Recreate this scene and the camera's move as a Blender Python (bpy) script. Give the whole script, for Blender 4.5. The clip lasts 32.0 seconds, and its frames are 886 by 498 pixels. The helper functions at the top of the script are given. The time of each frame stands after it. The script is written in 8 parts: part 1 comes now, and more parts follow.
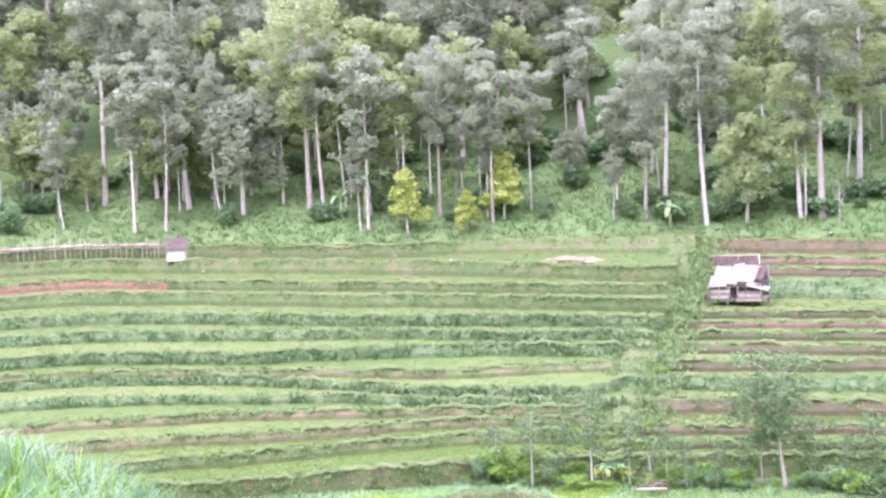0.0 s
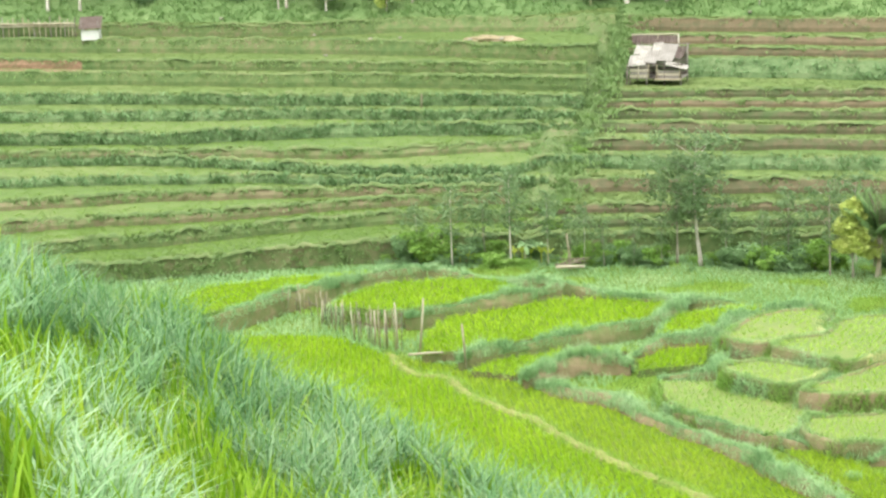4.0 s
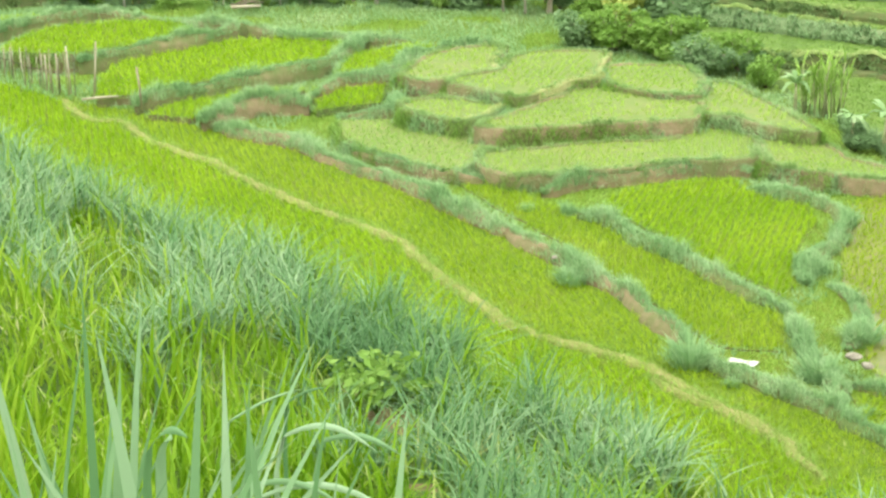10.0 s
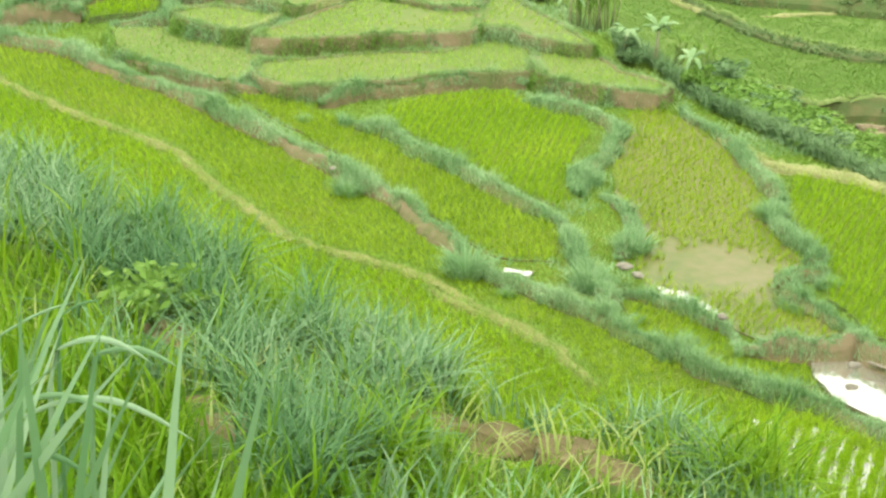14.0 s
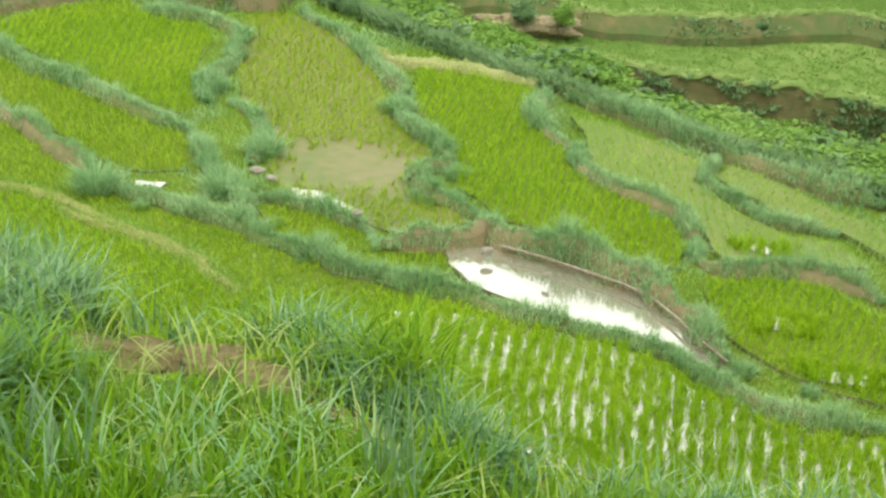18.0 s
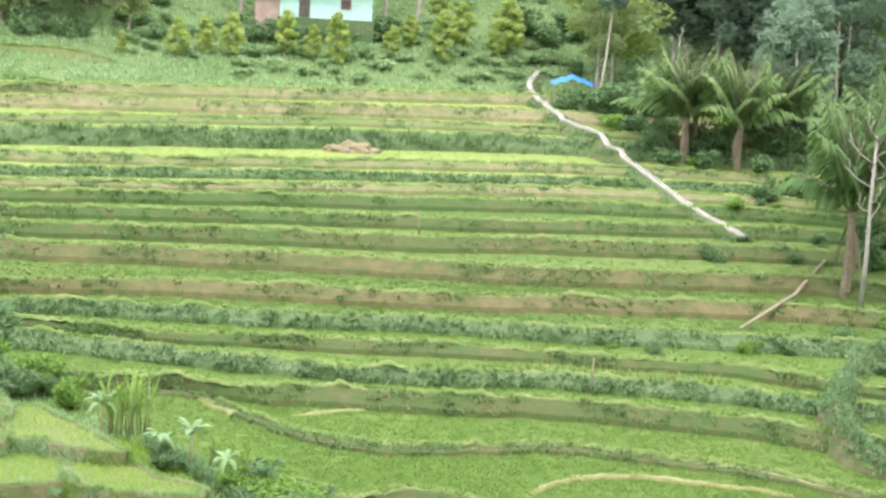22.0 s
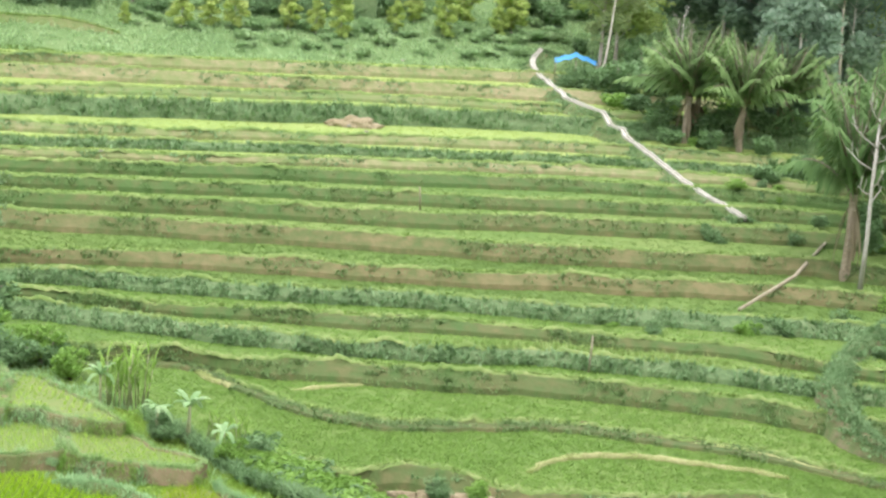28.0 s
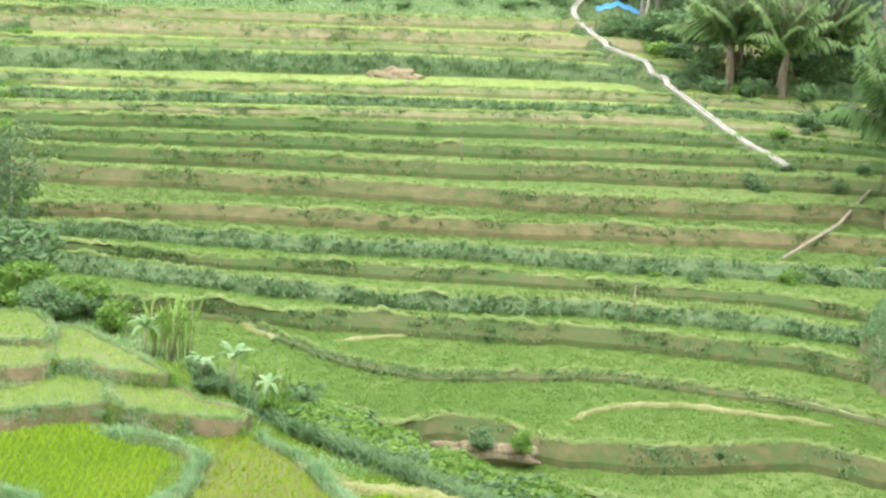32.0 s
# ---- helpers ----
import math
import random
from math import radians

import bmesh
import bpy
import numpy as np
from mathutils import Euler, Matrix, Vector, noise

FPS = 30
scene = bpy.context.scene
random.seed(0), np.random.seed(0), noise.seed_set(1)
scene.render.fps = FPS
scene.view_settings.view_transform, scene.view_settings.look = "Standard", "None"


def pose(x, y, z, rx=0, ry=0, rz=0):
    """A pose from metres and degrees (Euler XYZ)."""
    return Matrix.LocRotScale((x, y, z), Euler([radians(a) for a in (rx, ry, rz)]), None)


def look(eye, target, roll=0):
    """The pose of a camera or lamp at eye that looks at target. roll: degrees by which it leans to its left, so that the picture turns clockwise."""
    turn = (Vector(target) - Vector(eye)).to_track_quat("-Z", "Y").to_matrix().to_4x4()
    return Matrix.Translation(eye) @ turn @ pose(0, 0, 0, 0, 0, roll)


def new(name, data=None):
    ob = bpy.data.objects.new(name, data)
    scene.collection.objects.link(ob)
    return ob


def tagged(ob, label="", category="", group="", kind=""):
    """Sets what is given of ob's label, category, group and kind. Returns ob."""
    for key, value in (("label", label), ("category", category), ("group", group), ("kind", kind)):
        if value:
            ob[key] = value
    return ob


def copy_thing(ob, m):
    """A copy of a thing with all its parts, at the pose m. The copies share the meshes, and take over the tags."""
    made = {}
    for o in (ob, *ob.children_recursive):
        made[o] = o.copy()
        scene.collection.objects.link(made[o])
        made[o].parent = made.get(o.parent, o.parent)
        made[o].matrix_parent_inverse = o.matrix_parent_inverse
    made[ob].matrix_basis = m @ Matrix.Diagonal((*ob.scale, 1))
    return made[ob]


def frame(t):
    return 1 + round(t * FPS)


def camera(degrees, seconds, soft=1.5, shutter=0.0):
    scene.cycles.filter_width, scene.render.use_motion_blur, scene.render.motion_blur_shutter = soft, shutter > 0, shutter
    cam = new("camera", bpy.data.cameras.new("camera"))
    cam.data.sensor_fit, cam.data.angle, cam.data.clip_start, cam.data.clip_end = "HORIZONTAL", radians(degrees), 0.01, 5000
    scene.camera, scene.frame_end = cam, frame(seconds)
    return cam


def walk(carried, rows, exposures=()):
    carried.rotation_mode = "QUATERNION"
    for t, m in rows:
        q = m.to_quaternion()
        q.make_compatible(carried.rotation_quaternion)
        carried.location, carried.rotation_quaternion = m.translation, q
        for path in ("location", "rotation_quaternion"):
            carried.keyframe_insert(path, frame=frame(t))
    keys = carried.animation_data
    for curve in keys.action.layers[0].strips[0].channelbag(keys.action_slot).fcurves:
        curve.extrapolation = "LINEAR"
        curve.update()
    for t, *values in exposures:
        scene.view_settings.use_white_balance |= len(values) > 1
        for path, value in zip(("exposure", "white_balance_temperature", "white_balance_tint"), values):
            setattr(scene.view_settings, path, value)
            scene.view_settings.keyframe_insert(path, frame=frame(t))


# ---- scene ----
cam = camera(27.95, 32.0, soft=2.5)

# camera: seconds, azimuth, elevation, roll in degrees; it turns where it stands
ROWS = (
    (0.0, 0.00, -5.00, -2.50),
    (0.5, 0.82, -5.72, -2.33),
    (1.0, 0.53, -6.95, -2.49),
    (1.5, 0.57, -8.60, -2.63),
    (2.0, 1.53, -9.95, -2.44),
    (2.5, 1.98, -11.48, -2.67),
    (4.5, 2.77, -12.54, -1.85),
    (5.0, 4.30, -13.47, -1.70),
    (5.5, 5.89, -15.35, -2.13),
    (6.0, 8.88, -18.38, -1.49),
    (6.5, 10.91, -19.86, -1.37),
    (7.0, 10.75, -20.49, -2.02),
    (7.5, 10.81, -20.54, -1.46),
    (8.0, 11.46, -20.75, -0.93),
    (8.5, 11.44, -20.72, -1.17),
    (9.0, 11.97, -20.31, -1.04),
    (9.5, 12.54, -20.71, -0.66),
    (10.0, 12.80, -20.80, -0.73),
    (10.5, 12.56, -20.72, -0.91),
    (11.0, 12.94, -20.84, -0.81),
    (11.5, 12.74, -20.83, -0.80),
    (12.0, 12.94, -21.00, -0.75),
    (12.5, 14.08, -21.64, -0.36),
    (13.0, 18.19, -23.30, 1.09),
    (13.5, 19.79, -23.25, 1.64),
    (14.0, 20.56, -23.57, 2.20),
    (14.5, 22.03, -23.07, 2.46),
    (15.0, 24.35, -23.16, 2.54),
    (15.5, 26.79, -24.23, 2.72),
    (17.5, 32.50, -25.80, 3.28),
    (18.0, 33.60, -26.10, 3.33),
    (18.5, 33.72, -25.75, 3.89),
    (19.0, 33.81, -24.27, 4.20),
    (19.5, 34.04, -21.55, 4.34),
    (20.0, 34.27, -17.54, 4.13),
    (20.5, 34.78, -14.13, 4.05),
    (21.0, 35.06, -10.83, 3.83),
    (21.5, 35.12, -9.96, 3.74),
    (22.0, 35.32, -9.93, 3.64),
    (22.5, 35.29, -9.80, 3.62),
    (23.0, 35.75, -9.57, 3.89),
    (23.5, 35.78, -9.81, 4.04),
    (24.0, 36.04, -9.91, 4.31),
    (24.5, 36.13, -10.21, 4.53),
    (25.0, 35.99, -10.24, 4.63),
    (25.5, 36.00, -10.06, 4.84),
    (27.5, 35.40, -10.68, 4.44),
    (28.0, 35.36, -10.69, 4.54),
    (28.5, 35.24, -10.96, 4.59),
    (29.0, 34.87, -11.06, 4.57),
    (29.5, 35.03, -11.03, 4.55),
    (30.0, 34.61, -11.79, 4.41),
    (30.5, 34.39, -11.95, 4.33),
    (31.0, 34.17, -12.08, 4.12),
    (31.5, 34.26, -12.24, 4.15),
    (32.0, 34.10, -12.37, 3.91),
)


EYE = Vector((0, 0, 0))


def aim(az, el, roll):
    a, e = radians(az), radians(el)
    return look(EYE, EYE + Vector((math.sin(a) * math.cos(e), math.cos(a) * math.cos(e), math.sin(e))), roll)


# seconds, stops, kelvin, tint: the clip's camera adapts as it turns
EXPOSURES = (
    (0.0, 1.36, 5700, 48), (1.0, 1.25, 5950, 34), (2.5, 0.97, 6550, 13), (5.0, 0.86, 6700, 6), (7.0, 0.90, 6750, 7), (9.0, 0.85, 6900, 5), (13.0, 0.67, 7000, 2),
    (16.0, 0.45, 7100, 1), (19.0, 0.31, 7000, 0), (20.0, 0.86, 6650, 9), (22.0, 0.73, 6350, 17), (24.0, 0.71, 6350, 18), (28.0, 0.64, 6350, 14), (32.0, 0.70, 6350, 13),
)
walk(cam, [(t, aim(a, e, r)) for t, a, e, r in ROWS], EXPOSURES)

# ---- light: bright overcast ----
world = bpy.data.worlds.new("sky")
scene.world = world
world.use_nodes = True
wt = world.node_tree
sky = wt.nodes.new("ShaderNodeTexSky")
sky.sky_type, sky.sun_disc = "NISHITA", False
sky.sun_elevation, sky.sun_rotation = radians(66), radians(-150)
sky.dust_density, sky.air_density = 3.0, 1.0
wt.nodes["Background"].inputs["Strength"].default_value = 0.15
# thin even cloud over the whole sky
cloud = wt.nodes.new("ShaderNodeMix")
cloud.data_type = "RGBA"
cloud.inputs["Factor"].default_value = 0.85
cloud.inputs["B"].default_value = (12.6, 12.8, 12.8, 1)
wt.links.new(sky.outputs["Color"], cloud.inputs["A"])
wt.links.new(cloud.outputs["Result"], wt.nodes["Background"].inputs["Color"])
sun = new("sun", bpy.data.lights.new("sun", "SUN"))
sun.data.energy, sun.data.angle, sun.data.color = 1.15, radians(12), (1.0, 0.97, 0.92)
sun.matrix_world = look((-22, -36, 95), (0, 0, 0))

# ---- materials ----
def mat(name, cols, scale=1.0, rough=0.9, detail=6, bump=0.0, fine=8.0, per=0.0, spec=0.3):
    """Two-scale noise between the colours, with fine bump and a per-object shift."""
    m = bpy.data.materials.new(name)
    m.use_nodes = True
    nt = m.node_tree
    b = nt.nodes["Principled BSDF"]
    b.inputs["Roughness"].default_value = rough
    b.inputs["Specular IOR Level"].default_value = spec
    co = nt.nodes.new("ShaderNodeTexCoord")
    n1 = nt.nodes.new("ShaderNodeTexNoise")
    n1.inputs["Scale"].default_value, n1.inputs["Detail"].default_value = scale, detail
    n2 = nt.nodes.new("ShaderNodeTexNoise")
    n2.inputs["Scale"].default_value, n2.inputs["Detail"].default_value = scale * fine, 4
    mix = nt.nodes.new("ShaderNodeMath")
    mix.operation = "ADD"
    half = nt.nodes.new("ShaderNodeMath")
    half.operation, half.inputs[1].default_value = "MULTIPLY", 0.5
    for n in (n1, n2):
        nt.links.new(co.outputs["Object"], n.inputs["Vector"])
    nt.links.new(n1.outputs["Fac"], mix.inputs[0])
    nt.links.new(n2.outputs["Fac"], mix.inputs[1])
    nt.links.new(mix.outputs[0], half.inputs[0])
    fac = half
    if per:
        oi = nt.nodes.new("ShaderNodeObjectInfo")
        sh = nt.nodes.new("ShaderNodeMath")
        sh.operation, sh.inputs[1].default_value, sh.inputs[2].default_value = "MULTIPLY_ADD", per, -per / 2
        nt.links.new(oi.outputs["Random"], sh.inputs[0])
        ad = nt.nodes.new("ShaderNodeMath")
        ad.operation = "ADD"
        nt.links.new(half.outputs[0], ad.inputs[0])
        nt.links.new(sh.outputs[0], ad.inputs[1])
        fac = ad
    ramp = nt.nodes.new("ShaderNodeValToRGB")
    el = ramp.color_ramp.elements
    for i, c in enumerate(cols):
        p = 0.32 + 0.36 * i / max(1, len(cols) - 1)
        e = el[i] if i < 2 else el.new(p)
        e.position, e.color = p, (*c, 1)
    nt.links.new(fac.outputs[0], ramp.inputs["Fac"])
    nt.links.new(ramp.outputs["Color"], b.inputs["Base Color"])
    if bump:
        bn = nt.nodes.new("ShaderNodeBump")
        bn.inputs["Strength"].default_value, bn.inputs["Distance"].default_value = bump, 0.1
        nt.links.new(n2.outputs["Fac"], bn.inputs["Height"])
        nt.links.new(bn.outputs["Normal"], b.inputs["Normal"])
    return m


GRASS = mat("grass", ((0.035, 0.075, 0.01), (0.065, 0.125, 0.016), (0.11, 0.15, 0.035)), 1.4, bump=0.8)
FARRICE = mat("far_rice", ((0.088, 0.158, 0.031), (0.115, 0.188, 0.039), (0.152, 0.212, 0.054)), 0.12, bump=0.5, per=0.2)
EARTH = mat("earth", ((0.1, 0.15, 0.045), (0.15, 0.155, 0.065), (0.23, 0.18, 0.105)), 0.35, bump=0.8, per=0.3)
DRY = mat("dry_grass", ((0.1, 0.17, 0.02), (0.2, 0.22, 0.06), (0.33, 0.29, 0.14)), 1.8, bump=0.6)
FOREST = mat("forest_floor", ((0.085, 0.155, 0.05), (0.125, 0.2, 0.07), (0.175, 0.245, 0.1)), 0.2, bump=0.6)


def leaf(name, cols, rough=0.6, thin=0.3, per=0.0):
    """Foliage: each blade or leaf takes its own shade; some light passes through."""
    m = bpy.data.materials.new(name)
    m.use_nodes = True
    nt = m.node_tree
    b = nt.nodes["Principled BSDF"]
    b.inputs["Roughness"].default_value = rough
    b.inputs["Specular IOR Level"].default_value = 0.25
    geo = nt.nodes.new("ShaderNodeNewGeometry")
    co = nt.nodes.new("ShaderNodeTexCoord")
    n1 = nt.nodes.new("ShaderNodeTexNoise")
    n1.inputs["Scale"].default_value, n1.inputs["Detail"].default_value = 0.35, 4
    nt.links.new(co.outputs["Object"], n1.inputs["Vector"])
    mx = nt.nodes.new("ShaderNodeMath")
    mx.operation, mx.inputs[1].default_value = "MULTIPLY_ADD", 0.55
    nt.links.new(geo.outputs["Random Per Island"], mx.inputs[0])
    sh = nt.nodes.new("ShaderNodeMath")
    sh.operation, sh.inputs[1].default_value, sh.inputs[2].default_value = "MULTIPLY_ADD", 1.3, -0.42
    nt.links.new(n1.outputs["Fac"], sh.inputs[0])
    nt.links.new(sh.outputs[0], mx.inputs[2])
    fac = mx
    if per:
        oi = nt.nodes.new("ShaderNodeObjectInfo")
        p = nt.nodes.new("ShaderNodeMath")
        p.operation, p.inputs[1].default_value, p.inputs[2].default_value = "MULTIPLY_ADD", per, -per / 2
        nt.links.new(oi.outputs["Random"], p.inputs[0])
        a = nt.nodes.new("ShaderNodeMath")
        a.operation = "ADD"
        nt.links.new(mx.outputs[0], a.inputs[0])
        nt.links.new(p.outputs[0], a.inputs[1])
        fac = a
    ramp = nt.nodes.new("ShaderNodeValToRGB")
    el = ramp.color_ramp.elements
    for i, c in enumerate(cols):
        q = i / max(1, len(cols) - 1)
        e = el[i] if i < 2 else el.new(q)
        e.position, e.color = q, (*c, 1)
    nt.links.new(fac.outputs[0], ramp.inputs["Fac"])
    nt.links.new(ramp.outputs["Color"], b.inputs["Base Color"])
    tr = nt.nodes.new("ShaderNodeBsdfTranslucent")
    nt.links.new(ramp.outputs["Color"], tr.inputs["Color"])
    ms = nt.nodes.new("ShaderNodeMixShader")
    ms.inputs["Fac"].default_value = thin
    nt.links.new(b.outputs[0], ms.inputs[1])
    nt.links.new(tr.outputs[0], ms.inputs[2])
    nt.links.new(ms.outputs[0], nt.nodes["Material Output"].inputs["Surface"])
    return m


G_RICE = leaf("rice_blades", ((0.2, 0.36, 0.012), (0.29, 0.47, 0.015), (0.4, 0.55, 0.04)), thin=0.35)
G_RICE_DULL = leaf("thin_rice_blades", ((0.25, 0.41, 0.05), (0.32, 0.49, 0.075), (0.41, 0.56, 0.12)), thin=0.35)
G_LIP = leaf("lip_grass_blades", ((0.19, 0.31, 0.07), (0.29, 0.41, 0.12), (0.44, 0.52, 0.22)), thin=0.35)
G_WEED = leaf("riser_weeds", ((0.13, 0.22, 0.07), (0.185, 0.29, 0.1), (0.27, 0.37, 0.16)))
G_FAR = leaf("far_rice_blades", ((0.1, 0.18, 0.036), (0.128, 0.215, 0.045), (0.17, 0.26, 0.062)), thin=0.3)
G_FLAT = leaf("meadow_blades", ((0.19, 0.33, 0.055), (0.28, 0.45, 0.09), (0.4, 0.55, 0.17)), thin=0.35)
G_SHOOT2 = leaf("bright_tuft_blades", ((0.34, 0.44, 0.05), (0.46, 0.55, 0.08), (0.58, 0.64, 0.15)), thin=0.4)
G_BLUE = leaf("bund_grass_blades", ((0.15, 0.3, 0.12), (0.28, 0.46, 0.21), (0.48, 0.62, 0.37)))
G_GREEN = leaf("wild_grass_blades", ((0.13, 0.25, 0.04), (0.21, 0.37, 0.07), (0.32, 0.46, 0.14)), thin=0.35)
G_NEAR = leaf("near_grass_blades", ((0.08, 0.2, 0.007), (0.175, 0.33, 0.012), (0.35, 0.49, 0.045)), thin=0.35)
G_DRY = leaf("dry_blades", ((0.22, 0.32, 0.06), (0.34, 0.42, 0.12), (0.52, 0.52, 0.26)))
G_DARK = leaf("dark_foliage", ((0.11, 0.2, 0.085), (0.165, 0.28, 0.12), (0.25, 0.36, 0.18)))
# forest crowns: distance haze painted in as pale colours of narrow range
G_CROWN = leaf("hazy_grey_green_crown", ((0.34, 0.4, 0.27), (0.41, 0.46, 0.325), (0.48, 0.53, 0.385)), thin=0.7, per=0.3)
G_CROWN2 = leaf("hazy_green_crown", ((0.33, 0.42, 0.19), (0.41, 0.49, 0.24), (0.48, 0.55, 0.3)), thin=0.62, per=0.3)
G_YELLOW = leaf("yellow_crown", ((0.38, 0.47, 0.12), (0.48, 0.55, 0.16), (0.6, 0.64, 0.24)), thin=0.45, per=0.3)
G_BANANA = leaf("banana_leaf", ((0.17, 0.31, 0.11), (0.26, 0.41, 0.18), (0.43, 0.56, 0.31)), rough=0.4, per=0.3)
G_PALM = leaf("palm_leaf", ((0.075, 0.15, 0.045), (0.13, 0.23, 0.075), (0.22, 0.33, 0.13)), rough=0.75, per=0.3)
BARK = mat("pale_bark", ((0.32, 0.28, 0.23), (0.46, 0.42, 0.36), (0.6, 0.56, 0.5)), 1.2, bump=0.5, per=0.4)
BARK2 = mat("brown_bark", ((0.14, 0.11, 0.08), (0.24, 0.2, 0.15), (0.36, 0.31, 0.25)), 1.2, bump=0.6, per=0.3)
BAMBOO = mat("bamboo", ((0.25, 0.21, 0.14), (0.36, 0.32, 0.23), (0.46, 0.42, 0.33)), 2.0, per=0.3)
STONE = mat("pale_stone", ((0.22, 0.2, 0.16), (0.31, 0.28, 0.23), (0.42, 0.39, 0.33)), 2.0, bump=0.6, per=0.2)
TIMBER = mat("weathered_timber", ((0.1, 0.085, 0.07), (0.17, 0.145, 0.125), (0.26, 0.235, 0.21)), 3.0, bump=0.4, per=0.4)
METAL = mat("weathered_metal_sheet", ((0.16, 0.145, 0.13), (0.24, 0.22, 0.2), (0.33, 0.31, 0.285)), 1.2, rough=0.85, per=0.25, spec=0.15)
RUST = mat("rusty_sheet", ((0.07, 0.055, 0.05), (0.12, 0.09, 0.08), (0.18, 0.145, 0.13)), 1.2, rough=0.95, spec=0.1)
WHITE = mat("white_paint", ((0.5, 0.5, 0.48), (0.58, 0.58, 0.56), (0.65, 0.65, 0.64)), 0.6)
TURQUOISE = mat("turquoise_paint", ((0.4, 0.66, 0.57), (0.47, 0.73, 0.65), (0.56, 0.79, 0.72)), 0.5)
BRICK = mat("bare_brick", ((0.32, 0.2, 0.15), (0.45, 0.33, 0.27), (0.52, 0.42, 0.36)), 1.5, bump=0.4)
TARP = mat("blue_tarpaulin", ((0.05, 0.28, 0.7), (0.09, 0.38, 0.82), (0.2, 0.52, 0.9)), 0.8, rough=0.45)
CONCRETE = mat("concrete", ((0.35, 0.33, 0.28), (0.5, 0.47, 0.41), (0.62, 0.6, 0.54)), 1.0, bump=0.5)
SOIL = mat("red_soil", ((0.1, 0.1, 0.035), (0.165, 0.135, 0.06), (0.25, 0.195, 0.11)), 1.5, bump=0.8)

# ---- helpers of the plan ----
rng = random.Random(7)


def part(name, bm, material, parent=None, label="", smooth=False):
    me = bpy.data.meshes.new(name)
    bm.to_mesh(me)
    bm.free()
    return mesh_part(name, me, material, parent, label, smooth)


def mesh_part(name, me, material, parent=None, label="", smooth=False):
    for m in (material if isinstance(material, (list, tuple)) else (material,)):
        me.materials.append(m)
    if smooth:
        me.shade_smooth()
    ob = new(name, me)
    if parent:
        ob.parent = parent
    if label:
        ob["label"] = label
    return ob


def grid_mesh(name, rows):
    """A mesh from rows of points of equal length."""
    n = len(rows[0])
    v = [p for r in rows for p in r]
    f = [(i * n + j, i * n + j + 1, (i + 1) * n + j + 1, (i + 1) * n + j) for i in range(len(rows) - 1) for j in range(n - 1)]
    me = bpy.data.meshes.new(name)
    me.from_pydata(v, [], f)
    return me


def tri_mesh(name, v, f):
    """A mesh of triangles from arrays."""
    me = bpy.data.meshes.new(name)
    v, f = np.asarray(v, dtype=np.float32), np.asarray(f, dtype=np.int32)
    me.vertices.add(len(v))
    me.vertices.foreach_set("co", v.ravel())
    me.loops.add(f.size)
    me.loops.foreach_set("vertex_index", f.ravel())
    me.polygons.add(len(f))
    me.polygons.foreach_set("loop_start", np.arange(0, f.size, 3, dtype=np.int32))
    me.update(calc_edges=True)
    return me


NP = np.random.RandomState(11)


def blades(base, height, width, lean=0.5, segs=2, yaw=None, face=None):
    """Grass blades: arrays of base points, heights, widths; each bends over by its lean."""
    base = np.asarray(base, dtype=float)
    n = len(base)
    height, width = np.broadcast_to(height, n), np.broadcast_to(width, n)
    yaw = NP.uniform(0, 2 * np.pi, n) if yaw is None else yaw
    ln = lean * NP.uniform(0.25, 1.3, n)
    d = np.stack((np.cos(yaw), np.sin(yaw), np.zeros(n)), 1)
    tw = yaw + np.pi / 2 + NP.uniform(-0.8, 0.8, n) if face is None else face
    s = np.stack((np.cos(tw), np.sin(tw), np.zeros(n)), 1)
    vs = []
    for k in range(segs + 1):
        t = k / segs
        c = base + d * (ln * height * t * t)[:, None]
        c[:, 2] += height * (t - 0.35 * np.minimum(ln, 1.6) * t * t)
        if k == segs:
            vs.append(c)
        else:
            w = (width * ((1 - t) ** 0.6 if segs < 8 else 1 - t ** 3 * 0.97 - 0.3 * (1 - t)) * 0.5)[:, None]
            vs += [c - s * w, c + s * w]
    v = np.stack(vs, 1).reshape(-1, 3)
    m = 2 * segs + 1
    o = (np.arange(n) * m)[:, None]
    f = []
    for k in range(segs - 1):
        a = 2 * k
        f += [o + np.array([a, a + 1, a + 3]), o + np.array([a, a + 3, a + 2])]
    a = 2 * (segs - 1)
    f.append(o + np.array([a, a + 1, a + 2]))
    return v, np.concatenate(f)


def tufts(pts, per, spread, height, width, lean=0.5, segs=2):
    """Several blades round every point."""
    p = np.repeat(np.asarray(pts, dtype=float), per, 0)
    n = len(p)
    a, q = NP.uniform(0, 2 * np.pi, n), spread * np.sqrt(NP.uniform(0, 1, n))
    p[:, 0] += np.cos(a) * q
    p[:, 1] += np.sin(a) * q
    return blades(p, height * NP.uniform(0.6, 1.25, n), width * NP.uniform(0.7, 1.3, n), lean, segs)


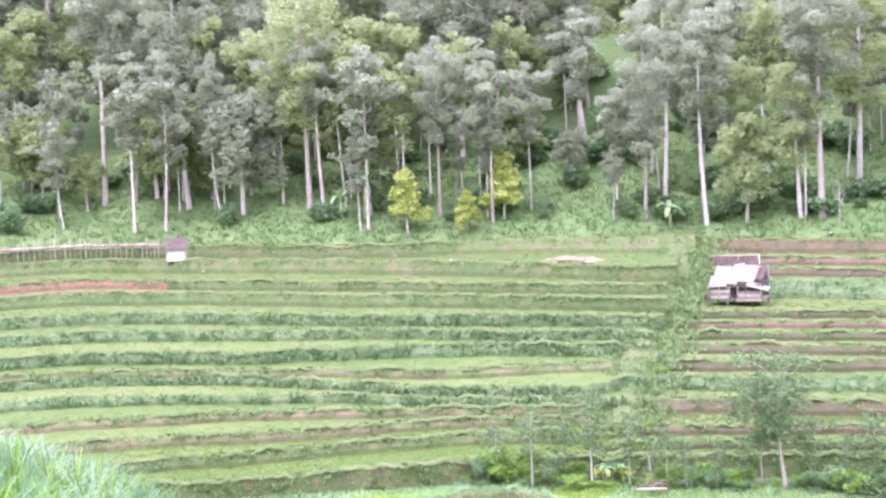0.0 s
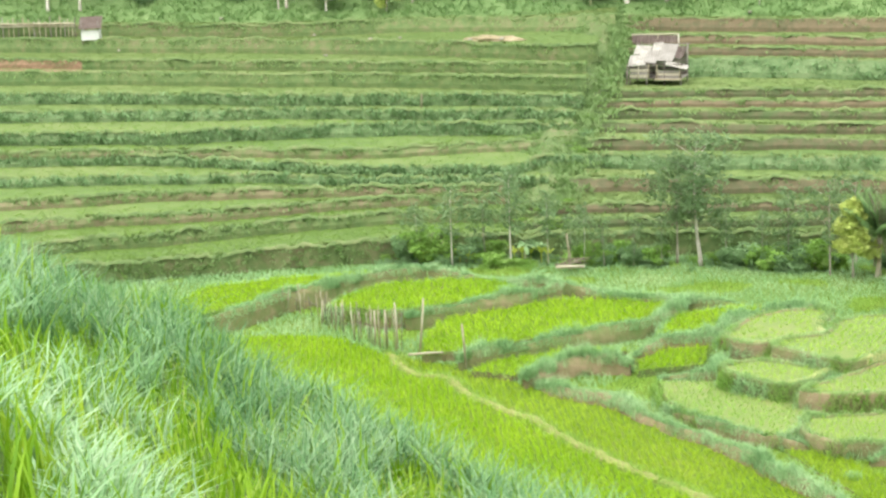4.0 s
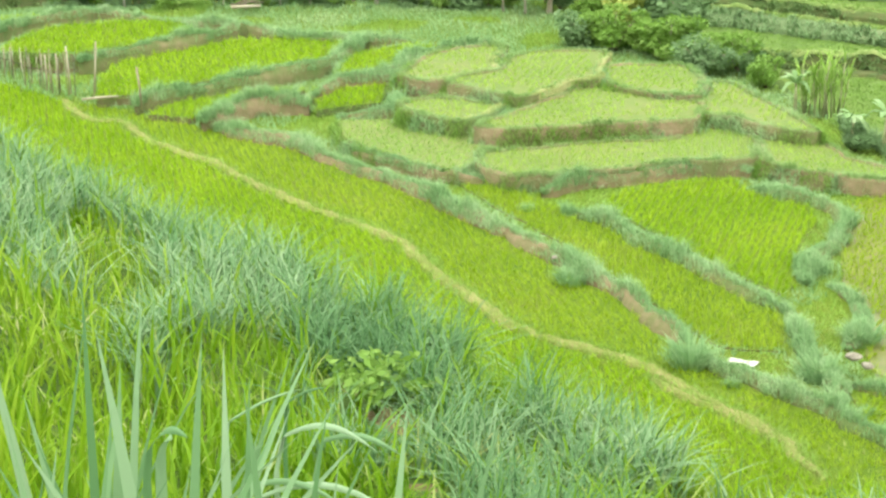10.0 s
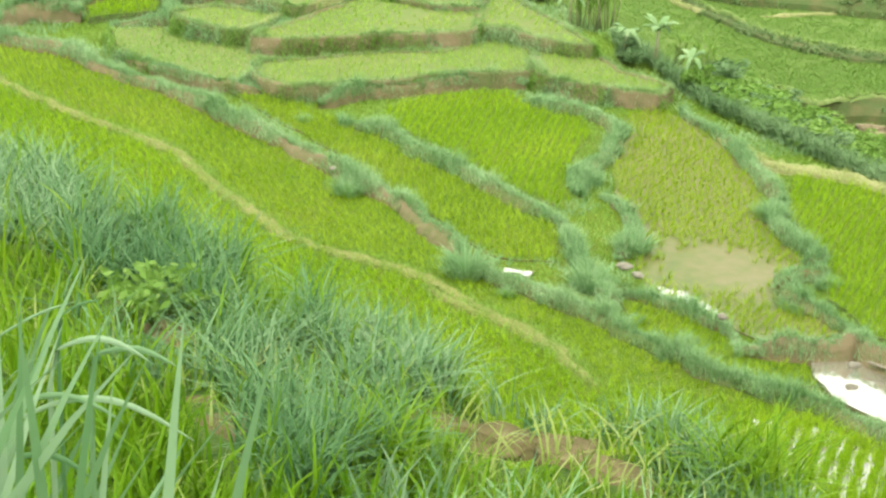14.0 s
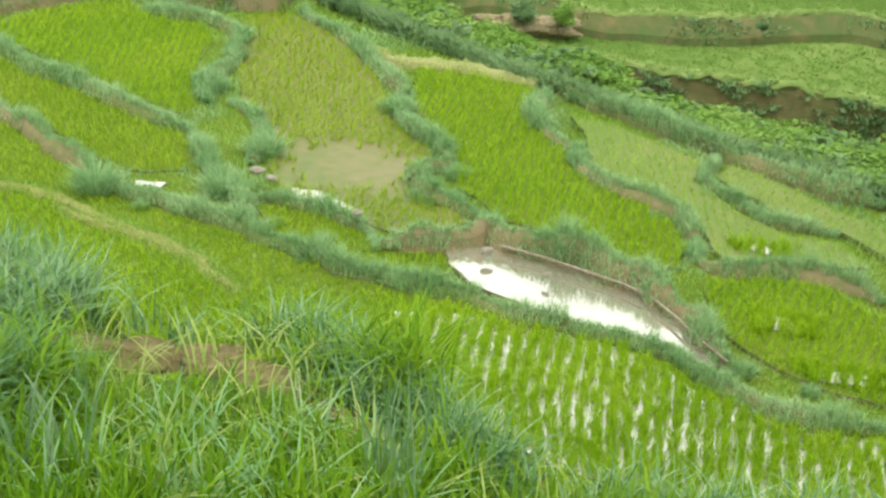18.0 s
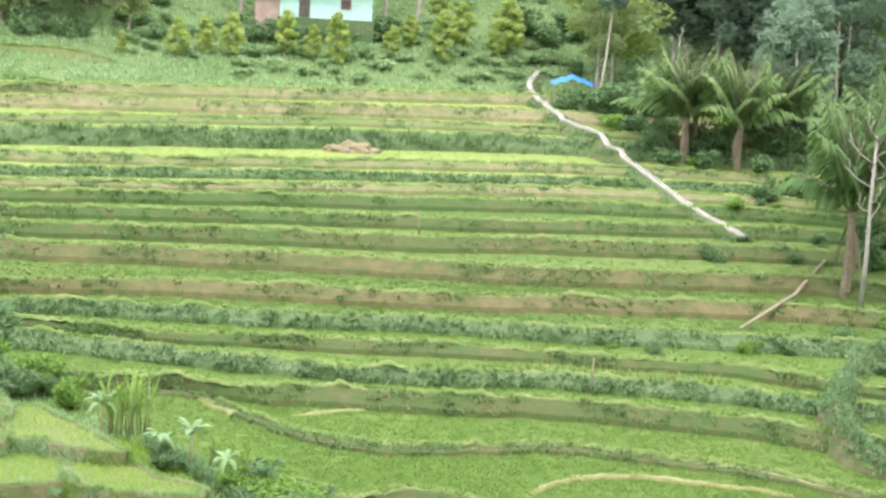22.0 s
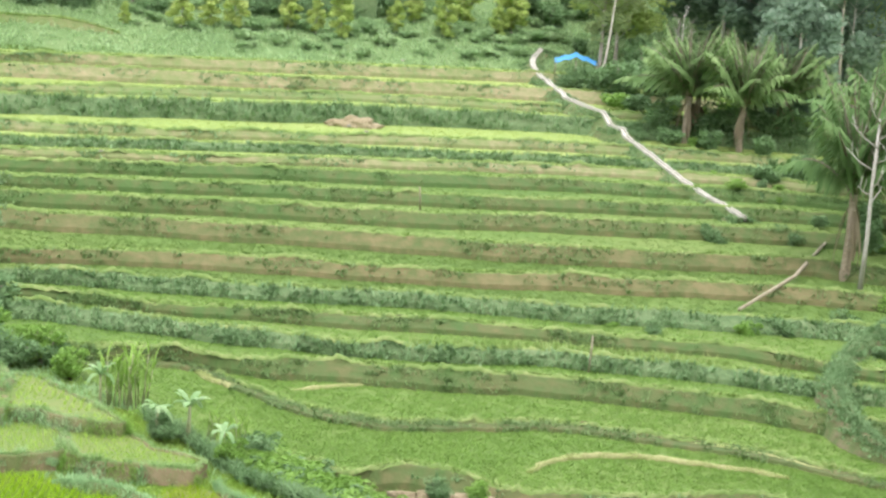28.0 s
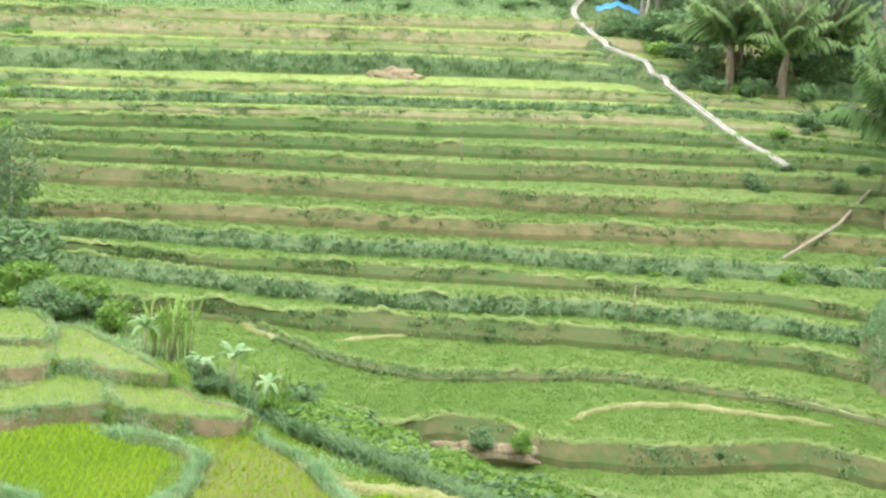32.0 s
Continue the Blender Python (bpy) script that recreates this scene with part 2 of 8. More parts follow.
def leaves(centres, size, flat=0.5):
    """Loose leaf clumps: two crossed little triangles fans at every centre."""
    c = np.asarray(centres, dtype=float)
    n = len(c)
    sz = (size * NP.uniform(0.6, 1.4, n))[:, None]
    u = NP.normal(size=(n, 3))
    u[:, 2] *= flat
    u /= np.linalg.norm(u, axis=1)[:, None]
    w = NP.normal(size=(n, 3))
    w -= u * (w * u).sum(1)[:, None]
    w /= np.linalg.norm(w, axis=1)[:, None]
    v = np.stack((c - u * sz, c + w * sz * 0.45, c + u * sz, c - w * sz * 0.45), 1).reshape(-1, 3)
    o = (np.arange(n) * 4)[:, None]
    return v, np.concatenate((o + np.array([0, 1, 2]), o + np.array([0, 2, 3])))


def polar(az, r, z):
    a = radians(az)
    return (r * math.sin(a), r * math.cos(a), z)


def hill(r):
    """Height of the far hillside's mean slope."""
    return -18.9 + (r - 86) / 7


NEAR = ((-6.5, 17.2), (-4.2, 15.6), (-0.8, 14.0), (1.6, 13.1), (4.0, 12.2), (8.4, 11.1), (11.6, 10.3), (14.6, 9.5), (17.3, 9.1), (20.6, 8.6), (23.5, 8.1), (26.4, 7.9), (27.9, 8.1), (30.8, 7.9), (33.4, 7.4), (36.9, 6.8))
NA, NR = zip(*NEAR)


def near_lip(az):
    return float(np.interp(az, NA, NR))


# ---- ground: one sheet to the horizon ----
def gully_edge(az):
    return float(np.interp(az, (-20, 18, 21, 24, 29.4, 35, 43, 52, 60), (87, 87, 80, 70, 58.5, 53, 48, 45, 44)))


TOP_AZ = (-20, -11.6, -8.2, -2.9, 2.6, 5.5, 8.5, 11.6, 16.2, 18, 21.4, 30.3, 36.6, 41.2, 60)
TOP_R = (149.9, 149.9, 144.8, 135.7, 135.1, 132.4, 137.4, 133.7, 131.1, 131.1, 127.0, 133.3, 139.7, 143.5, 143.5)
TOP_Z = (-11.3, -11.3, -11.3, -11.3, -11.3, -11.3, -11.91, -11.91, -11.91, -11.91, -11.8, -11.8, -11.8, -11.8, -11.8)


def forest_edge(az):
    return float(np.interp(az, TOP_AZ, TOP_R)) + 3


def top_z(az):
    return float(np.interp(az, TOP_AZ, TOP_Z))


def rise(az):
    return float(np.interp(az, (-30, -16, -12, -8, -4, -1), (2.0, 1.45, 0.95, 0.4, 0.08, 0)))


def ground_z(az, r):
    if abs(az) > 70:
        return float(np.interp(r, (0, 3, 30, 200, 500, 4000), (-1.6, -1.6, -1, 25, 45, 45)))
    lip = near_lip(az)
    if r <= lip:
        up = rise(az) * float(np.interp(r, (0, 4, 8, 13), (0, 0.4, 1, 1)))
        return float(np.interp(r, (0, 0.6, lip * 0.55, lip), (-1.6, -1.6, -3.9, -4.5))) + up + 0.12 * noise.noise((az * 0.2, r * 0.8, 0))
    ge, fe = gully_edge(az), forest_edge(az)
    deep = -23.6 if az > 26 else -19.6
    if r < fe:
        return float(np.interp(r, (lip, lip + 2, 21, 25, ge - 0.5, ge + 3, max(ge + 5, 60), fe - 4, fe), (-4.5 + rise(az), -8, -17, -19.6, -19.6, deep, min(deep, hill(62) - 0.9), top_z(az) - 2.6, top_z(az) - 0.03)))
    return top_z(az) - 0.03 + min(0.28 * (r - fe) + 0.34 * max(0, r - fe - 26), 70) + min(1, (r - fe) * 0.1) * 0.5 * noise.noise((az * 0.3, r * 0.1, 3))


RS = [0, 0.3, 0.7, 1.2, 2, 2.8, 3.6, 4.5, 5.2, 6, 6.8, 7.6, 8.4, 9.2, 10, 11, 12, 13, 14, 15, 16, 17, 19, 21, 23, 25, 28, 32, 36, 40, 44, 46, 48, 50, 52, 54, 56, 58, 60, 62, 66, 72, 78, 84, 88, 95, 110, 125, 131, 134, 137, 140, 143, 146, 149, 152, 155, 160, 170, 190, 230, 300, 420, 800, 1800, 4000]
AZS = list(range(-180, -30, 6)) + [x * 0.75 for x in range(-40, 88)] + list(range(66, 181, 6))
me = grid_mesh("ground", [[polar(a, r, ground_z(a, r)) for a in AZS] for r in RS])
me.materials.append(GRASS)
nf = len(AZS) - 1
me.polygons.foreach_set("material_index", np.array([1 if RS[i // nf] >= 131 else 0 for i in range(len(me.polygons))], dtype=np.int32))
tagged(mesh_part("ground", me, FOREST, None, "", True), "grassy valley ground with wild growth", "ground", kind="structure")

# ---- far terraces: side, level, lip as azimuth and distance ----
LIPS = [
    ('L', -11.30, ((-11.6, 149.9), (-8.2, 144.8), (-2.9, 135.7), (2.6, 135.1), (6.2, 131.8))),
    ('L', -12.14, ((-11.7, 146.7), (-6.5, 137.9), (-1.1, 130.4), (6.2, 119.9))),
    ('L', -13.02, ((-11.7, 139.1), (-6.5, 130.5), (-1.1, 123.7), (6.2, 116.6))),
    ('L', -13.58, ((-11.8, 134.4), (-3.0, 123.0), (7.2, 113.2))),
    ('L', -14.34, ((-11.8, 127.1), (-3.0, 117.0), (6.8, 110.3))),
    ('L', -14.92, ((-11.9, 121.5), (-4.8, 115.7), (2.1, 110.7), (6.7, 108.0))),
    ('L', -15.44, ((-11.9, 114.8), (-6.7, 110.1), (-1.2, 109.7), (6.1, 106.4))),
    ('L', -16.05, ((-12.0, 111.2), (-4.9, 105.9), (0.6, 102.7), (5.7, 104.2))),
]
LIPS += [
    ('L', -16.45, ((-12.0, 111.4), (-8.5, 109.1), (-3.1, 102.3), (0.5, 98.7), (4.6, 97.6), (5.9, 100.6))),
    ('L', -16.84, ((-12.1, 106.0), (-6.8, 102.4), (-3.1, 100.7), (0.5, 97.6), (5.8, 95.7))),
    ('L', -17.21, ((-12.2, 100.2), (-6.8, 99.0), (-3.2, 97.8), (2.0, 96.3), (5.7, 95.8))),
    ('L', -17.59, ((-12.2, 95.8), (-6.9, 94.8), (-3.2, 94.9), (0.5, 95.5), (5.7, 94.7))),
    ('L', -18.02, ((-11.2, 91.3), (-9.6, 91.3), (-6.9, 91.4), (-3.2, 92.5), (0.5, 93.5), (5.6, 92.8))),
    ('L', -18.53, ((-8.8, 87.6), (-4.8, 87.5), (-1.4, 88.8), (2.3, 89.1), (6.0, 90.1))),
    ('M', -11.91, ((6.2, 140.1), (11.6, 133.7), (16.2, 131.1))),
]
LIPS += [
    ('M', -12.74, ((7.1, 132.1), (11.6, 129.5), (16.2, 125.9))),
    ('M', -13.20, ((7.1, 129.3), (11.6, 125.6), (16.2, 122.9))),
    ('M', -13.65, ((7.2, 125.0), (11.6, 123.2), (16.2, 120.1))),
    ('M', -14.75, ((7.4, 116.2), (11.5, 114.8), (16.2, 114.2))),
    ('M', -15.12, ((7.8, 113.6), (11.5, 112.6), (16.2, 111.2))),
    ('M', -15.44, ((7.8, 111.4), (11.5, 110.1), (16.2, 109.3))),
    ('M', -15.83, ((7.2, 108.7), (11.5, 107.3), (16.2, 106.5))),
    ('M', -16.26, ((6.1, 105.7), (11.5, 104.0), (16.2, 103.7))),
    ('M', -16.75, ((5.8, 102.3), (11.5, 100.5), (16.2, 100.4))),
    ('M', -17.30, ((5.3, 98.5), (11.5, 96.6), (16.2, 96.5))),
    ('M', -17.90, ((6.0, 93.1), (11.5, 92.7), (16.2, 93.1))),
]
LIPS += [
    ('M', -18.23, ((6.0, 90.9), (11.5, 90.4), (16.2, 90.7))),
    ('M', -18.53, ((6.0, 88.7), (16.2, 88.5))),
    ('R', -11.80, ((21.4, 127.0), (30.3, 133.3), (36.6, 139.7), (41.2, 143.5))),
    ('R', -12.44, ((21.5, 126.0), (30.3, 128.5), (36.7, 133.6), (41.2, 137.0))),
    ('R', -13.20, ((21.5, 119.8), (26.7, 123.1), (32.1, 127.3), (36.7, 129.3), (41.2, 130.4))),
    ('R', -13.54, ((21.5, 116.8), (30.3, 121.3), (35.5, 125.0), (39.5, 127.1), (43.1, 127.7))),
    ('R', -14.57, ((21.5, 111.9), (26.8, 111.7), (34.0, 116.2), (39.5, 119.9), (43.1, 122.2))),
    ('R', -14.99, ((21.5, 107.9), (26.8, 109.7), (35.6, 113.5), (40.5, 117.2), (44.1, 119.0))),
]
LIPS += [
    ('R', -15.34, ((21.5, 105.4), (26.8, 106.4), (35.6, 111.4), (41.4, 115.0), (45.0, 117.0))),
    ('R', -15.71, ((21.5, 103.6), (26.8, 104.9), (35.7, 108.0), (42.4, 111.7), (45.9, 113.8))),
    ('R', -16.22, ((21.5, 101.1), (28.7, 102.1), (36.9, 103.9), (41.5, 106.6), (46.9, 110.4))),
    ('R', -16.74, ((21.6, 99.1), (26.0, 98.7), (33.3, 99.4), (37.0, 100.5), (41.5, 103.1), (46.9, 106.3))),
    ('R', -17.38, ((21.6, 96.6), (26.9, 95.5), (32.4, 95.7), (37.0, 94.8), (41.6, 97.0), (47.0, 100.3))),
    ('R', -18.08, ((21.6, 89.9), (27.9, 90.5), (30.6, 90.1), (35.9, 90.2), (40.8, 92.2), (44.4, 93.9), (47.5, 95.5))),
]
LIPS += [
    ('R', -18.66, ((21.6, 87.9), (28.8, 86.2), (35.9, 86.8), (39.9, 86.9), (43.6, 88.3), (48.1, 90.0))),
    ('R', -19.20, ((21.6, 86.0), (27.0, 83.1), (36.0, 83.7), (41.9, 83.5), (45.5, 84.0), (48.1, 83.3))),
    ('R', -19.58, ((22.5, 84.5), (27.0, 81.5), (30.7, 80.0), (34.5, 79.4), (40.1, 80.9), (42.8, 81.3), (44.7, 81.1), (47.8, 81.1))),
    ('R', -20.09, ((25.3, 77.4), (28.0, 77.4), (32.6, 77.5), (36.4, 77.5), (40.1, 78.1), (43.9, 78.1), (48.2, 77.4))),
    ('R', -20.69, ((26.7, 78.9), (27.5, 78.1), (29.0, 75.0), (30.9, 72.6), (33.7, 70.7), (37.5, 71.8), (41.2, 72.9), (44.0, 72.4), (46.4, 72.1), (49.2, 70.4))),
]
LIPS += [
    ('R', -20.70, ((30.0, 63.9), (32.5, 63.0), (34.6, 65.5), (36.5, 64.6), (38.5, 63.0), (41.3, 63.4), (44.6, 65.2), (46.8, 66.1), (49.0, 65.2))),
    ('R', -21.35, ((30.0, 65.9), (31.6, 64.8), (33.9, 61.8), (37.2, 60.2), (40.5, 59.5), (45.0, 58.8), (49.4, 58.8))),
]
SPAN = {"L": (-18.0, 6.6), "M": (5.4, 20.2), "R": (19.6, 53.0)}
RISER_G = mat("grassy_riser", ((0.072, 0.12, 0.038), (0.108, 0.148, 0.052), (0.185, 0.16, 0.09)), 0.3, bump=0.8, per=0.25)
# brown earth, darkened in colour to add to the riser's shade
RISER_B = mat("earth_riser", ((0.06, 0.11, 0.028), (0.095, 0.112, 0.038), (0.16, 0.138, 0.062)), 0.22, bump=0.8, per=0.3)
# upper right risers: dry earth, paled further to paint in the sunlit patch
RISER_U = mat("dry_sunlit_riser", ((0.12, 0.185, 0.053), (0.17, 0.19, 0.076), (0.27, 0.235, 0.13)), 0.22, bump=0.8, per=0.3)
RISER_M = mat("brown_riser", ((0.06, 0.09, 0.032), (0.092, 0.088, 0.045), (0.145, 0.112, 0.066)), 0.25, bump=0.8, per=0.3)
RISER_D = mat("overgrown_riser", ((0.07, 0.12, 0.045), (0.11, 0.17, 0.07), (0.16, 0.21, 0.1)), 0.4, bump=0.9)
RISER_R = mat("red_earth_riser", ((0.1, 0.11, 0.045), (0.22, 0.135, 0.085), (0.28, 0.18, 0.12)), 0.5, bump=0.8)
LIPM = mat("pale_lip", ((0.09, 0.16, 0.035), (0.15, 0.22, 0.06), (0.25, 0.29, 0.11)), 0.5, bump=0.5)
LIPL = mat("green_lip", ((0.07, 0.12, 0.04), (0.11, 0.16, 0.055), (0.18, 0.2, 0.09)), 0.4, bump=0.5)
G_LIPL = leaf("short_lip_grass", ((0.12, 0.18, 0.05), (0.18, 0.25, 0.08), (0.27, 0.32, 0.13)))
G_WILD = leaf("rank_riser_weeds", ((0.12, 0.22, 0.085), (0.18, 0.3, 0.13), (0.27, 0.39, 0.19)))
# left hillside blades, less saturated to put the haze into their colour
G_FARL = leaf("hazy_rice_blades", ((0.1, 0.16, 0.044), (0.13, 0.19, 0.054), (0.17, 0.235, 0.077)), thin=0.35)
# upper right rice ground, with the sun patch put into its colour
FARUP = mat("dry_sunlit_rice", ((0.2, 0.285, 0.073), (0.25, 0.33, 0.09), (0.32, 0.365, 0.125)), 0.25, bump=0.4, per=0.2)
# matching tread colour, dulled for the same painted haze
FARL = mat("hazy_rice", ((0.08, 0.135, 0.032), (0.105, 0.16, 0.04), (0.14, 0.18, 0.058)), 0.12, bump=0.4, per=0.2)
# blades of the upper right treads, brightened in colour as if sunlit
G_RUP = leaf("sunlit_rice_blades", ((0.29, 0.38, 0.1), (0.375, 0.46, 0.13), (0.475, 0.54, 0.19)), thin=0.35)
# right-hand riser weeds, with riser shade painted into a darker green
G_RW = leaf("shaded_riser_weeds", ((0.1, 0.18, 0.055), (0.15, 0.245, 0.085), (0.23, 0.32, 0.135)))
G_RLOW = leaf("low_rice_blades", ((0.145, 0.265, 0.046), (0.175, 0.305, 0.056), (0.215, 0.35, 0.074)), thin=0.3)
G_OLIVE = leaf("olive_rice_blades", ((0.085, 0.135, 0.037), (0.112, 0.165, 0.046), (0.15, 0.2, 0.064)), thin=0.3)
G_FARM = leaf("mid_rice_blades", ((0.125, 0.22, 0.04), (0.165, 0.27, 0.052), (0.215, 0.32, 0.076)), thin=0.35)
WILD = {("L", 5), ("L", 6), ("L", 7), ("L", 9), ("L", 10), ("M", 10), ("R", 15), ("R", 6)}


def seam(r):
    """Azimuth of the grassy diagonal between the left and middle flights."""
    return float(np.interp(r, (86, 98, 125, 150), (5.2, 5.6, 7.4, 7.8)))


def lip_curve(side, pts, seed):
    lo, hi = SPAN[side]
    mid = pts[-1 if side == "L" else 0][1]
    if side == "L":
        hi = seam(mid) + 0.25 + 0.35 * abs(math.sin(seed * 2.3))
    if side == "M":
        lo = seam(mid) - 0.25 - 0.3 * abs(math.sin(seed * 1.7 + 1))
    az = np.linspace(lo, hi, int((hi - lo) / 0.15))
    r = np.interp(az, [p[0] for p in pts], [p[1] for p in pts])
    k = np.ones(7) / 7
    r = np.convolve(np.pad(r, 3, mode="edge"), k, "valid")
    w = np.array([noise.noise((math.radians(a) * mid * 0.22, seed * 3.7, 0)) * 0.65 + noise.noise((math.radians(a) * mid * 0.8, seed * 5.1, 2)) * 0.26 for a in az])
    return az, r + w


def ring(az, r, z, off):
    a = np.radians(az)
    return np.stack((r * np.sin(a), r * np.cos(a), np.broadcast_to(z, len(az))), 1) - off


for side in "LMR":
    S = [l for l in LIPS if l[0] == side]
    S.sort(key=lambda l: l[1])
    curves = [lip_curve(side, l[2], i) for i, l in enumerate(S)]
    for i in range(1, len(curves)):
        curves[i] = (curves[i][0], np.maximum(curves[i][1], np.interp(curves[i][0], *curves[i - 1]) + 0.15))
    for i, (s, z, pts) in enumerate(S):
        az, r = curves[i]
        n = len(S) - i
        wild, red = (side, n) in WILD or (side == "R" and n in (4, 13)) or (side == "M" and n == 4), (side, n) in {("L", 3)}
        back = np.maximum(np.interp(az, *curves[i + 1]) + 0.4, r + 0.3) if i + 1 < len(S) else r + 9
        zb = S[i - 1][1] if i else z - 1.6
        lab = "overgrown hillside rice terrace with a leafy riser" if wild else "hillside rice terrace with a bare red earth riser" if red else {"L": "grassy hillside rice terrace", "M": "hillside rice terrace with a brown earth riser", "R": "long hillside rice terrace with a brown riser"}[side]
        th = tagged(new("rice_terrace"), lab, "terrace", "hillside terraces", "structure")
        th.location = polar(az[len(az) // 2], r[len(r) // 2], zb)
        off = np.array(th.location)
        wob = np.array([0.26 * noise.noise((a * 1.1, i * 4.1, 7)) + 0.13 * noise.noise((a * 4.3, i * 2.7, 3)) for a in az])
        tread = [ring(az, r + (back - r) * f, z + wob * (f == 0) - (0.15 if 0 < f else 0), off) for f in (0, 0.06, 0.5, 1)]
        mesh_part("paddy", grid_mesh("paddy", tread), (FARUP if z > -15.6 else FARRICE) if side == "R" else FARL, th)
        dz = z - zb
        gap = r - np.interp(az, *curves[i - 1]) if i else np.full(len(az), 1.6)
        foot = np.clip(gap * {'L': 0.1, 'M': 0.16, 'R': 0.3}[side], 0.35, 1.3)
        jag = np.array([0.05 * noise.noise((a * 5.3, i * 2.1, 1)) for a in az])
        riser = [ring(az, r - d * foot + jag * q, zz, off) for d, zz, q in ((1.0, zb - 0.3, 1), (0.84, zb + dz * 0.2, 1.5), (0.45, zb + dz * 0.6, 1.5), (0.2, z - 0.08, 0.5))] + [ring(az, r, z + wob + 0.002, off)]
        if red:
            cut = int(np.searchsorted(az, -9.0))
            jig_ = np.array([0.8 * noise.noise((a * 1.9, 3, 4)) for a in az])
            apron = [ring(az, r - foot - d + jig_, zb - h_, off) for d, h_ in ((1.9, 0.14), (1.0, 0.1))]
            mesh_part("red_riser", grid_mesh("red_riser", [q[: cut + 1] for q in apron + riser]), RISER_R, th, "bare red earth")
            riser = [q[cut:] for q in riser]
        jig = np.array([0.13 * noise.noise((a * 9.0, i * 3.3, 4)) + 0.1 * noise.noise((a * 3.1, i * 1.3, 8)) for a in az])
        ridge = [ring(az, r + d + jig, z + wob + zz + jig * (zz > 0), off) for d, zz in ((-0.17, -0.1), (-0.1, 0.02), (0.04, 0.05), (0.14, 0.02), (0.22, -0.2))]
        mesh_part("lip_ridge", grid_mesh("lip_ridge", ridge), LIPM if side == "R" else LIPL, th, "", True)
        mesh_part("riser", grid_mesh("riser", riser), RISER_D if wild else RISER_G if side == "L" or (side == "M" and i == 0) else RISER_M if side == "M" else RISER_U if z > -15.6 else RISER_B, th)
        # grass on the lip, and weeds on the riser
        m = len(az)
        step = math.radians(0.15) * float(r.mean())
        dens = int(step * (16 if r.mean() < 100 else 11))
        idx = NP.randint(0, m - 1, m * dens)
        fr = NP.uniform(0, 1, len(idx))
        rr = r[idx] * (1 - fr) + r[idx + 1] * fr
        aa = az[idx] * (1 - fr) + az[idx + 1] * fr
        patch = np.array([noise.noise((a * 1.7, i * 2.9, 5)) for a in az])[idx]
        keep = patch > NP.uniform(-0.85, 0.0, len(idx)) if side != 'L' else patch > NP.uniform(-0.5, 0.25, len(idx))
        P = np.stack(((rr + 0.12) * np.sin(np.radians(aa)), (rr + 0.12) * np.cos(np.radians(aa)), np.full(len(aa), z - 0.05)), 1)[keep] - off
        v, f = tufts(P, 5, 0.13, 0.24, 0.055, 1.1)
        mesh_part("lip_grass", tri_mesh("lip_grass", v, f), (G_LIP if side == "R" else G_LIPL), th)["kind"] = "stuff"
        q = NP.uniform(0, 1, len(aa)) ** (1.0 if wild else 0.6 if side == 'R' else 0.35)
        if i == 0 or (side == 'R' and i < 5 and not wild):
            q = NP.uniform(0, 1, len(aa)) ** 0.8
            patch = patch - 0.22
        if side == "R":
            patch = 0.65 * np.array([noise.noise((a * 0.45, i * 4.3, 6)) for a in az])[idx] + 0.35 * patch
        w2 = (patch < NP.uniform(*{'L': (-0.05, 0.45), 'M': (-0.45, 0.1), 'R': (-0.22, 0.14)}[side], len(idx))) | (wild & (patch > NP.uniform(-0.6, -0.05, len(idx)))) | ((side == 'L') & (n == 3) & (np.abs(aa + 9.0) < NP.uniform(0, 0.9, len(idx))))
        if side == "R":
            w2 &= np.abs(aa - np.interp(rr, (107, 112.3, 118.8, 126, 130, 139, 148), (45, 43.3, 41.7, 40.4, 39.3, 38.1, 38.0))) > 0.3
        rq = rr - 0.12 - (foot[idx] - 0.1) * (1 - q)
        P = np.stack((rq * np.sin(np.radians(aa)), rq * np.cos(np.radians(aa)), zb + dz * q - 0.1), 1)[w2] - off
        if len(P):
            v, f = tufts(P, 6 if wild else 24 if i == 0 and side == 'R' else 8 if i == 0 or side == 'R' else 4, 0.25, (0.75 if side == 'R' and n == 4 else 0.42) if wild else 0.3, 0.1 if wild else 0.075, 1.2)
            mesh_part("weeds", tri_mesh("weeds", v, f), G_WILD if wild or (side == "R" and (i < 2 or z > -15.6)) else G_RW if side == "R" else G_WEED, th)["kind"] = "stuff"
        if side == "R" and n == 15:
            ya = np.arange(34.5, 45, 0.24)
            yr = np.interp(ya, az, r)
            Y = np.concatenate([ring(ya + d, yr + 0.5 + 0.5 * d, z - 0.1, off) for d in (0, 0.1)])
            v, f = tufts(Y, 8, 0.08, 0.5, 0.05, 0.6)
            mesh_part("young_rice", tri_mesh("young_rice", v, f), G_LIP, th, "row of taller yellow-green rice plants")["kind"] = "stuff"
        # rice on the tread
        area = float(np.mean(back - r)) * step * m
        nn = int(area * (45 if r.mean() < 75 else 22 if r.mean() < 95 else 7))
        idx = NP.randint(0, m, nn)
        fr = NP.uniform(0.05, 1, nn)
        rr = r[idx] + (back - r)[idx] * fr
        aa = az[idx] + NP.uniform(-0.07, 0.07, nn)
        P = np.stack((rr * np.sin(np.radians(aa)), rr * np.cos(np.radians(aa)), np.full(nn, z - 0.16)), 1) - off
        v, f = tufts(P, 7, 0.2, 0.13, 0.034, 1.5)
        mesh_part("rice", tri_mesh("rice", v, f), (G_RUP if z > -15.6 else G_FAR if z > -19 else G_RLOW) if side == "R" else G_OLIVE if side == "M" else G_FARM if z < -15.4 else G_FARL, th)["kind"] = "stuff"

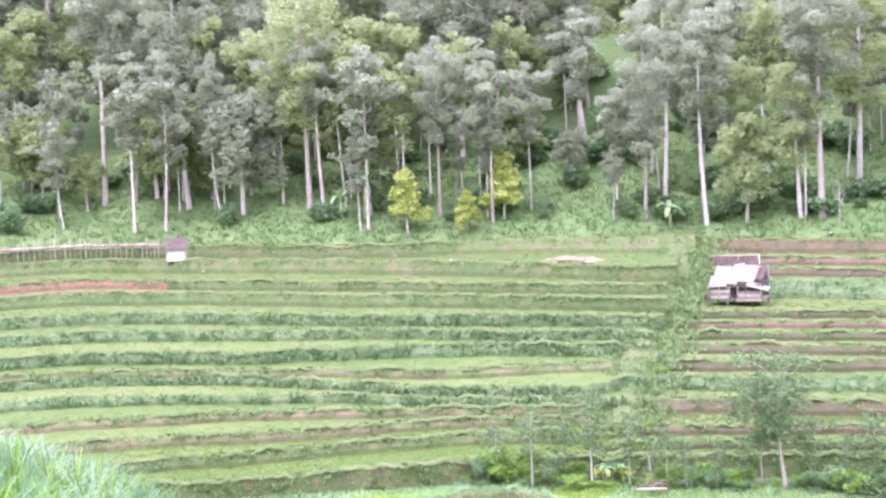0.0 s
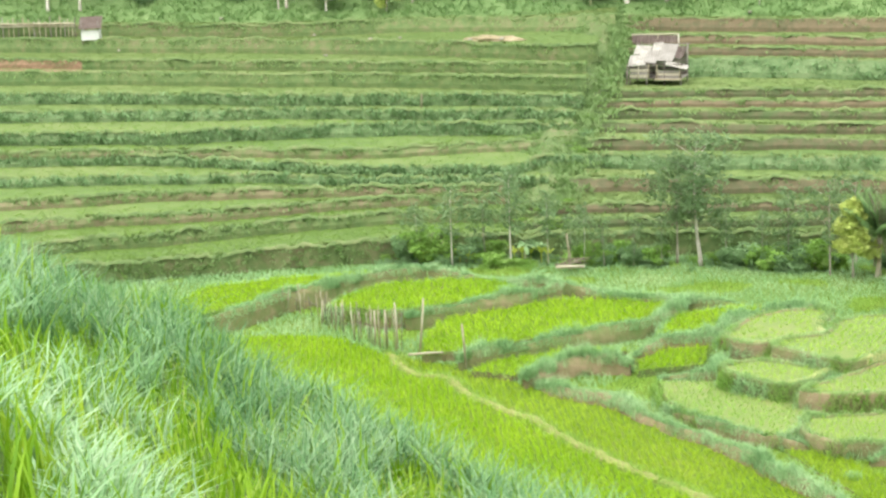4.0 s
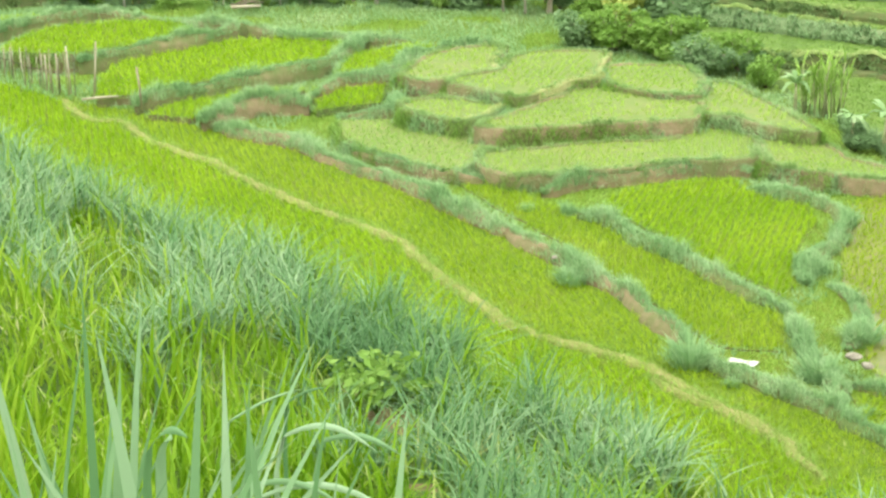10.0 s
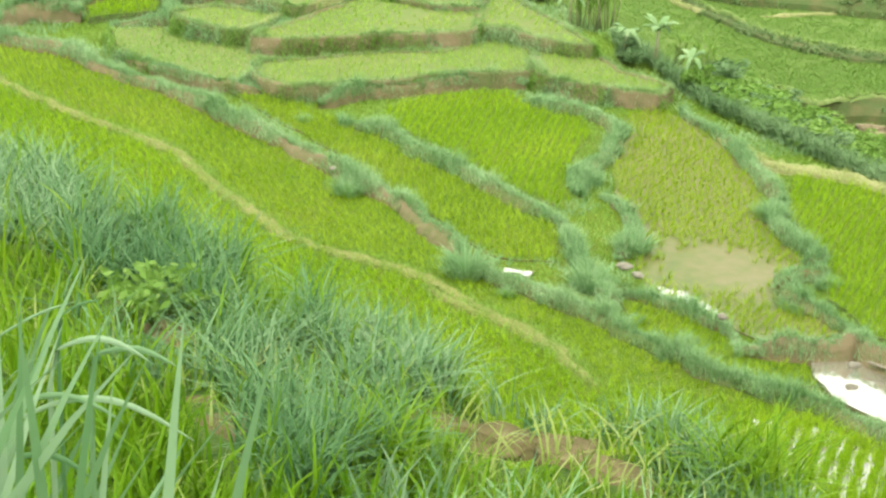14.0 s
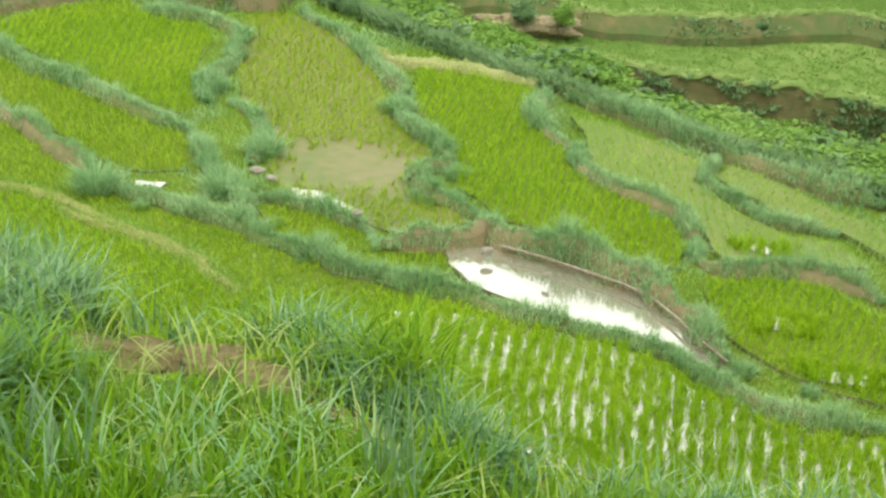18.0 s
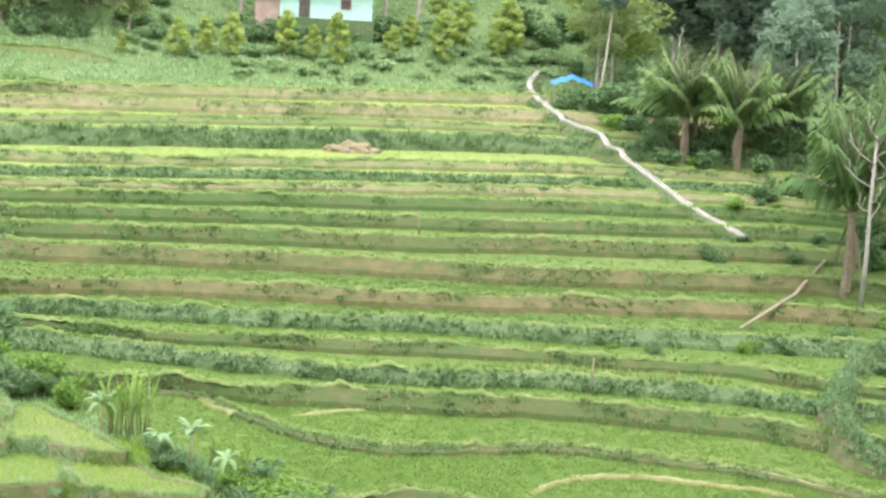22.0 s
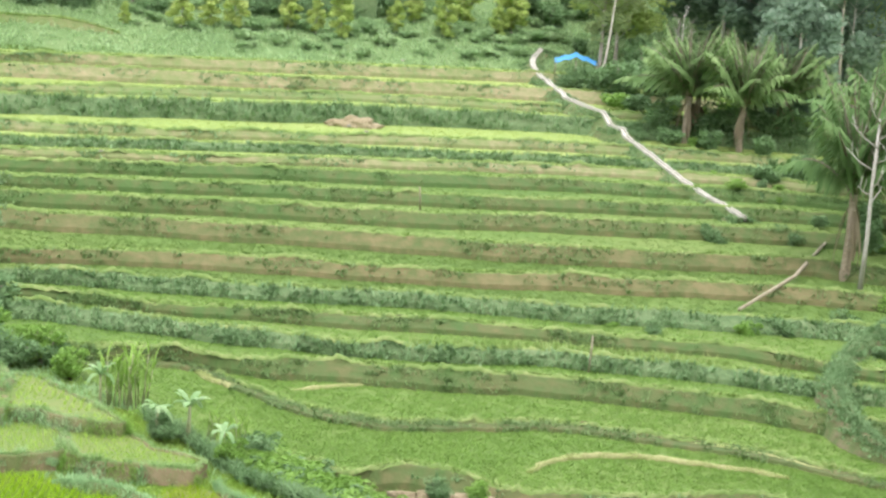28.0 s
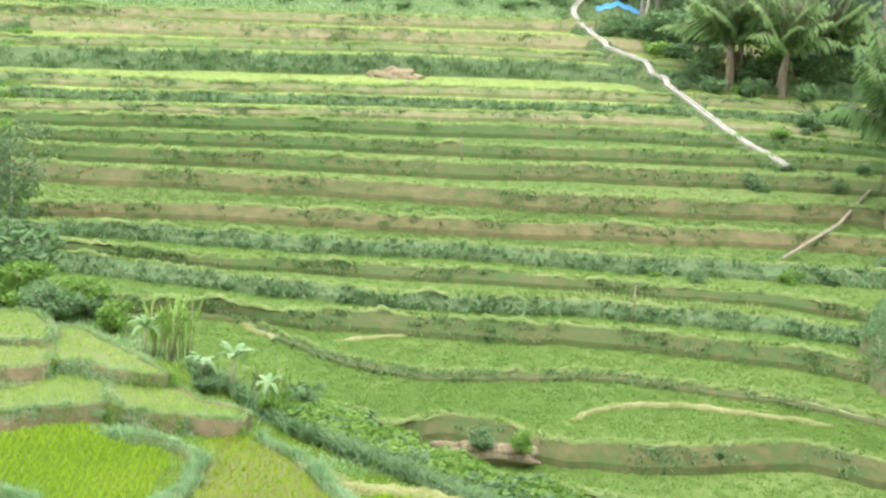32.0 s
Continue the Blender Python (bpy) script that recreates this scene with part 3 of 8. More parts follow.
# short upper terraces at the end of the orchard slope
for zt, r0, a1, k in ((-9.86, 135.5, 24.6, 0), (-8.5, 142.0, 23.2, 1)):
    th = tagged(new("rice_terrace"), "short upper terrace with a pale grassy lip", "terrace", "hillside terraces", "structure")
    az = np.arange(18.5, a1, 0.15)
    r = r0 + 0.05 * (az - 21) + np.array([0.5 * noise.noise((q * 1.1, k, 9)) for q in az])
    fade = 0.9 * np.clip((az - a1 + 2.0) / 2.0, 0, 1) ** 1.5
    off = np.array(polar(22, r0, zt - 1.3))
    th.location = tuple(off)
    mesh_part("paddy", grid_mesh("paddy", [ring(az, r + d, zt - fade - 0.06 * (d > 0.5), off) for d in (0, 0.6, 3.5, 7.5)]), FARUP, th)
    mesh_part("riser", grid_mesh("riser", [ring(az, r - d, zt - fade - hz, off) for d, hz in ((1.0, 2.0), (0.7, 1.1), (0.35, 0.5), (0, -0.004))]), RISER_U, th)
    idx = NP.randint(0, len(az), 900)
    v, f = tufts(ring(az[idx] + NP.uniform(-0.07, 0.07, 900), r[idx] + 0.1, zt - fade[idx] - 0.05, off), 4, 0.15, 0.22, 0.06, 0.9)
    mesh_part("lip_grass", tri_mesh("lip_grass", v, f), G_LIP, th)["kind"] = "stuff"
    idx = NP.randint(0, len(az), 2600)
    v, f = tufts(ring(az[idx] + NP.uniform(-0.07, 0.07, 2600), r[idx] + NP.uniform(0.3, 7, 2600), zt - fade[idx] - 0.12, off), 6, 0.25, 0.2, 0.05, 1.2)
    mesh_part("rice", tri_mesh("rice", v, f), G_RUP, th)["kind"] = "stuff"

# grassy rib between the left and middle flights
rows, pts = [], []
for i in range(61):
    q = 93 + 41.5 * i / 60
    base = hill(q) + 0.12 + 0.45 * min(1, max(0, (q - 104) / 12))
    rows.append([polar(seam(q) + d + 0.25 * noise.noise((q * 0.3, d, 3)), q, base + hz + 0.25 * noise.noise((q * 0.5, d * 2, 6))) for d, hz in ((-0.8, -1.2), (-0.45, -0.2), (-0.1, 0.1), (0.3, 0.1), (0.6, -0.2), (1.0, -1.2))])
    for _ in range(50):
        d = NP.normal(0.1, 0.6)
        pts.append(polar(seam(q) + d, q + NP.uniform(-0.4, 0.4), base - 0.15 - 0.25 * abs(d)))
rib = tagged(mesh_part("grassy_rib", grid_mesh("grassy_rib", rows), RISER_G, None, "", True), "rough grassy rib between two flights of terraces", "bank", kind="structure")
v, f = tufts(pts, 7, 0.3, 0.42, 0.1, 1.0)
mesh_part("grass", tri_mesh("rib_grass", v, f), G_WEED, rib)["kind"] = "stuff"

# ---- valley paddies ----
def ragged(pts, amp):
    """The outline with its edges broken up."""
    out = []
    for (x1, y1), (x2, y2) in zip(pts, pts[1:] + pts[:1]):
        L = math.hypot(x2 - x1, y2 - y1)
        n = max(1, int(L / 0.25))
        for k in range(n):
            x, y = x1 + (x2 - x1) * k / n, y1 + (y2 - y1) * k / n
            out.append((x + amp * (noise.noise((x * 0.9, y * 0.9, 2)) + 0.6 * noise.noise((x * 2.6, y * 2.6, 3))), y + amp * (noise.noise((x * 0.9, y * 0.9, 8)) + 0.6 * noise.noise((x * 2.6, y * 2.6, 9)))))
    return out


def slab(name, pts, z, depth, material, amp=0.14, slope=0.0):
    """A flat plot with earth faces round it, that spread towards their foot by slope."""
    pts = ragged(tuple(pts), amp)
    cx, cy = np.mean(pts, 0)
    n = len(pts)
    rings = [[(x, y, z) for x, y in pts]]
    for k in (0.4, 1.0):
        out = []
        for x, y in pts:
            d = math.hypot(x - cx, y - cy)
            o = slope * k * (0.6 + 0.9 * noise.noise((x * 1.3, y * 1.3, 17 + k))) + (0.12 * noise.noise((x * 3.1, y * 3.1, k)) if slope else 0)
            out.append((x + o * (x - cx) / d, y + o * (y - cy) / d, z - depth * k))
        rings.append(out)
    bm = bmesh.new()
    R = [[bm.verts.new(p) for p in r] for r in rings]
    f = bm.faces.new(R[0])
    for a, b in zip(R, R[1:]):
        for i in range(n):
            bm.faces.new((a[i], b[i], b[(i + 1) % n], a[(i + 1) % n])).material_index = 1
    bmesh.ops.recalc_face_normals(bm, faces=bm.faces)
    bmesh.ops.triangulate(bm, faces=[f])
    return part(name, bm, (material, EARTH))


# ---- bunds ----
BUNDS = [
    ('path', -19.47, 0.45, 0.09, ((0.4, 70.5), (1.3, 67.4), (2.6, 66.3), (3.3, 64.1), (4.2, 62.4), (5.4, 60.5), (6.2, 58.4), (7.1, 56.6), (8.3, 54.3), (9.4, 52.5), (10.2, 50.9), (10.5, 49.1), (11.0, 46.9), (11.6, 44.6), (12.2, 43.1), (13.0, 42.0), (14.1, 40.9), (14.8, 39.6), (15.3, 37.9), (15.9, 36.4), (16.3, 35.0))),
    ('path', -19.47, 0.45, 0.09, ((14.4, 39.5), (15.2, 37.7), (16.1, 36.0), (16.4, 34.2), (16.5, 33.3))),
]
BUNDS += [
    ('bushy', -19.45, 0.75, 0.30, ((5.9, 64.4), (6.8, 63.3), (8.3, 62.1), (9.2, 60.2), (9.8, 58.7), (11.0, 56.8), (12.1, 54.5), (12.8, 52.6), (13.5, 50.9), (14.1, 49.1), (14.7, 47.6), (15.2, 45.9), (15.6, 44.7), (15.8, 43.1), (16.1, 41.2))),
    ('bushy', -19.45, 0.60, 0.22, ((15.9, 40.6), (16.3, 39.4), (17.0, 38.4), (17.5, 37.4), (18.1, 36.4), (18.4, 35.4), (18.9, 34.0), (19.4, 32.7), (20.3, 31.6), (21.0, 30.6), (21.5, 29.5), (22.3, 28.4), (23.2, 27.3), (23.6, 26.2), (23.7, 24.8), (23.9, 23.7), (24.4, 22.7), (25.7, 21.5))),
]
BUNDS += [
    ('bushy', -19.45, 0.60, 0.25, ((15.8, 52.1), (16.6, 51.3), (17.1, 50.1), (17.4, 48.7), (18.0, 47.3), (18.3, 45.8), (18.8, 44.5), (19.2, 43.3), (19.6, 42.6))),
    ('bushy', -19.45, 0.60, 0.22, ((19.6, 43.0), (19.4, 41.7), (18.9, 40.2), (18.8, 39.2), (18.7, 37.8), (18.3, 36.5))),
    ('bushy', -19.45, 0.65, 0.25, ((22.6, 53.0), (23.2, 51.8), (24.0, 50.9), (24.4, 50.2), (24.1, 48.7), (23.2, 47.2), (22.1, 46.3), (21.2, 45.2), (20.9, 44.3))),
    ('bushy', -19.45, 0.60, 0.20, ((21.6, 44.2), (21.7, 43.0), (21.4, 41.7), (20.8, 40.6), (20.0, 39.7))),
]
BUNDS += [
    ('bushy', -19.45, 0.60, 0.25, ((27.2, 50.4), (27.4, 48.0), (27.1, 45.8), (26.8, 43.9), (26.2, 42.0), (25.3, 40.7), (25.3, 39.7), (25.3, 38.6), (24.9, 37.6), (24.0, 37.3), (23.4, 36.6), (23.5, 35.4), (23.8, 34.2), (23.9, 33.5))),
    ('bushy', -19.45, 0.60, 0.25, ((31.1, 41.1), (30.3, 40.5), (29.1, 39.5), (28.7, 38.1), (28.6, 36.9), (28.5, 36.3), (28.0, 35.7), (28.0, 34.8), (28.2, 33.8), (28.5, 32.8), (28.3, 31.3), (27.7, 30.2))),
    ('bushy', -19.45, 0.55, 0.22, ((32.3, 34.7), (31.4, 34.0), (30.6, 33.4), (30.6, 32.5), (30.5, 31.4), (30.4, 30.6), (31.1, 29.9), (31.6, 29.1))),
]
BUNDS += [
    ('bushy', -19.45, 0.60, 0.22, ((27.5, 30.1), (27.4, 29.2), (28.2, 28.5), (29.2, 27.9), (29.8, 27.0), (29.9, 25.8))),
    ('bushy', -19.38, 0.95, 0.62, ((20.4, 33.9), (21.2, 33.5), (22.2, 33.0), (23.2, 33.0), (23.4, 32.2), (24.0, 31.5), (24.6, 30.6), (24.8, 29.6), (25.1, 28.8), (25.0, 27.4), (24.7, 26.2), (24.4, 25.2))),
    ('bushy', -19.45, 0.60, 0.20, ((19.0, 37.7), (19.5, 37.5), (20.2, 36.4), (20.7, 34.9), (20.7, 34.3))),
    ('pale', -19.38, 0.60, 0.20, ((27.2, 47.8), (27.4, 46.0), (27.9, 44.7), (29.0, 43.7), (30.1, 42.2), (31.0, 40.7), (31.5, 38.5), (32.2, 37.0), (32.3, 35.1))),
]
BUNDS += [
    ('bushy', -19.38, 0.70, 0.30, ((30.9, 40.1), (31.3, 39.2), (31.5, 38.3), (31.8, 37.0), (32.3, 35.8), (32.4, 34.2), (32.9, 32.6), (33.4, 31.1), (33.9, 29.8))),
    ('pale', -18.22, 0.35, 0.06, ((18.2, 68.4), (17.4, 67.0), (17.2, 65.6), (16.2, 65.1), (15.4, 65.0), (14.1, 64.9))),
    ('pale', -18.12, 0.35, 0.06, ((22.0, 66.3), (21.2, 64.9), (20.5, 63.0), (19.3, 62.9), (18.0, 61.8), (17.2, 61.3))),
    ('pale', -18.46, 0.35, 0.06, ((17.4, 62.2), (16.7, 61.6), (15.3, 60.6), (14.5, 60.1))),
    ('bushy', -19.30, 0.55, 0.30, ((15.6, 53.9), (16.7, 54.3), (18.0, 54.5), (19.8, 54.6), (22.0, 54.8), (23.1, 54.0))),
]
BUNDS += [
    ('bushy', -19.30, 0.50, 0.25, ((10.3, 60.0), (11.0, 58.9), (11.8, 57.7), (12.9, 56.4), (14.2, 55.8))),
    ('bushy', -18.90, 0.70, 0.30, ((-7.2, 74.9), (-5.8, 76.3), (-4.2, 78.3), (-2.9, 79.3), (-1.1, 81.0), (1.6, 82.3), (2.5, 83.0))),
    ('bushy', -18.90, 0.70, 0.30, ((1.3, 73.9), (3.6, 74.8), (5.9, 76.0), (7.7, 77.0), (8.5, 78.6))),
    ('bushy', -19.10, 0.70, 0.30, ((3.1, 67.4), (4.7, 68.2), (7.1, 69.2), (9.6, 70.5), (11.3, 71.3), (12.6, 72.9), (13.5, 74.7))),
    ('bushy', -19.10, 0.60, 0.30, ((11.6, 68.7), (13.7, 69.1), (14.6, 70.7), (16.0, 71.8), (17.8, 72.4), (19.5, 72.6))),
]
BUNDS += [
    ('bushy', -19.10, 0.50, 0.20, ((2.6, 83.9), (4.7, 81.2), (6.7, 79.9), (8.5, 79.5), (10.4, 76.3), (13.6, 75.0), (15.7, 74.0))),
    ('bushy', -19.10, 0.90, 0.35, ((5.4, 64.4), (6.4, 65.4), (7.6, 66.1), (8.7, 66.2), (9.7, 65.5))),
    ('bushy', -19.10, 0.60, 0.30, ((10.0, 66.8), (11.5, 68.3), (12.7, 68.2), (13.9, 68.5))),
    ('bushy', -19.10, 0.60, 0.25, ((10.4, 63.6), (11.5, 63.4), (12.7, 63.7), (13.2, 66.0))),
]


def resample(pts, step):
    P = [Vector((x, y, 0)) for x, y in pts]
    out = []
    for i in range(len(P) - 1):
        p0, p1, p2, p3 = P[max(0, i - 1)], P[i], P[i + 1], P[min(len(P) - 1, i + 2)]
        n = max(1, round((p2 - p1).length / step))
        for k in range(n):
            t = k / n
            out.append(0.5 * (2 * p1 + (p2 - p0) * t + (2 * p0 - 5 * p1 + 4 * p2 - p3) * t * t + (3 * p1 - p0 - 3 * p2 + p3) * t ** 3))
    return out + [P[-1]]


TAKEN = set()


def bund(kind, z, w, h, pts, around=False):
    """A low earth ridge along a line, with its grass."""
    c = resample(pts, 0.3)
    rows, tops, n = [], [], len(c)
    for i, p in enumerate(c):
        d = (c[min(i + 1, n - 1)] - c[max(i - 1, 0)]).normalized()
        s = Vector((d.y, -d.x, 0))
        if s.dot(p) > 0:
            s = -s
        end = 1.0 if around else min(1.0, 0.05 + 0.25 * min(i, n - 1 - i))
        k = (1 + 0.45 * noise.noise((p.x * 0.6, p.y * 0.6, z)) + 0.35 * noise.noise((p.x * 2.1, p.y * 2.1, z))) * end
        p = p + s * (0.2 * noise.noise((p.x * 0.9, p.y * 0.9, 9)) + 0.12 * noise.noise((p.x * 2.7, p.y * 2.7, 5)))
        prof = ((-0.5, -0.9), (-0.42, 0.0), (-0.3, 0.6), (-0.1, 0.9), (0.16, 0.85), (0.3, 0.5), (0.42, 0.0), (0.48, -0.9))
        rows.append([p + s * (u * w * k + 0.07 * noise.noise((p.x * 3 + u * 2, p.y * 3, 2))) + Vector((0, 0, z + (v * h * k * (1 + 0.5 * noise.noise((p.x * 2.5, p.y * 2.5 + u * 3, 7))) if v > 0 else min(0, -19.62 - z) * (v < 0) if z > -19.6 else v * 0.4))) for u, v in prof])
        tops.append((p, s, k))
        for u in (-0.35, 0, 0.35):
            q = p + s * (u * w)
            TAKEN.add((round(q.x / 0.3), round(q.y / 0.3)))
    th = tagged(new("bund"), {"path": "low earth bund path with dry trodden grass", "bushy": "grass-grown earth bund between paddies", "pale": "thin earth lip of a plot with pale short grass", "green": "plot lip overgrown with short blue-green grass"}[kind], "bund", "paddy bunds", "structure")
    th.location = (c[n // 2].x, c[n // 2].y, z - 0.2)
    off = np.array(th.location)
    me = grid_mesh("mound", [[q - th.location for q in r] for r in rows])
    mesh_part("mound", me, {"path": DRY, "bushy": EARTH, "pale": LIPDRY, "green": EARTH}[kind], th, "", True)
    per, tall, stout, m = {"path": (260, 0.1, 0.02, G_DRY), "bushy": (420, 0.36, 0.022, G_BLUE), "pale": (230, 0.13, 0.022, G_PALE), "green": (330, 0.19, 0.022, G_LIPG)}[kind]
    P, H = [], []
    for i in range(n - 1):
        p, s, k = tops[i]
        wild = noise.noise((p.x * 0.35, p.y * 0.35, 12))
        clump = (0.5 + 1.2 * max(0.0, noise.noise((p.x * 0.6, p.y * 0.6, 4)) + 0.3)) * NP.uniform(0.55, 1.45) if kind != "path" else 0.7 + 0.6 * noise.noise((p.x * 0.9, p.y * 0.9, 4))
        sparse = max(0.1, 0.9 + 1.9 * noise.noise((p.x * 0.7, p.y * 0.7, 15))) if kind in ("pale", "path") else 1
        for _ in range(max(4, int(0.3 * per * (0.4 + w) * sparse))):
            u = NP.uniform(-0.5, 0.5)
            if kind in ("bushy", "green") and u > 0.2 and wild > NP.uniform(-0.02, 0.4):
                continue
            if kind == "path" and abs(u) < 0.2 and NP.uniform() < 0.35 + 0.5 * wild:
                continue
            q = p.lerp(tops[i + 1][0], NP.uniform(0, 1)) + s * (u * w * max(k, 0.5))
            P.append((q.x - off[0], q.y - off[1], z + h * k * max(0.0, 1 - 2.2 * max(0.0, abs(u) - 0.12)) - 0.03 - off[2]))
            H.append(clump * NP.uniform(0.6, 1.2))
    P, H = np.array(P), np.array(H)
    v, f = blades(P, tall * H, stout, 0.75)
    mesh_part("grass", tri_mesh("bund_grass", v, f), m, th)["kind"] = "stuff"
    if kind == "path":
        P = P + np.column_stack((NP.normal(0, 0.2, (len(P), 2)), np.full(len(P), -0.03)))
        v, f = blades(P, 0.19 * NP.uniform(0.4, 1.3, len(P)), 0.022, 0.75)
        mesh_part("side_grass", tri_mesh("side_grass", v, f), G_FLAT, th)["kind"] = "stuff"


LIPDRY = mat("pale_dry_lip", ((0.2, 0.24, 0.08), (0.3, 0.31, 0.13), (0.4, 0.37, 0.19)), 1.5, bump=0.6)
G_LIPG = leaf("plot_lip_blades", ((0.17, 0.31, 0.09), (0.28, 0.43, 0.16), (0.42, 0.55, 0.27)), thin=0.35)
G_PALE = leaf("pale_lip_blades", ((0.36, 0.44, 0.14), (0.47, 0.54, 0.22), (0.6, 0.62, 0.34)), thin=0.35)
for b in BUNDS:
    bund(*b)


# ---- valley paddies ----
FIELDS = [
    (0.00, -18.75, '', 0.40, ((-9.5, 77.5), (-7.7, 80.8), (-4.3, 82.0), (-1.1, 82.2), (0.2, 82.1), (-3.2, 79.5), (-5.9, 77.2), (-8.2, 75.1))),
    (0.00, -18.75, '', 0.50, ((-2.0, 76.0), (-1.1, 78.1), (0.5, 79.8), (3.1, 80.1), (5.6, 79.3), (6.4, 77.4), (4.1, 75.7), (0.9, 74.6))),
    (0.00, -19.10, '', 0.30, ((1.7, 68.8), (2.1, 72.1), (2.8, 73.9), (5.3, 75.8), (8.2, 76.6), (10.4, 76.2), (12.8, 75.4), (12.1, 72.8), (10.5, 71.9), (8.2, 71.0), (6.0, 70.1), (3.9, 68.8))),
    (0.00, -18.95, '', 0.35, ((11.4, 69.2), (11.9, 71.0), (13.2, 72.4), (15.3, 73.3), (16.4, 72.3), (14.6, 70.8), (13.6, 69.2))),
]
FIELDS += [
    (0.00, -19.20, '', 0.20, ((10.2, 68.0), (13.2, 68.0), (12.5, 65.5), (9.9, 65.2))),
    (0.15, -19.25, '', 0.20, ((3.6, 66.4), (4.7, 67.7), (7.5, 68.7), (9.3, 68.7), (9.9, 68.2), (6.8, 66.8), (5.1, 65.5))),
    (0.45, -18.25, 'green', 0.40, ((13.3, 65.8), (14.7, 68.1), (16.2, 69.2), (18.1, 69.3), (18.1, 68.3), (17.4, 67.0), (17.2, 65.6), (15.4, 64.9), (14.0, 64.8))),
    (0.45, -18.15, 'green', 0.55, ((17.3, 65.2), (18.1, 67.0), (19.5, 67.5), (21.7, 67.0), (21.9, 66.2), (21.1, 64.8), (20.4, 62.9), (19.3, 62.9), (17.8, 61.7), (16.8, 61.3), (15.9, 62.4), (14.9, 64.2))),
]
FIELDS += [
    (0.30, -18.50, 'green', 0.45, ((12.7, 62.8), (14.1, 63.3), (15.8, 62.0), (17.0, 62.2), (16.5, 61.4), (15.3, 60.5), (14.4, 60.0), (13.2, 61.0), (12.6, 62.1))),
    (0.45, -18.45, 'green', 0.55, ((14.7, 59.1), (16.4, 60.4), (18.1, 61.7), (20.3, 63.1), (20.6, 62.7), (21.6, 61.8), (23.0, 60.6), (23.4, 59.6), (22.5, 57.9), (19.9, 58.0), (17.9, 58.2), (15.8, 58.3))),
    (0.45, -18.30, 'green', 0.35, ((20.7, 62.5), (21.3, 64.8), (22.3, 65.2), (24.4, 64.4), (24.5, 63.2), (24.3, 61.7), (23.4, 60.3), (22.2, 60.8))),
]
FIELDS += [
    (0.50, -18.50, 'green', 0.35, ((22.9, 58.4), (24.8, 62.5), (25.6, 62.1), (25.9, 59.6), (26.1, 57.2), (26.2, 55.5), (25.4, 55.7), (24.6, 56.7), (24.1, 57.8))),
    (0.50, -18.95, 'green', 0.50, ((14.5, 57.7), (16.5, 57.6), (18.7, 57.6), (21.4, 57.4), (23.2, 59.0), (24.6, 59.0), (24.5, 57.6), (23.4, 54.6), (20.9, 54.9), (18.8, 54.7), (16.8, 54.6), (14.9, 54.8), (14.2, 56.1))),
    (0.50, -18.95, 'green', 0.50, ((23.6, 54.0), (24.6, 56.8), (25.9, 56.7), (26.5, 55.6), (26.5, 53.7), (27.3, 52.0), (26.7, 51.0), (25.3, 52.1), (24.2, 52.9))),
]
FIELDS += [
    (0.60, -19.05, '', 0.40, ((10.3, 62.9), (11.4, 62.9), (12.6, 62.6), (13.4, 61.5), (14.7, 60.8), (15.2, 59.2), (14.5, 57.4), (13.3, 56.2), (12.3, 57.1), (11.1, 59.1), (10.3, 60.6))),
    (0.00, -19.45, '', 0.20, ((17.2, 52.4), (17.8, 53.1), (18.5, 53.7), (20.7, 54.1), (22.4, 53.8), (22.5, 52.0), (23.7, 50.7), (23.5, 49.4), (22.2, 47.7), (21.2, 46.0), (20.5, 44.2), (19.9, 43.7), (19.2, 45.5), (18.5, 48.2), (17.8, 50.4))),
]
FIELDS += [
    (0.10, -19.45, '', 0.20, ((13.1, 56.5), (15.1, 55.7), (15.2, 54.0), (15.8, 52.7), (16.6, 51.0), (17.2, 48.8), (17.9, 46.7), (18.6, 44.4), (19.3, 42.3), (18.4, 40.1), (17.3, 40.6), (16.7, 41.1), (16.3, 43.1), (15.9, 45.6), (15.4, 47.5), (14.7, 50.6), (13.7, 54.0))),
    (0.20, -19.45, '', 0.20, ((25.1, 50.5), (26.5, 51.1), (27.3, 49.5), (27.1, 46.1), (26.6, 44.1), (25.5, 41.5), (25.1, 39.8), (25.0, 38.4), (24.7, 37.8), (23.8, 37.4), (23.4, 36.7), (23.5, 35.4), (23.8, 34.2), (22.6, 34.0), (21.3, 34.6), (20.6, 35.9), (19.9, 37.8), (20.4, 39.4), (21.4, 41.1), (21.9, 44.1), (23.3, 47.3))),
]
FIELDS += [
    (0.00, -19.40, '', 0.20, ((28.0, 44.2), (29.0, 43.8), (30.1, 42.1), (30.4, 40.9), (28.8, 39.4), (28.6, 38.2), (28.5, 37.0), (28.0, 35.9), (28.0, 34.7), (28.3, 33.6), (28.3, 32.0), (27.5, 30.4), (26.5, 29.5), (25.7, 30.6), (25.0, 32.2), (24.2, 34.0), (24.3, 34.8), (24.3, 36.0), (25.2, 37.7), (25.6, 38.4), (25.8, 39.8), (26.2, 41.5))),
    (0.30, -19.35, '', 0.20, ((30.0, 38.8), (30.8, 37.6), (31.1, 35.9), (31.3, 34.5), (30.3, 33.5), (30.2, 32.1), (30.1, 30.6), (30.4, 29.6), (31.2, 28.7), (30.8, 27.3), (29.4, 28.1), (27.8, 29.3), (28.4, 30.8), (28.7, 32.7), (28.5, 34.4), (28.4, 35.7), (29.3, 37.0))),
]
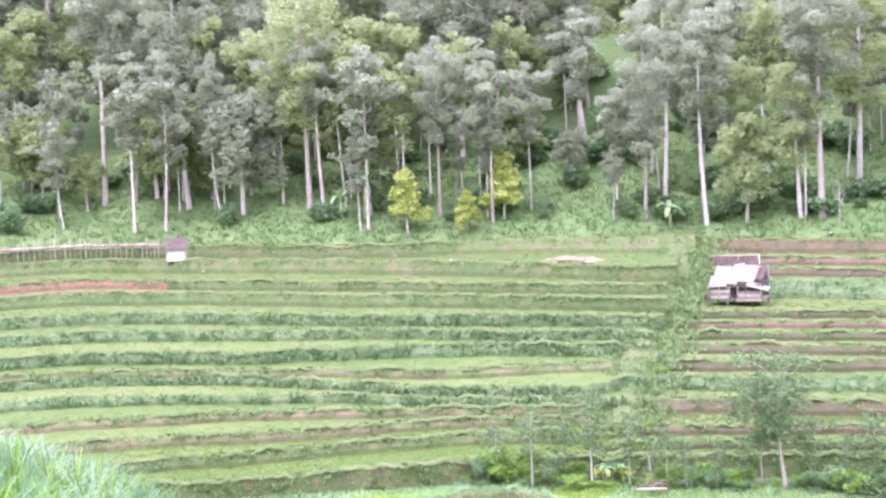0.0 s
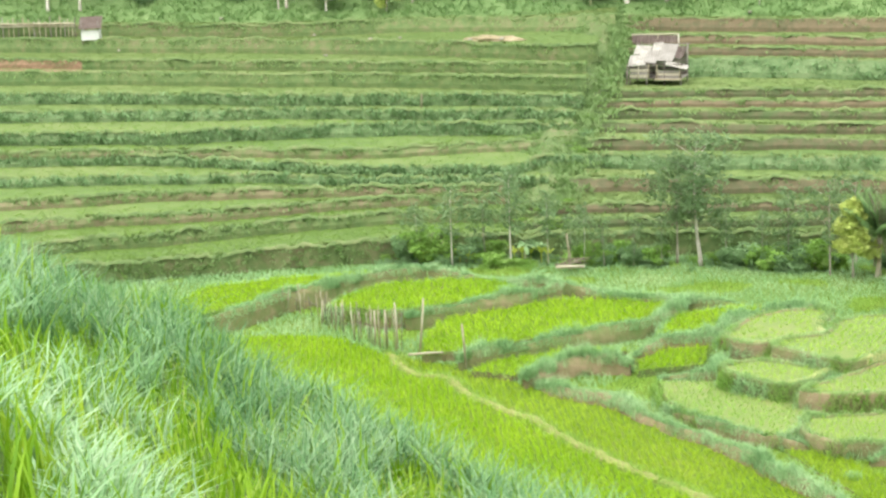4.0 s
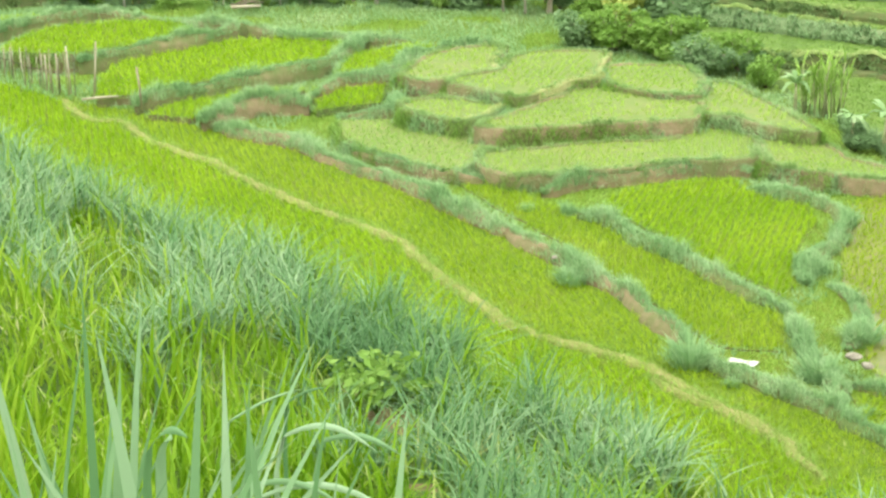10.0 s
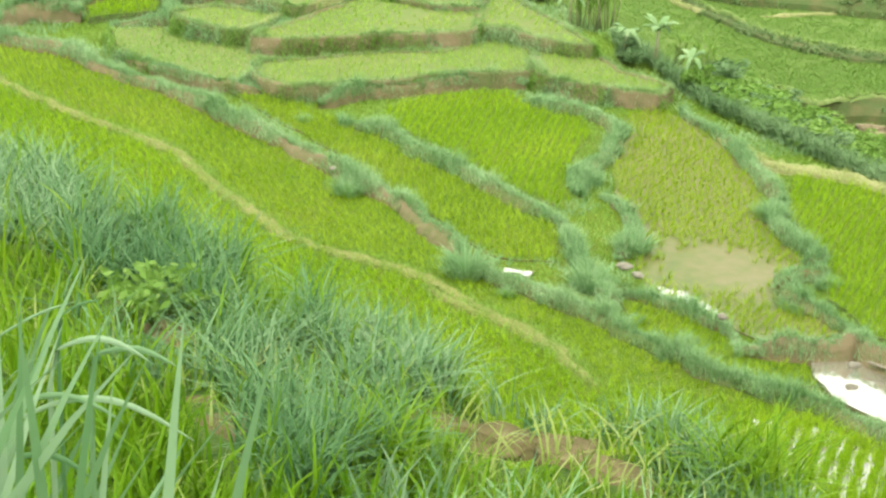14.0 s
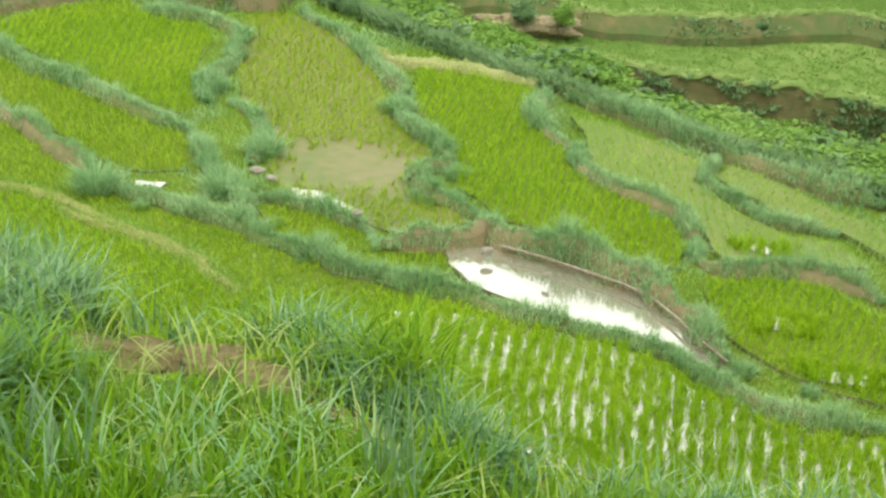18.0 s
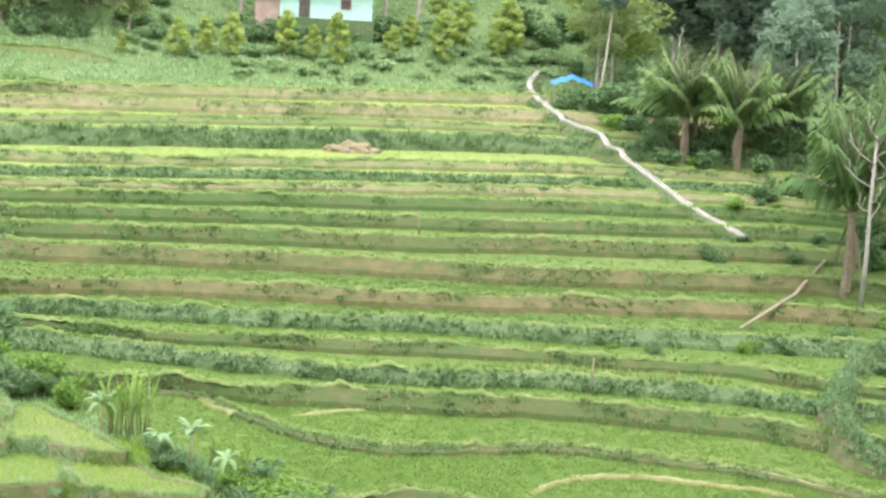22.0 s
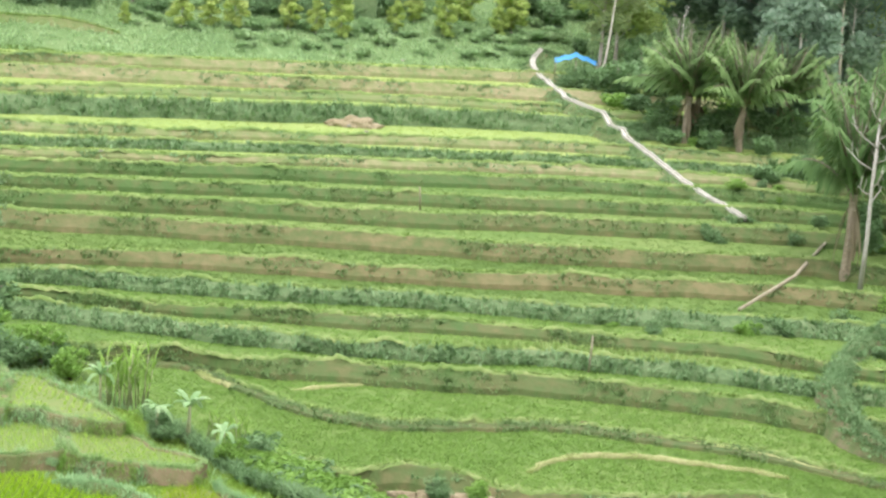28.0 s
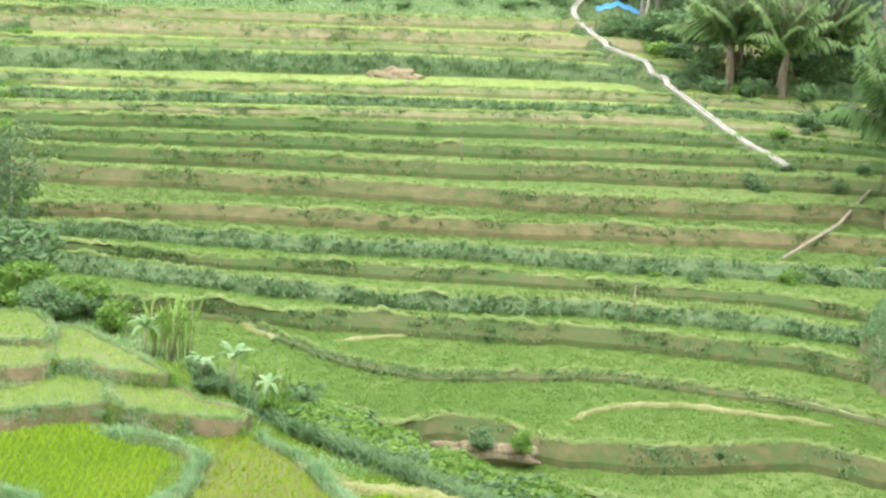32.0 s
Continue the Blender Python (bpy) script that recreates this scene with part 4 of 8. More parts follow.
FIELDS += [
    (0.35, -19.35, '', 0.20, ((31.9, 33.9), (32.3, 32.9), (32.4, 31.2), (32.6, 29.9), (33.0, 28.9), (31.7, 27.5), (31.8, 29.3), (31.0, 30.4), (31.0, 31.9), (31.0, 33.2))),
    (0.15, -19.40, '', 0.20, ((26.7, 28.7), (28.1, 28.1), (29.1, 27.2), (29.3, 25.2), (26.5, 22.3), (25.7, 23.5), (25.4, 24.7), (25.3, 26.0), (25.8, 27.3))),
    (0.10, -19.45, '', 0.20, ((19.0, 37.5), (20.1, 36.3), (20.6, 34.8), (21.5, 33.5), (22.0, 32.7), (21.5, 31.9), (20.6, 31.9), (19.7, 33.1), (19.1, 34.4), (18.6, 35.8))),
]


def inside(pts, poly):
    x, y = pts[:, 0], pts[:, 1]
    c = np.zeros(len(pts), bool)
    n = len(poly)
    for i in range(n):
        (x1, y1), (x2, y2) = poly[i], poly[(i + 1) % n]
        c ^= ((y1 > y) != (y2 > y)) & (x < (x2 - x1) * (y - y1) / (y2 - y1 + 1e-9) + x1)
    return c


BARE = (21.9, 38.2)
FLOOD = ((19.2, 30.9), (20.4, 30.2), (21.3, 29.1), (22.1, 28.1), (22.9, 27.0), (23.2, 25.8), (23.3, 24.4), (23.7, 23.5), (24.2, 22.5), (25.5, 21.3), (23.6, 19.4), (21.0, 20.8), (18.8, 23.5), (18.1, 25.5), (18.4, 28.0))
DULLMUD = mat("dull_paddy_mud", ((0.11, 0.175, 0.035), (0.145, 0.195, 0.05), (0.18, 0.2, 0.065)), 0.3, rough=0.7)
STRIP = mat("green_mud", ((0.07, 0.13, 0.01), (0.095, 0.155, 0.012), (0.12, 0.155, 0.022)), 0.3, rough=0.8, spec=0.15)
MUD = mat("paddy_mud", ((0.1, 0.135, 0.025), (0.15, 0.155, 0.045), (0.2, 0.175, 0.085)), 0.3, rough=0.3, spec=0.35)


def free(P):
    return np.array([(round(x / 0.3), round(y / 0.3)) not in TAKEN for x, y in P])


def rice_rows(poly, gap, turn):
    """Hills of rice planted in rows over a plot."""
    A = np.array(poly)
    c = A.mean(0)
    R = float(np.abs(A - c).max()) * 1.5
    g = np.arange(-R, R, gap)
    X, Y = np.meshgrid(g, g)
    a = radians(turn)
    P = np.stack((X.ravel() * math.cos(a) - Y.ravel() * math.sin(a), X.ravel() * math.sin(a) + Y.ravel() * math.cos(a)), 1) + c
    P += NP.normal(0, gap * 0.1, P.shape)
    P = P[inside(P, poly)]
    return P[free(P)] if len(P) else P


POND = ((21.9, 32.9), (22.7, 32.8), (23.3, 32.3), (23.8, 31.4), (24.3, 30.2), (24.7, 29.4), (24.9, 28.5), (24.7, 27.1), (24.5, 25.3), (24.0, 25.3), (23.9, 26.2), (23.5, 27.1), (22.9, 28.0), (22.3, 28.4), (22.1, 29.5), (21.7, 30.3), (21.5, 31.1), (21.6, 32.2))
POND_EDGE = ((23.0, 32.1, -19.15), (23.6, 31.1, -19.15), (24.1, 30.0, -19.15), (24.5, 29.1, -19.15), (24.7, 28.3, -19.15), (24.6, 27.2, -19.15), (24.4, 26.1, -19.15), (24.3, 25.0, -19.15))
G_RICE_YEL = leaf("yellowish_rice_blades", ((0.215, 0.355, 0.015), (0.3, 0.445, 0.024), (0.4, 0.515, 0.06)), thin=0.35)
for k, (tint, z, lip, face, pts) in enumerate(FIELDS):
    if lip:
        bund(lip, z, 0.3, 0.05, (*pts, pts[0]), True)
for k, (tint, z, lip, face, pts) in enumerate(FIELDS):
    sl = tagged(slab("rice_paddy", pts, z, z + 19.65, MUD if tint == 0.2 else STRIP if tint < 0.2 else DULLMUD, 0.14, 0.45 if lip or tint == 0.6 or z > -19 else 0.0), "raised paddy of thin dull green rice" if lip else "paddy of thin dull green rice" if tint > 0.2 else "paddy of bright young green rice", "paddy", "valley paddies", "structure")
    far = math.hypot(*pts[0]) > 60
    P = rice_rows(pts, 0.3 if far else 0.23, 25 + 11 * (k % 4))
    dull = np.array([noise.noise((x * 0.22, y * 0.22, k)) for x, y in P])
    if tint == 0.2:
        dull = 0.72 - 0.25 * np.hypot(P[:, 0] - BARE[0], P[:, 1] - BARE[1]) + 0.5 * dull
    P = P[dull + NP.uniform(-0.2, 0.2, len(P)) < (0.25 if tint == 0.2 else 0.7 if tint < 0.3 else 0.5)]
    thin = tint >= 0.3
    rough = tint == 0.6
    v, f = tufts(np.column_stack((P, np.full(len(P), z - 0.02))), (6 if thin else 9), 0.065 if not far else 0.1, 0.2 if thin else 0.3, 0.024 if not far else 0.036, 0.75)
    mesh_part("rice", tri_mesh("rice", v, f), G_FLAT if rough else G_RICE_DULL if thin else G_RICE_YEL if tint in (0.1, 0.2) else G_RICE, sl)["kind"] = "stuff"
    if not lip:
        e = np.array([(x + NP.normal(0, 0.1), y + NP.normal(0, 0.1), z - 0.08) for x, y in ragged(tuple(pts), 0.14) for _ in range(12)])
        v, f = blades(e, NP.uniform(0.08, 0.26, len(e)), 0.022, 0.8)
        mesh_part("edge_grass", tri_mesh("edge_grass", v, f), G_FLAT, sl)["kind"] = "stuff"
    if lip or rough or z > -19:
        # grass and bushes on the sloping earth faces
        e = [q for q in ragged(tuple(pts), 0.14) for _ in range(105) if noise.noise((q[0] * 0.55, q[1] * 0.55, 31)) > NP.uniform(-0.85, 0.12)]
        cx, cy = np.mean(pts, 0)
        fall = NP.uniform(0, 1, len(e)) ** 1.2
        e = np.array([(x + (0.05 + 0.35 * q) * (x - cx) / math.hypot(x - cx, y - cy) + NP.normal(0, 0.08), y + (0.05 + 0.35 * q) * (y - cy) / math.hypot(x - cx, y - cy) + NP.normal(0, 0.08), z - 0.06 - (face + 0.1) * q) for (x, y), q in zip(e, fall)])
        mix = np.array([noise.noise((x * 0.6, y * 0.6, 41)) for x, y, _ in e]) > 0
        for pick, m_ in ((mix, G_BLUE), (~mix, G_GREEN)):
            v, f = blades(e[pick], NP.uniform(0.12, 0.4, int(pick.sum())), 0.026, 1.0)
            mesh_part("face_grass", tri_mesh("face_grass", v, f), m_, sl)["kind"] = "stuff"

# plateau under the paddies, with long strips of rice towards the bank
LOW = -19.5
AZP = list(np.arange(-20, 56.1, 1.0))
vf = [[polar(a, 24 + (gully_edge(a) - 24) * f, LOW if f < 1 else LOW - 0.2) for a in AZP] for f in (0, 0.2, 0.4, 0.6, 0.8, 0.97, 1)]
strip = tagged(mesh_part("paddy_strip", grid_mesh("paddy_strip", vf), STRIP), "long strips of young rice below the grassy bank", "paddy", kind="structure")


WEST = ((0.2, 70.3), (-2.0, 73.5), (-8.5, 74.6), (-14.0, 80.0))


def bearing(lines):
    """Azimuth and distance along the lines, in the order of azimuth."""
    q = sorted((math.degrees(math.atan2(x, y)), math.hypot(x, y)) for l in (*lines, WEST) for x, y in l)
    return [p[0] for p in q], [p[1] for p in q]


g = np.arange(-30, 60, 0.23)
X, Y = np.meshgrid(g, np.arange(15, 90, 0.23))
P = np.stack((X.ravel(), Y.ravel()), 1) + NP.normal(0, 0.03, (X.size, 2))
az = np.degrees(np.arctan2(P[:, 0], P[:, 1]))
rr = np.hypot(P[:, 0], P[:, 1])
ok = (az > -16) & (az < 53) & (rr > 25) & (rr < np.array([gully_edge(x) for x in az]))
ok &= free(P) & ~inside(P, POND)
for q in FIELDS:
    ok &= ~inside(P, q[4])
P, az, rr = P[ok], az[ok], rr[ok]
front = rr < np.interp(az, *bearing([BUNDS[2][4], BUNDS[3][4]]))
before = rr < np.interp(az, *bearing([BUNDS[0][4], BUNDS[1][4][1:]]))
wet = front & inside(P, FLOOD)
stubble = np.clip((44 - rr) / 8, 0, 1) * (az > 12) * (np.array([noise.noise((x * 0.5, y * 0.5, 3)) for x, y in P]) + 0.4) > NP.uniform(0, 1, len(P))
for pick, m_, n_, h_, w_ in ((front & before & ~wet, G_RICE, 10, 0.3, 0.024), (front & ~before & ~wet & ~stubble, G_RICE_YEL, 9, 0.24, 0.024), (front & ~before & ~wet & stubble, G_DRY, 5, 0.12, 0.022)):
    Q = P[pick]
    v, f = tufts(np.column_stack((Q, np.full(len(Q), LOW - 0.02))), n_, 0.08, h_, w_, 0.75)
    mesh_part("rice", tri_mesh("strip_rice", v, f), m_, strip)["kind"] = "stuff"
Q = P[~front]
hv = np.array([noise.noise((x * 0.35, y * 0.35, 6)) for x, y in Q]) + np.clip((rr[~front] - 58) * 0.03, 0, 0.4)
for pick, m_, h_ in ((hv < 0.12, G_FLAT, 0.2), (hv >= 0.12, G_BLUE, 0.26)):
    v, f = tufts(np.column_stack((Q[pick], np.full(int(pick.sum()), LOW - 0.02))), 6, 0.11, h_, 0.03, 0.9)
    tagged(mesh_part("wild_grass", tri_mesh("wild_grass", v, f), m_), "short wild grass among the paddies", "grass", kind="stuff")

WATER = bpy.data.materials.new("water")
WATER.use_nodes = True
wb = WATER.node_tree.nodes["Principled BSDF"]
wb.inputs["Base Color"].default_value = (0.26, 0.24, 0.19, 1)
wb.inputs["Roughness"].default_value = 0.03
wb.inputs["Specular IOR Level"].default_value = 1.0
wb.inputs["Coat Weight"].default_value, wb.inputs["Coat IOR"].default_value, wb.inputs["Coat Roughness"].default_value = 1.0, 1.8, 0.02
wb.inputs["Coat IOR"].default_value = 3.4
tagged(slab("pond", POND, -19.36, 0.5, WATER, 0.08), "still muddy pond reflecting the bright sky", "pond", kind="structure")
PUDDLES = (
    (LOW + 0.04, FLOOD),
    (-19.32, ((28.7, 30.2), (29.9, 29.1), (29.3, 28.6), (28.4, 29.5))),
    (-19.37, ((26.8, 27.1), (27.7, 25.9), (27.1, 25.2), (26.1, 26.1))),
    (-19.37, ((26.0, 24.6), (27.5, 23.3), (26.8, 22.6), (25.5, 23.8))),
    (-19.42, ((16.7, 40.5), (17.6, 39.7), (17.3, 39.1), (16.5, 39.7))),
    (-19.42, ((20.0, 38.9), (21.1, 38.0), (21.4, 35.8), (21.5, 35.1), (20.9, 35.3), (20.3, 36.7), (19.7, 37.8))),
)


def shrink(pts, k):
    """The outline drawn in towards its middle."""
    cx, cy = np.mean(pts, 0)
    return tuple((cx + (x - cx) * k, cy + (y - cy) * k) for x, y in pts)


for z, pts in PUDDLES:
    tagged(slab("standing_water", pts if pts == FLOOD else shrink(pts, 0.6), z, 0.2, WATER, 0.1 if pts == FLOOD else 0.3), "shallow standing water among the rice", "water", "flooded patches", "structure")


def wet_rows(poly, z, gap, bare):
    """Rows of rice in standing water, running away from the bank; the water shows only near the bare spots."""
    c = np.mean(poly, 0)
    X, Y = np.meshgrid(np.arange(-12, 12, gap), np.arange(-12, 12, 0.13))
    X = X + 0.12 * np.sin(Y * 0.9 + X * 0.7)
    ca, sa = math.cos(radians(-37)), math.sin(radians(-37))
    Q = np.stack((X.ravel() * ca - Y.ravel() * sa, X.ravel() * sa + Y.ravel() * ca), 1) + c + NP.normal(0, 0.035, (X.size, 2))
    Q = Q[inside(Q, poly)]
    Q = Q[free(Q)]
    v, f = tufts(np.column_stack((Q, np.full(len(Q), z - 0.04))), 14, 0.1, 0.36, 0.024, 0.6)
    mesh_part("flooded_rice", tri_mesh("flooded_rice", v, f), G_RICE, strip)["kind"] = "stuff"
    lush = np.array([0.5 * noise.noise((x * 0.6, y * 0.6, 21)) for x, y in Q]) + NP.uniform(-0.2, 0.2, len(Q))
    lush += np.min([np.hypot(Q[:, 0] - x, Q[:, 1] - y) / r for x, y, r in bare], 0)
    Q = Q[lush > 0.7]
    Q = Q + NP.normal(0, 0.1, Q.shape)
    v, f = tufts(np.column_stack((Q, np.full(len(Q), z - 0.04))), 10, 0.13, 0.36, 0.024, 0.7)
    mesh_part("flooded_rice", tri_mesh("flooded_rice", v, f), G_RICE, strip)["kind"] = "stuff"


wet_rows(FLOOD, LOW + 0.04, 0.32, ((20.1, 25.2, 0.9), (21.7, 23.4, 0.7), (19.8, 27.9, 0.5)))
for z, pts in PUDDLES[1:4]:
    wet_rows(pts, z, 0.3, ((*np.mean(pts, 0), 0.6),))

def gz(x, y):
    return ground_z(math.degrees(math.atan2(x, y)), math.hypot(x, y))


# ---- near bank: grass round the camera ----
G_BANK = leaf("bank_grass_blades", ((0.055, 0.15, 0.048), (0.145, 0.29, 0.118), (0.4, 0.53, 0.32)), rough=0.5)
G_NEAR2 = leaf("low_bank_blades", ((0.11, 0.24, 0.012), (0.2, 0.36, 0.022), (0.36, 0.5, 0.07)), thin=0.4)
G_REED = leaf("pale_reed_blades", ((0.13, 0.28, 0.1), (0.25, 0.42, 0.2), (0.44, 0.57, 0.36)), rough=0.5)


def scatter(n, az0, az1, r0, r1):
    """Points on the near ground: evenly over the area, in polar bounds as fractions of the lip."""
    a = NP.uniform(az0, az1, n)
    q = np.sqrt(NP.uniform(r0 * r0, r1 * r1, n))
    lip = np.interp(a, NA, NR)
    return a, q * lip


def on_ground(a, r, dz=-0.03):
    return np.array([polar(x, y, ground_z(x, y) + dz) for x, y in zip(a, r)])


SOILS = ((10.5, 8.65, 0.20), (12.8, 7.30, 0.17), (9.3, 9.10, 0.13), (22.8, 7.90, 0.16), (11.8, 7.60, 0.10))
TRACK = ((13.7, 8.05), (16.6, 7.85), (21.3, 7.95), (24.1, 7.90), (26.6, 7.75), (24.2, 7.75), (27.4, 7.40), (30.5, 7.10), (31.9, 7.00))


def clear_of_soil(a, r):
    k = np.ones(len(a), bool)
    for sa, sr in TRACK:
        k &= np.hypot(np.where(r < sr, (r - sr) * 0.35, (r - sr) * 1.2), (a - sa) * math.pi / 180 * sr * 0.45) > 0.11 * NP.uniform(0.5, 1.5, len(a))
    for sa, sr, w in SOILS:
        k &= np.hypot(np.where(r < sr, (r - sr) * 0.24, (r - sr) * 0.55), (a - sa) * math.pi / 180 * sr) > w * NP.uniform(0.8, 1.25, len(a))
    return k


a, r = scatter(20500, -26, 58, 0.3, 0.99)
frac = r / np.interp(a, NA, NR)
k = clear_of_soil(a, r) & ((frac < np.interp(a, (22, 32), (0.72, 0.94))) | (NP.uniform(0, 1, len(a)) < 0.3))
P = on_ground(a[k], r[k])
short = np.interp(a[k], (14, 25), (1.0, 0.7))
v, f = blades(P, 0.4 * short * NP.uniform(0.45, 1.4, len(P)), 0.024 * np.sqrt(short) * NP.uniform(0.7, 1.4, len(P)), 0.5, 4)
tagged(mesh_part("near_grass", tri_mesh("near_grass", v, f), G_NEAR), "bright green young rice and grass on the bank", "grass", kind="stuff")
# fine undergrowth between the tall blades
a, r = scatter(52000, -26, 58, 0.3, 1.0)
k = clear_of_soil(a, r)
P = on_ground(a[k], r[k])
v, f = blades(P, 0.2 * NP.uniform(0.4, 1.4, len(P)), 0.013 * NP.uniform(0.7, 1.4, len(P)), 0.7, 3)
tagged(mesh_part("low_grass", tri_mesh("low_grass", v, f), G_NEAR2), "short vivid green grass and young rice on the bank", "grass", kind="stuff")
a, r = scatter(4600, -24, 58, 0.68, 1.0)
k = np.array([noise.noise((x * 0.3, y * 0.8, 1)) > -0.1 + 2.2 * (float(np.interp(x, (22, 32), (0.84, 0.9))) - y / near_lip(x)) for x, y in zip(a, r)]) & clear_of_soil(a, r)
k &= (a < 19) | (r > np.interp(a, (16.6, 21.3, 24.1, 26.6, 30.5, 31.9, 37), (7.85, 7.95, 7.9, 7.75, 7.1, 7.0, 6.6)) + NP.normal(0, 0.12, len(a)))
P = on_ground(a[k], r[k])
v, f = tufts(P, 14, 0.1, np.repeat(np.interp(a[k], (16, 26), (0.4, 0.27)), 14), 0.015, 0.9, 5)
tagged(mesh_part("bank_grass", tri_mesh("bank_grass", v, f), G_BANK), "tall blue-green grass along the bank's edge", "grass", kind="stuff")
a, r = scatter(1500, -26, -7.5, 0.4, 0.82)
k = np.array([noise.noise((x * 0.35, y * 0.6, 8)) > 0.08 for x, y in zip(a, r)])
a, r = a[k], r[k]
v, f = tufts(on_ground(a, r), 13, 0.14, 0.38, 0.02, 1.0, 5)
tagged(mesh_part("bank_reeds", tri_mesh("bank_reeds", v, f), G_REED), "tall arching grass on the higher bank", "grass", kind="stuff")
a, r = scatter(70, 19, 38, 0.6, 0.86)
v, f = tufts(on_ground(a, r), 9, 0.06, 0.34, 0.017, 1.1, 6)
tagged(mesh_part("pale_grass", tri_mesh("pale_grass", v, f), G_REED), "pale arching grass tufts among the young rice", "grass", kind="stuff")
a, r = scatter(420, -10, 40, 0.5, 0.97)
v, f = tufts(on_ground(a, r), 4, 0.1, 0.3, 0.016, 1.0, 4)
tagged(mesh_part("dry_grass", tri_mesh("dry_grass", v, f), G_DRY), "scattered dry straw-coloured grass", "grass", kind="stuff")

a = np.concatenate((NP.uniform(-180, -18, 4200), NP.uniform(58, 180, 3200)))
r = 0.8 + 9 * np.sqrt(NP.uniform(0, 1, len(a)))
v, f = blades(on_ground(a, r), 0.3 * NP.uniform(0.5, 1.5, len(a)), 0.025, 0.7, 3)
tagged(mesh_part("bank_top_grass", tri_mesh("bank_top_grass", v, f), G_GREEN), "green grass on top of the bank", "grass", kind="stuff")

def bank_tuft(az, r, n, hh, wide, m, label):
    th = tagged(new("bank_tuft"), label, "grass", "bank tufts")
    th.location = polar(az, r, ground_z(az, r))
    p = np.column_stack((NP.normal(0, wide, n), NP.normal(0, wide, n), np.full(n, -0.03)))
    v, f = blades(p, hh * NP.uniform(0.6, 1.2, n), 0.02, 0.9, 4)
    mesh_part("tuft", tri_mesh("tuft", v, f), m, th)


bank_tuft(5.2, 12.40, 170, 0.30, 0.13, G_DRY, "clump of dead straw-coloured grass")
bank_tuft(5.5, 12.45, 120, 0.26, 0.12, G_DRY, "clump of dead straw-coloured grass")
bank_tuft(19.9, 9.25, 90, 0.20, 0.10, G_SHOOT2, "low yellow-green leafy tuft")
bank_tuft(19.6, 9.25, 90, 0.20, 0.10, G_SHOOT2, "low yellow-green leafy tuft")
bank_tuft(32.1, 7.55, 240, 0.50, 0.12, G_NEAR, "dense tuft of vivid green rice")
bank_tuft(18.5, 7.10, 200, 0.45, 0.12, G_NEAR, "dense tuft of vivid green rice")

# bare trodden line along the bank
rows = []
for i in range((len(TRACK) - 1) * 8 + 1):
    q = i / 8
    sa, sr = float(np.interp(q, range(len(TRACK)), [p[0] for p in TRACK])), float(np.interp(q, range(len(TRACK)), [p[1] for p in TRACK]))
    w = 0.09 + 0.07 * noise.noise((q * 2, 0, 0))
    rows.append([Vector(polar(sa + 0.3 * noise.noise((q * 3, k, 1)), sr + d, ground_z(sa, sr + d) + (0.025 if abs(d) < w else -0.04))) for k, d in enumerate((-w * 1.5, -w * 0.8, 0, w * 0.8, w * 1.5))])
tagged(mesh_part("trodden_line", grid_mesh("trodden_line", rows), SOIL, None, "", True), "bare trodden earth line along the bank", "path", kind="structure")

for sa, sr, w in SOILS:
    bm = bmesh.new()
    bmesh.ops.create_icosphere(bm, subdivisions=3, radius=w)
    c = Vector(polar(sa, sr, ground_z(sa, sr) - 0.01))
    for q in bm.verts:
        q.co.z *= 0.1
        q.co *= 1 + 0.45 * noise.noise(q.co * 5 + c) + 0.15 * noise.noise(q.co * 14 + c)
    ob = part("bare_soil", bm, SOIL, None, "", True)
    ob.location = c
    tagged(ob, "bare crumbly reddish soil on the bank", "soil", "bare soil patches", "structure")


def big_grass(az, r, n, h, spread, seed, stout=0.022, arch=0.9):
    """A clump of broad-bladed grass."""
    th = tagged(new("grass_clump"), "clump of broad grey-green grass blades", "grass", "broad grass clumps")
    th.location = polar(az, r, ground_z(az, r))
    rg = np.random.RandomState(seed)
    for i in range(n):
        p = np.array([[rg.normal(0, spread), rg.normal(0, spread), -0.02]])
        v, f = blades(p, h * (1.0 if n == 1 else rg.uniform(0.72, 1.0) if r < 4 else rg.uniform(0.7, 1.02)), stout * rg.uniform(0.9, 1.6), (0.03 if n == 1 else rg.uniform(0.05, 0.5)) if arch < 1 else rg.uniform(1.2, arch), 8, np.array([rg.choice((0, math.pi)) + rg.uniform(-0.5, 0.5)]), np.array([rg.uniform(-0.6, 0.6)]))
        mesh_part("blade", tri_mesh("blade", v, f), G_BLADE, th)


G_BLADE = leaf("broad_blade", ((0.1, 0.22, 0.085), (0.19, 0.33, 0.16), (0.34, 0.47, 0.3)), rough=0.4, per=0.9)


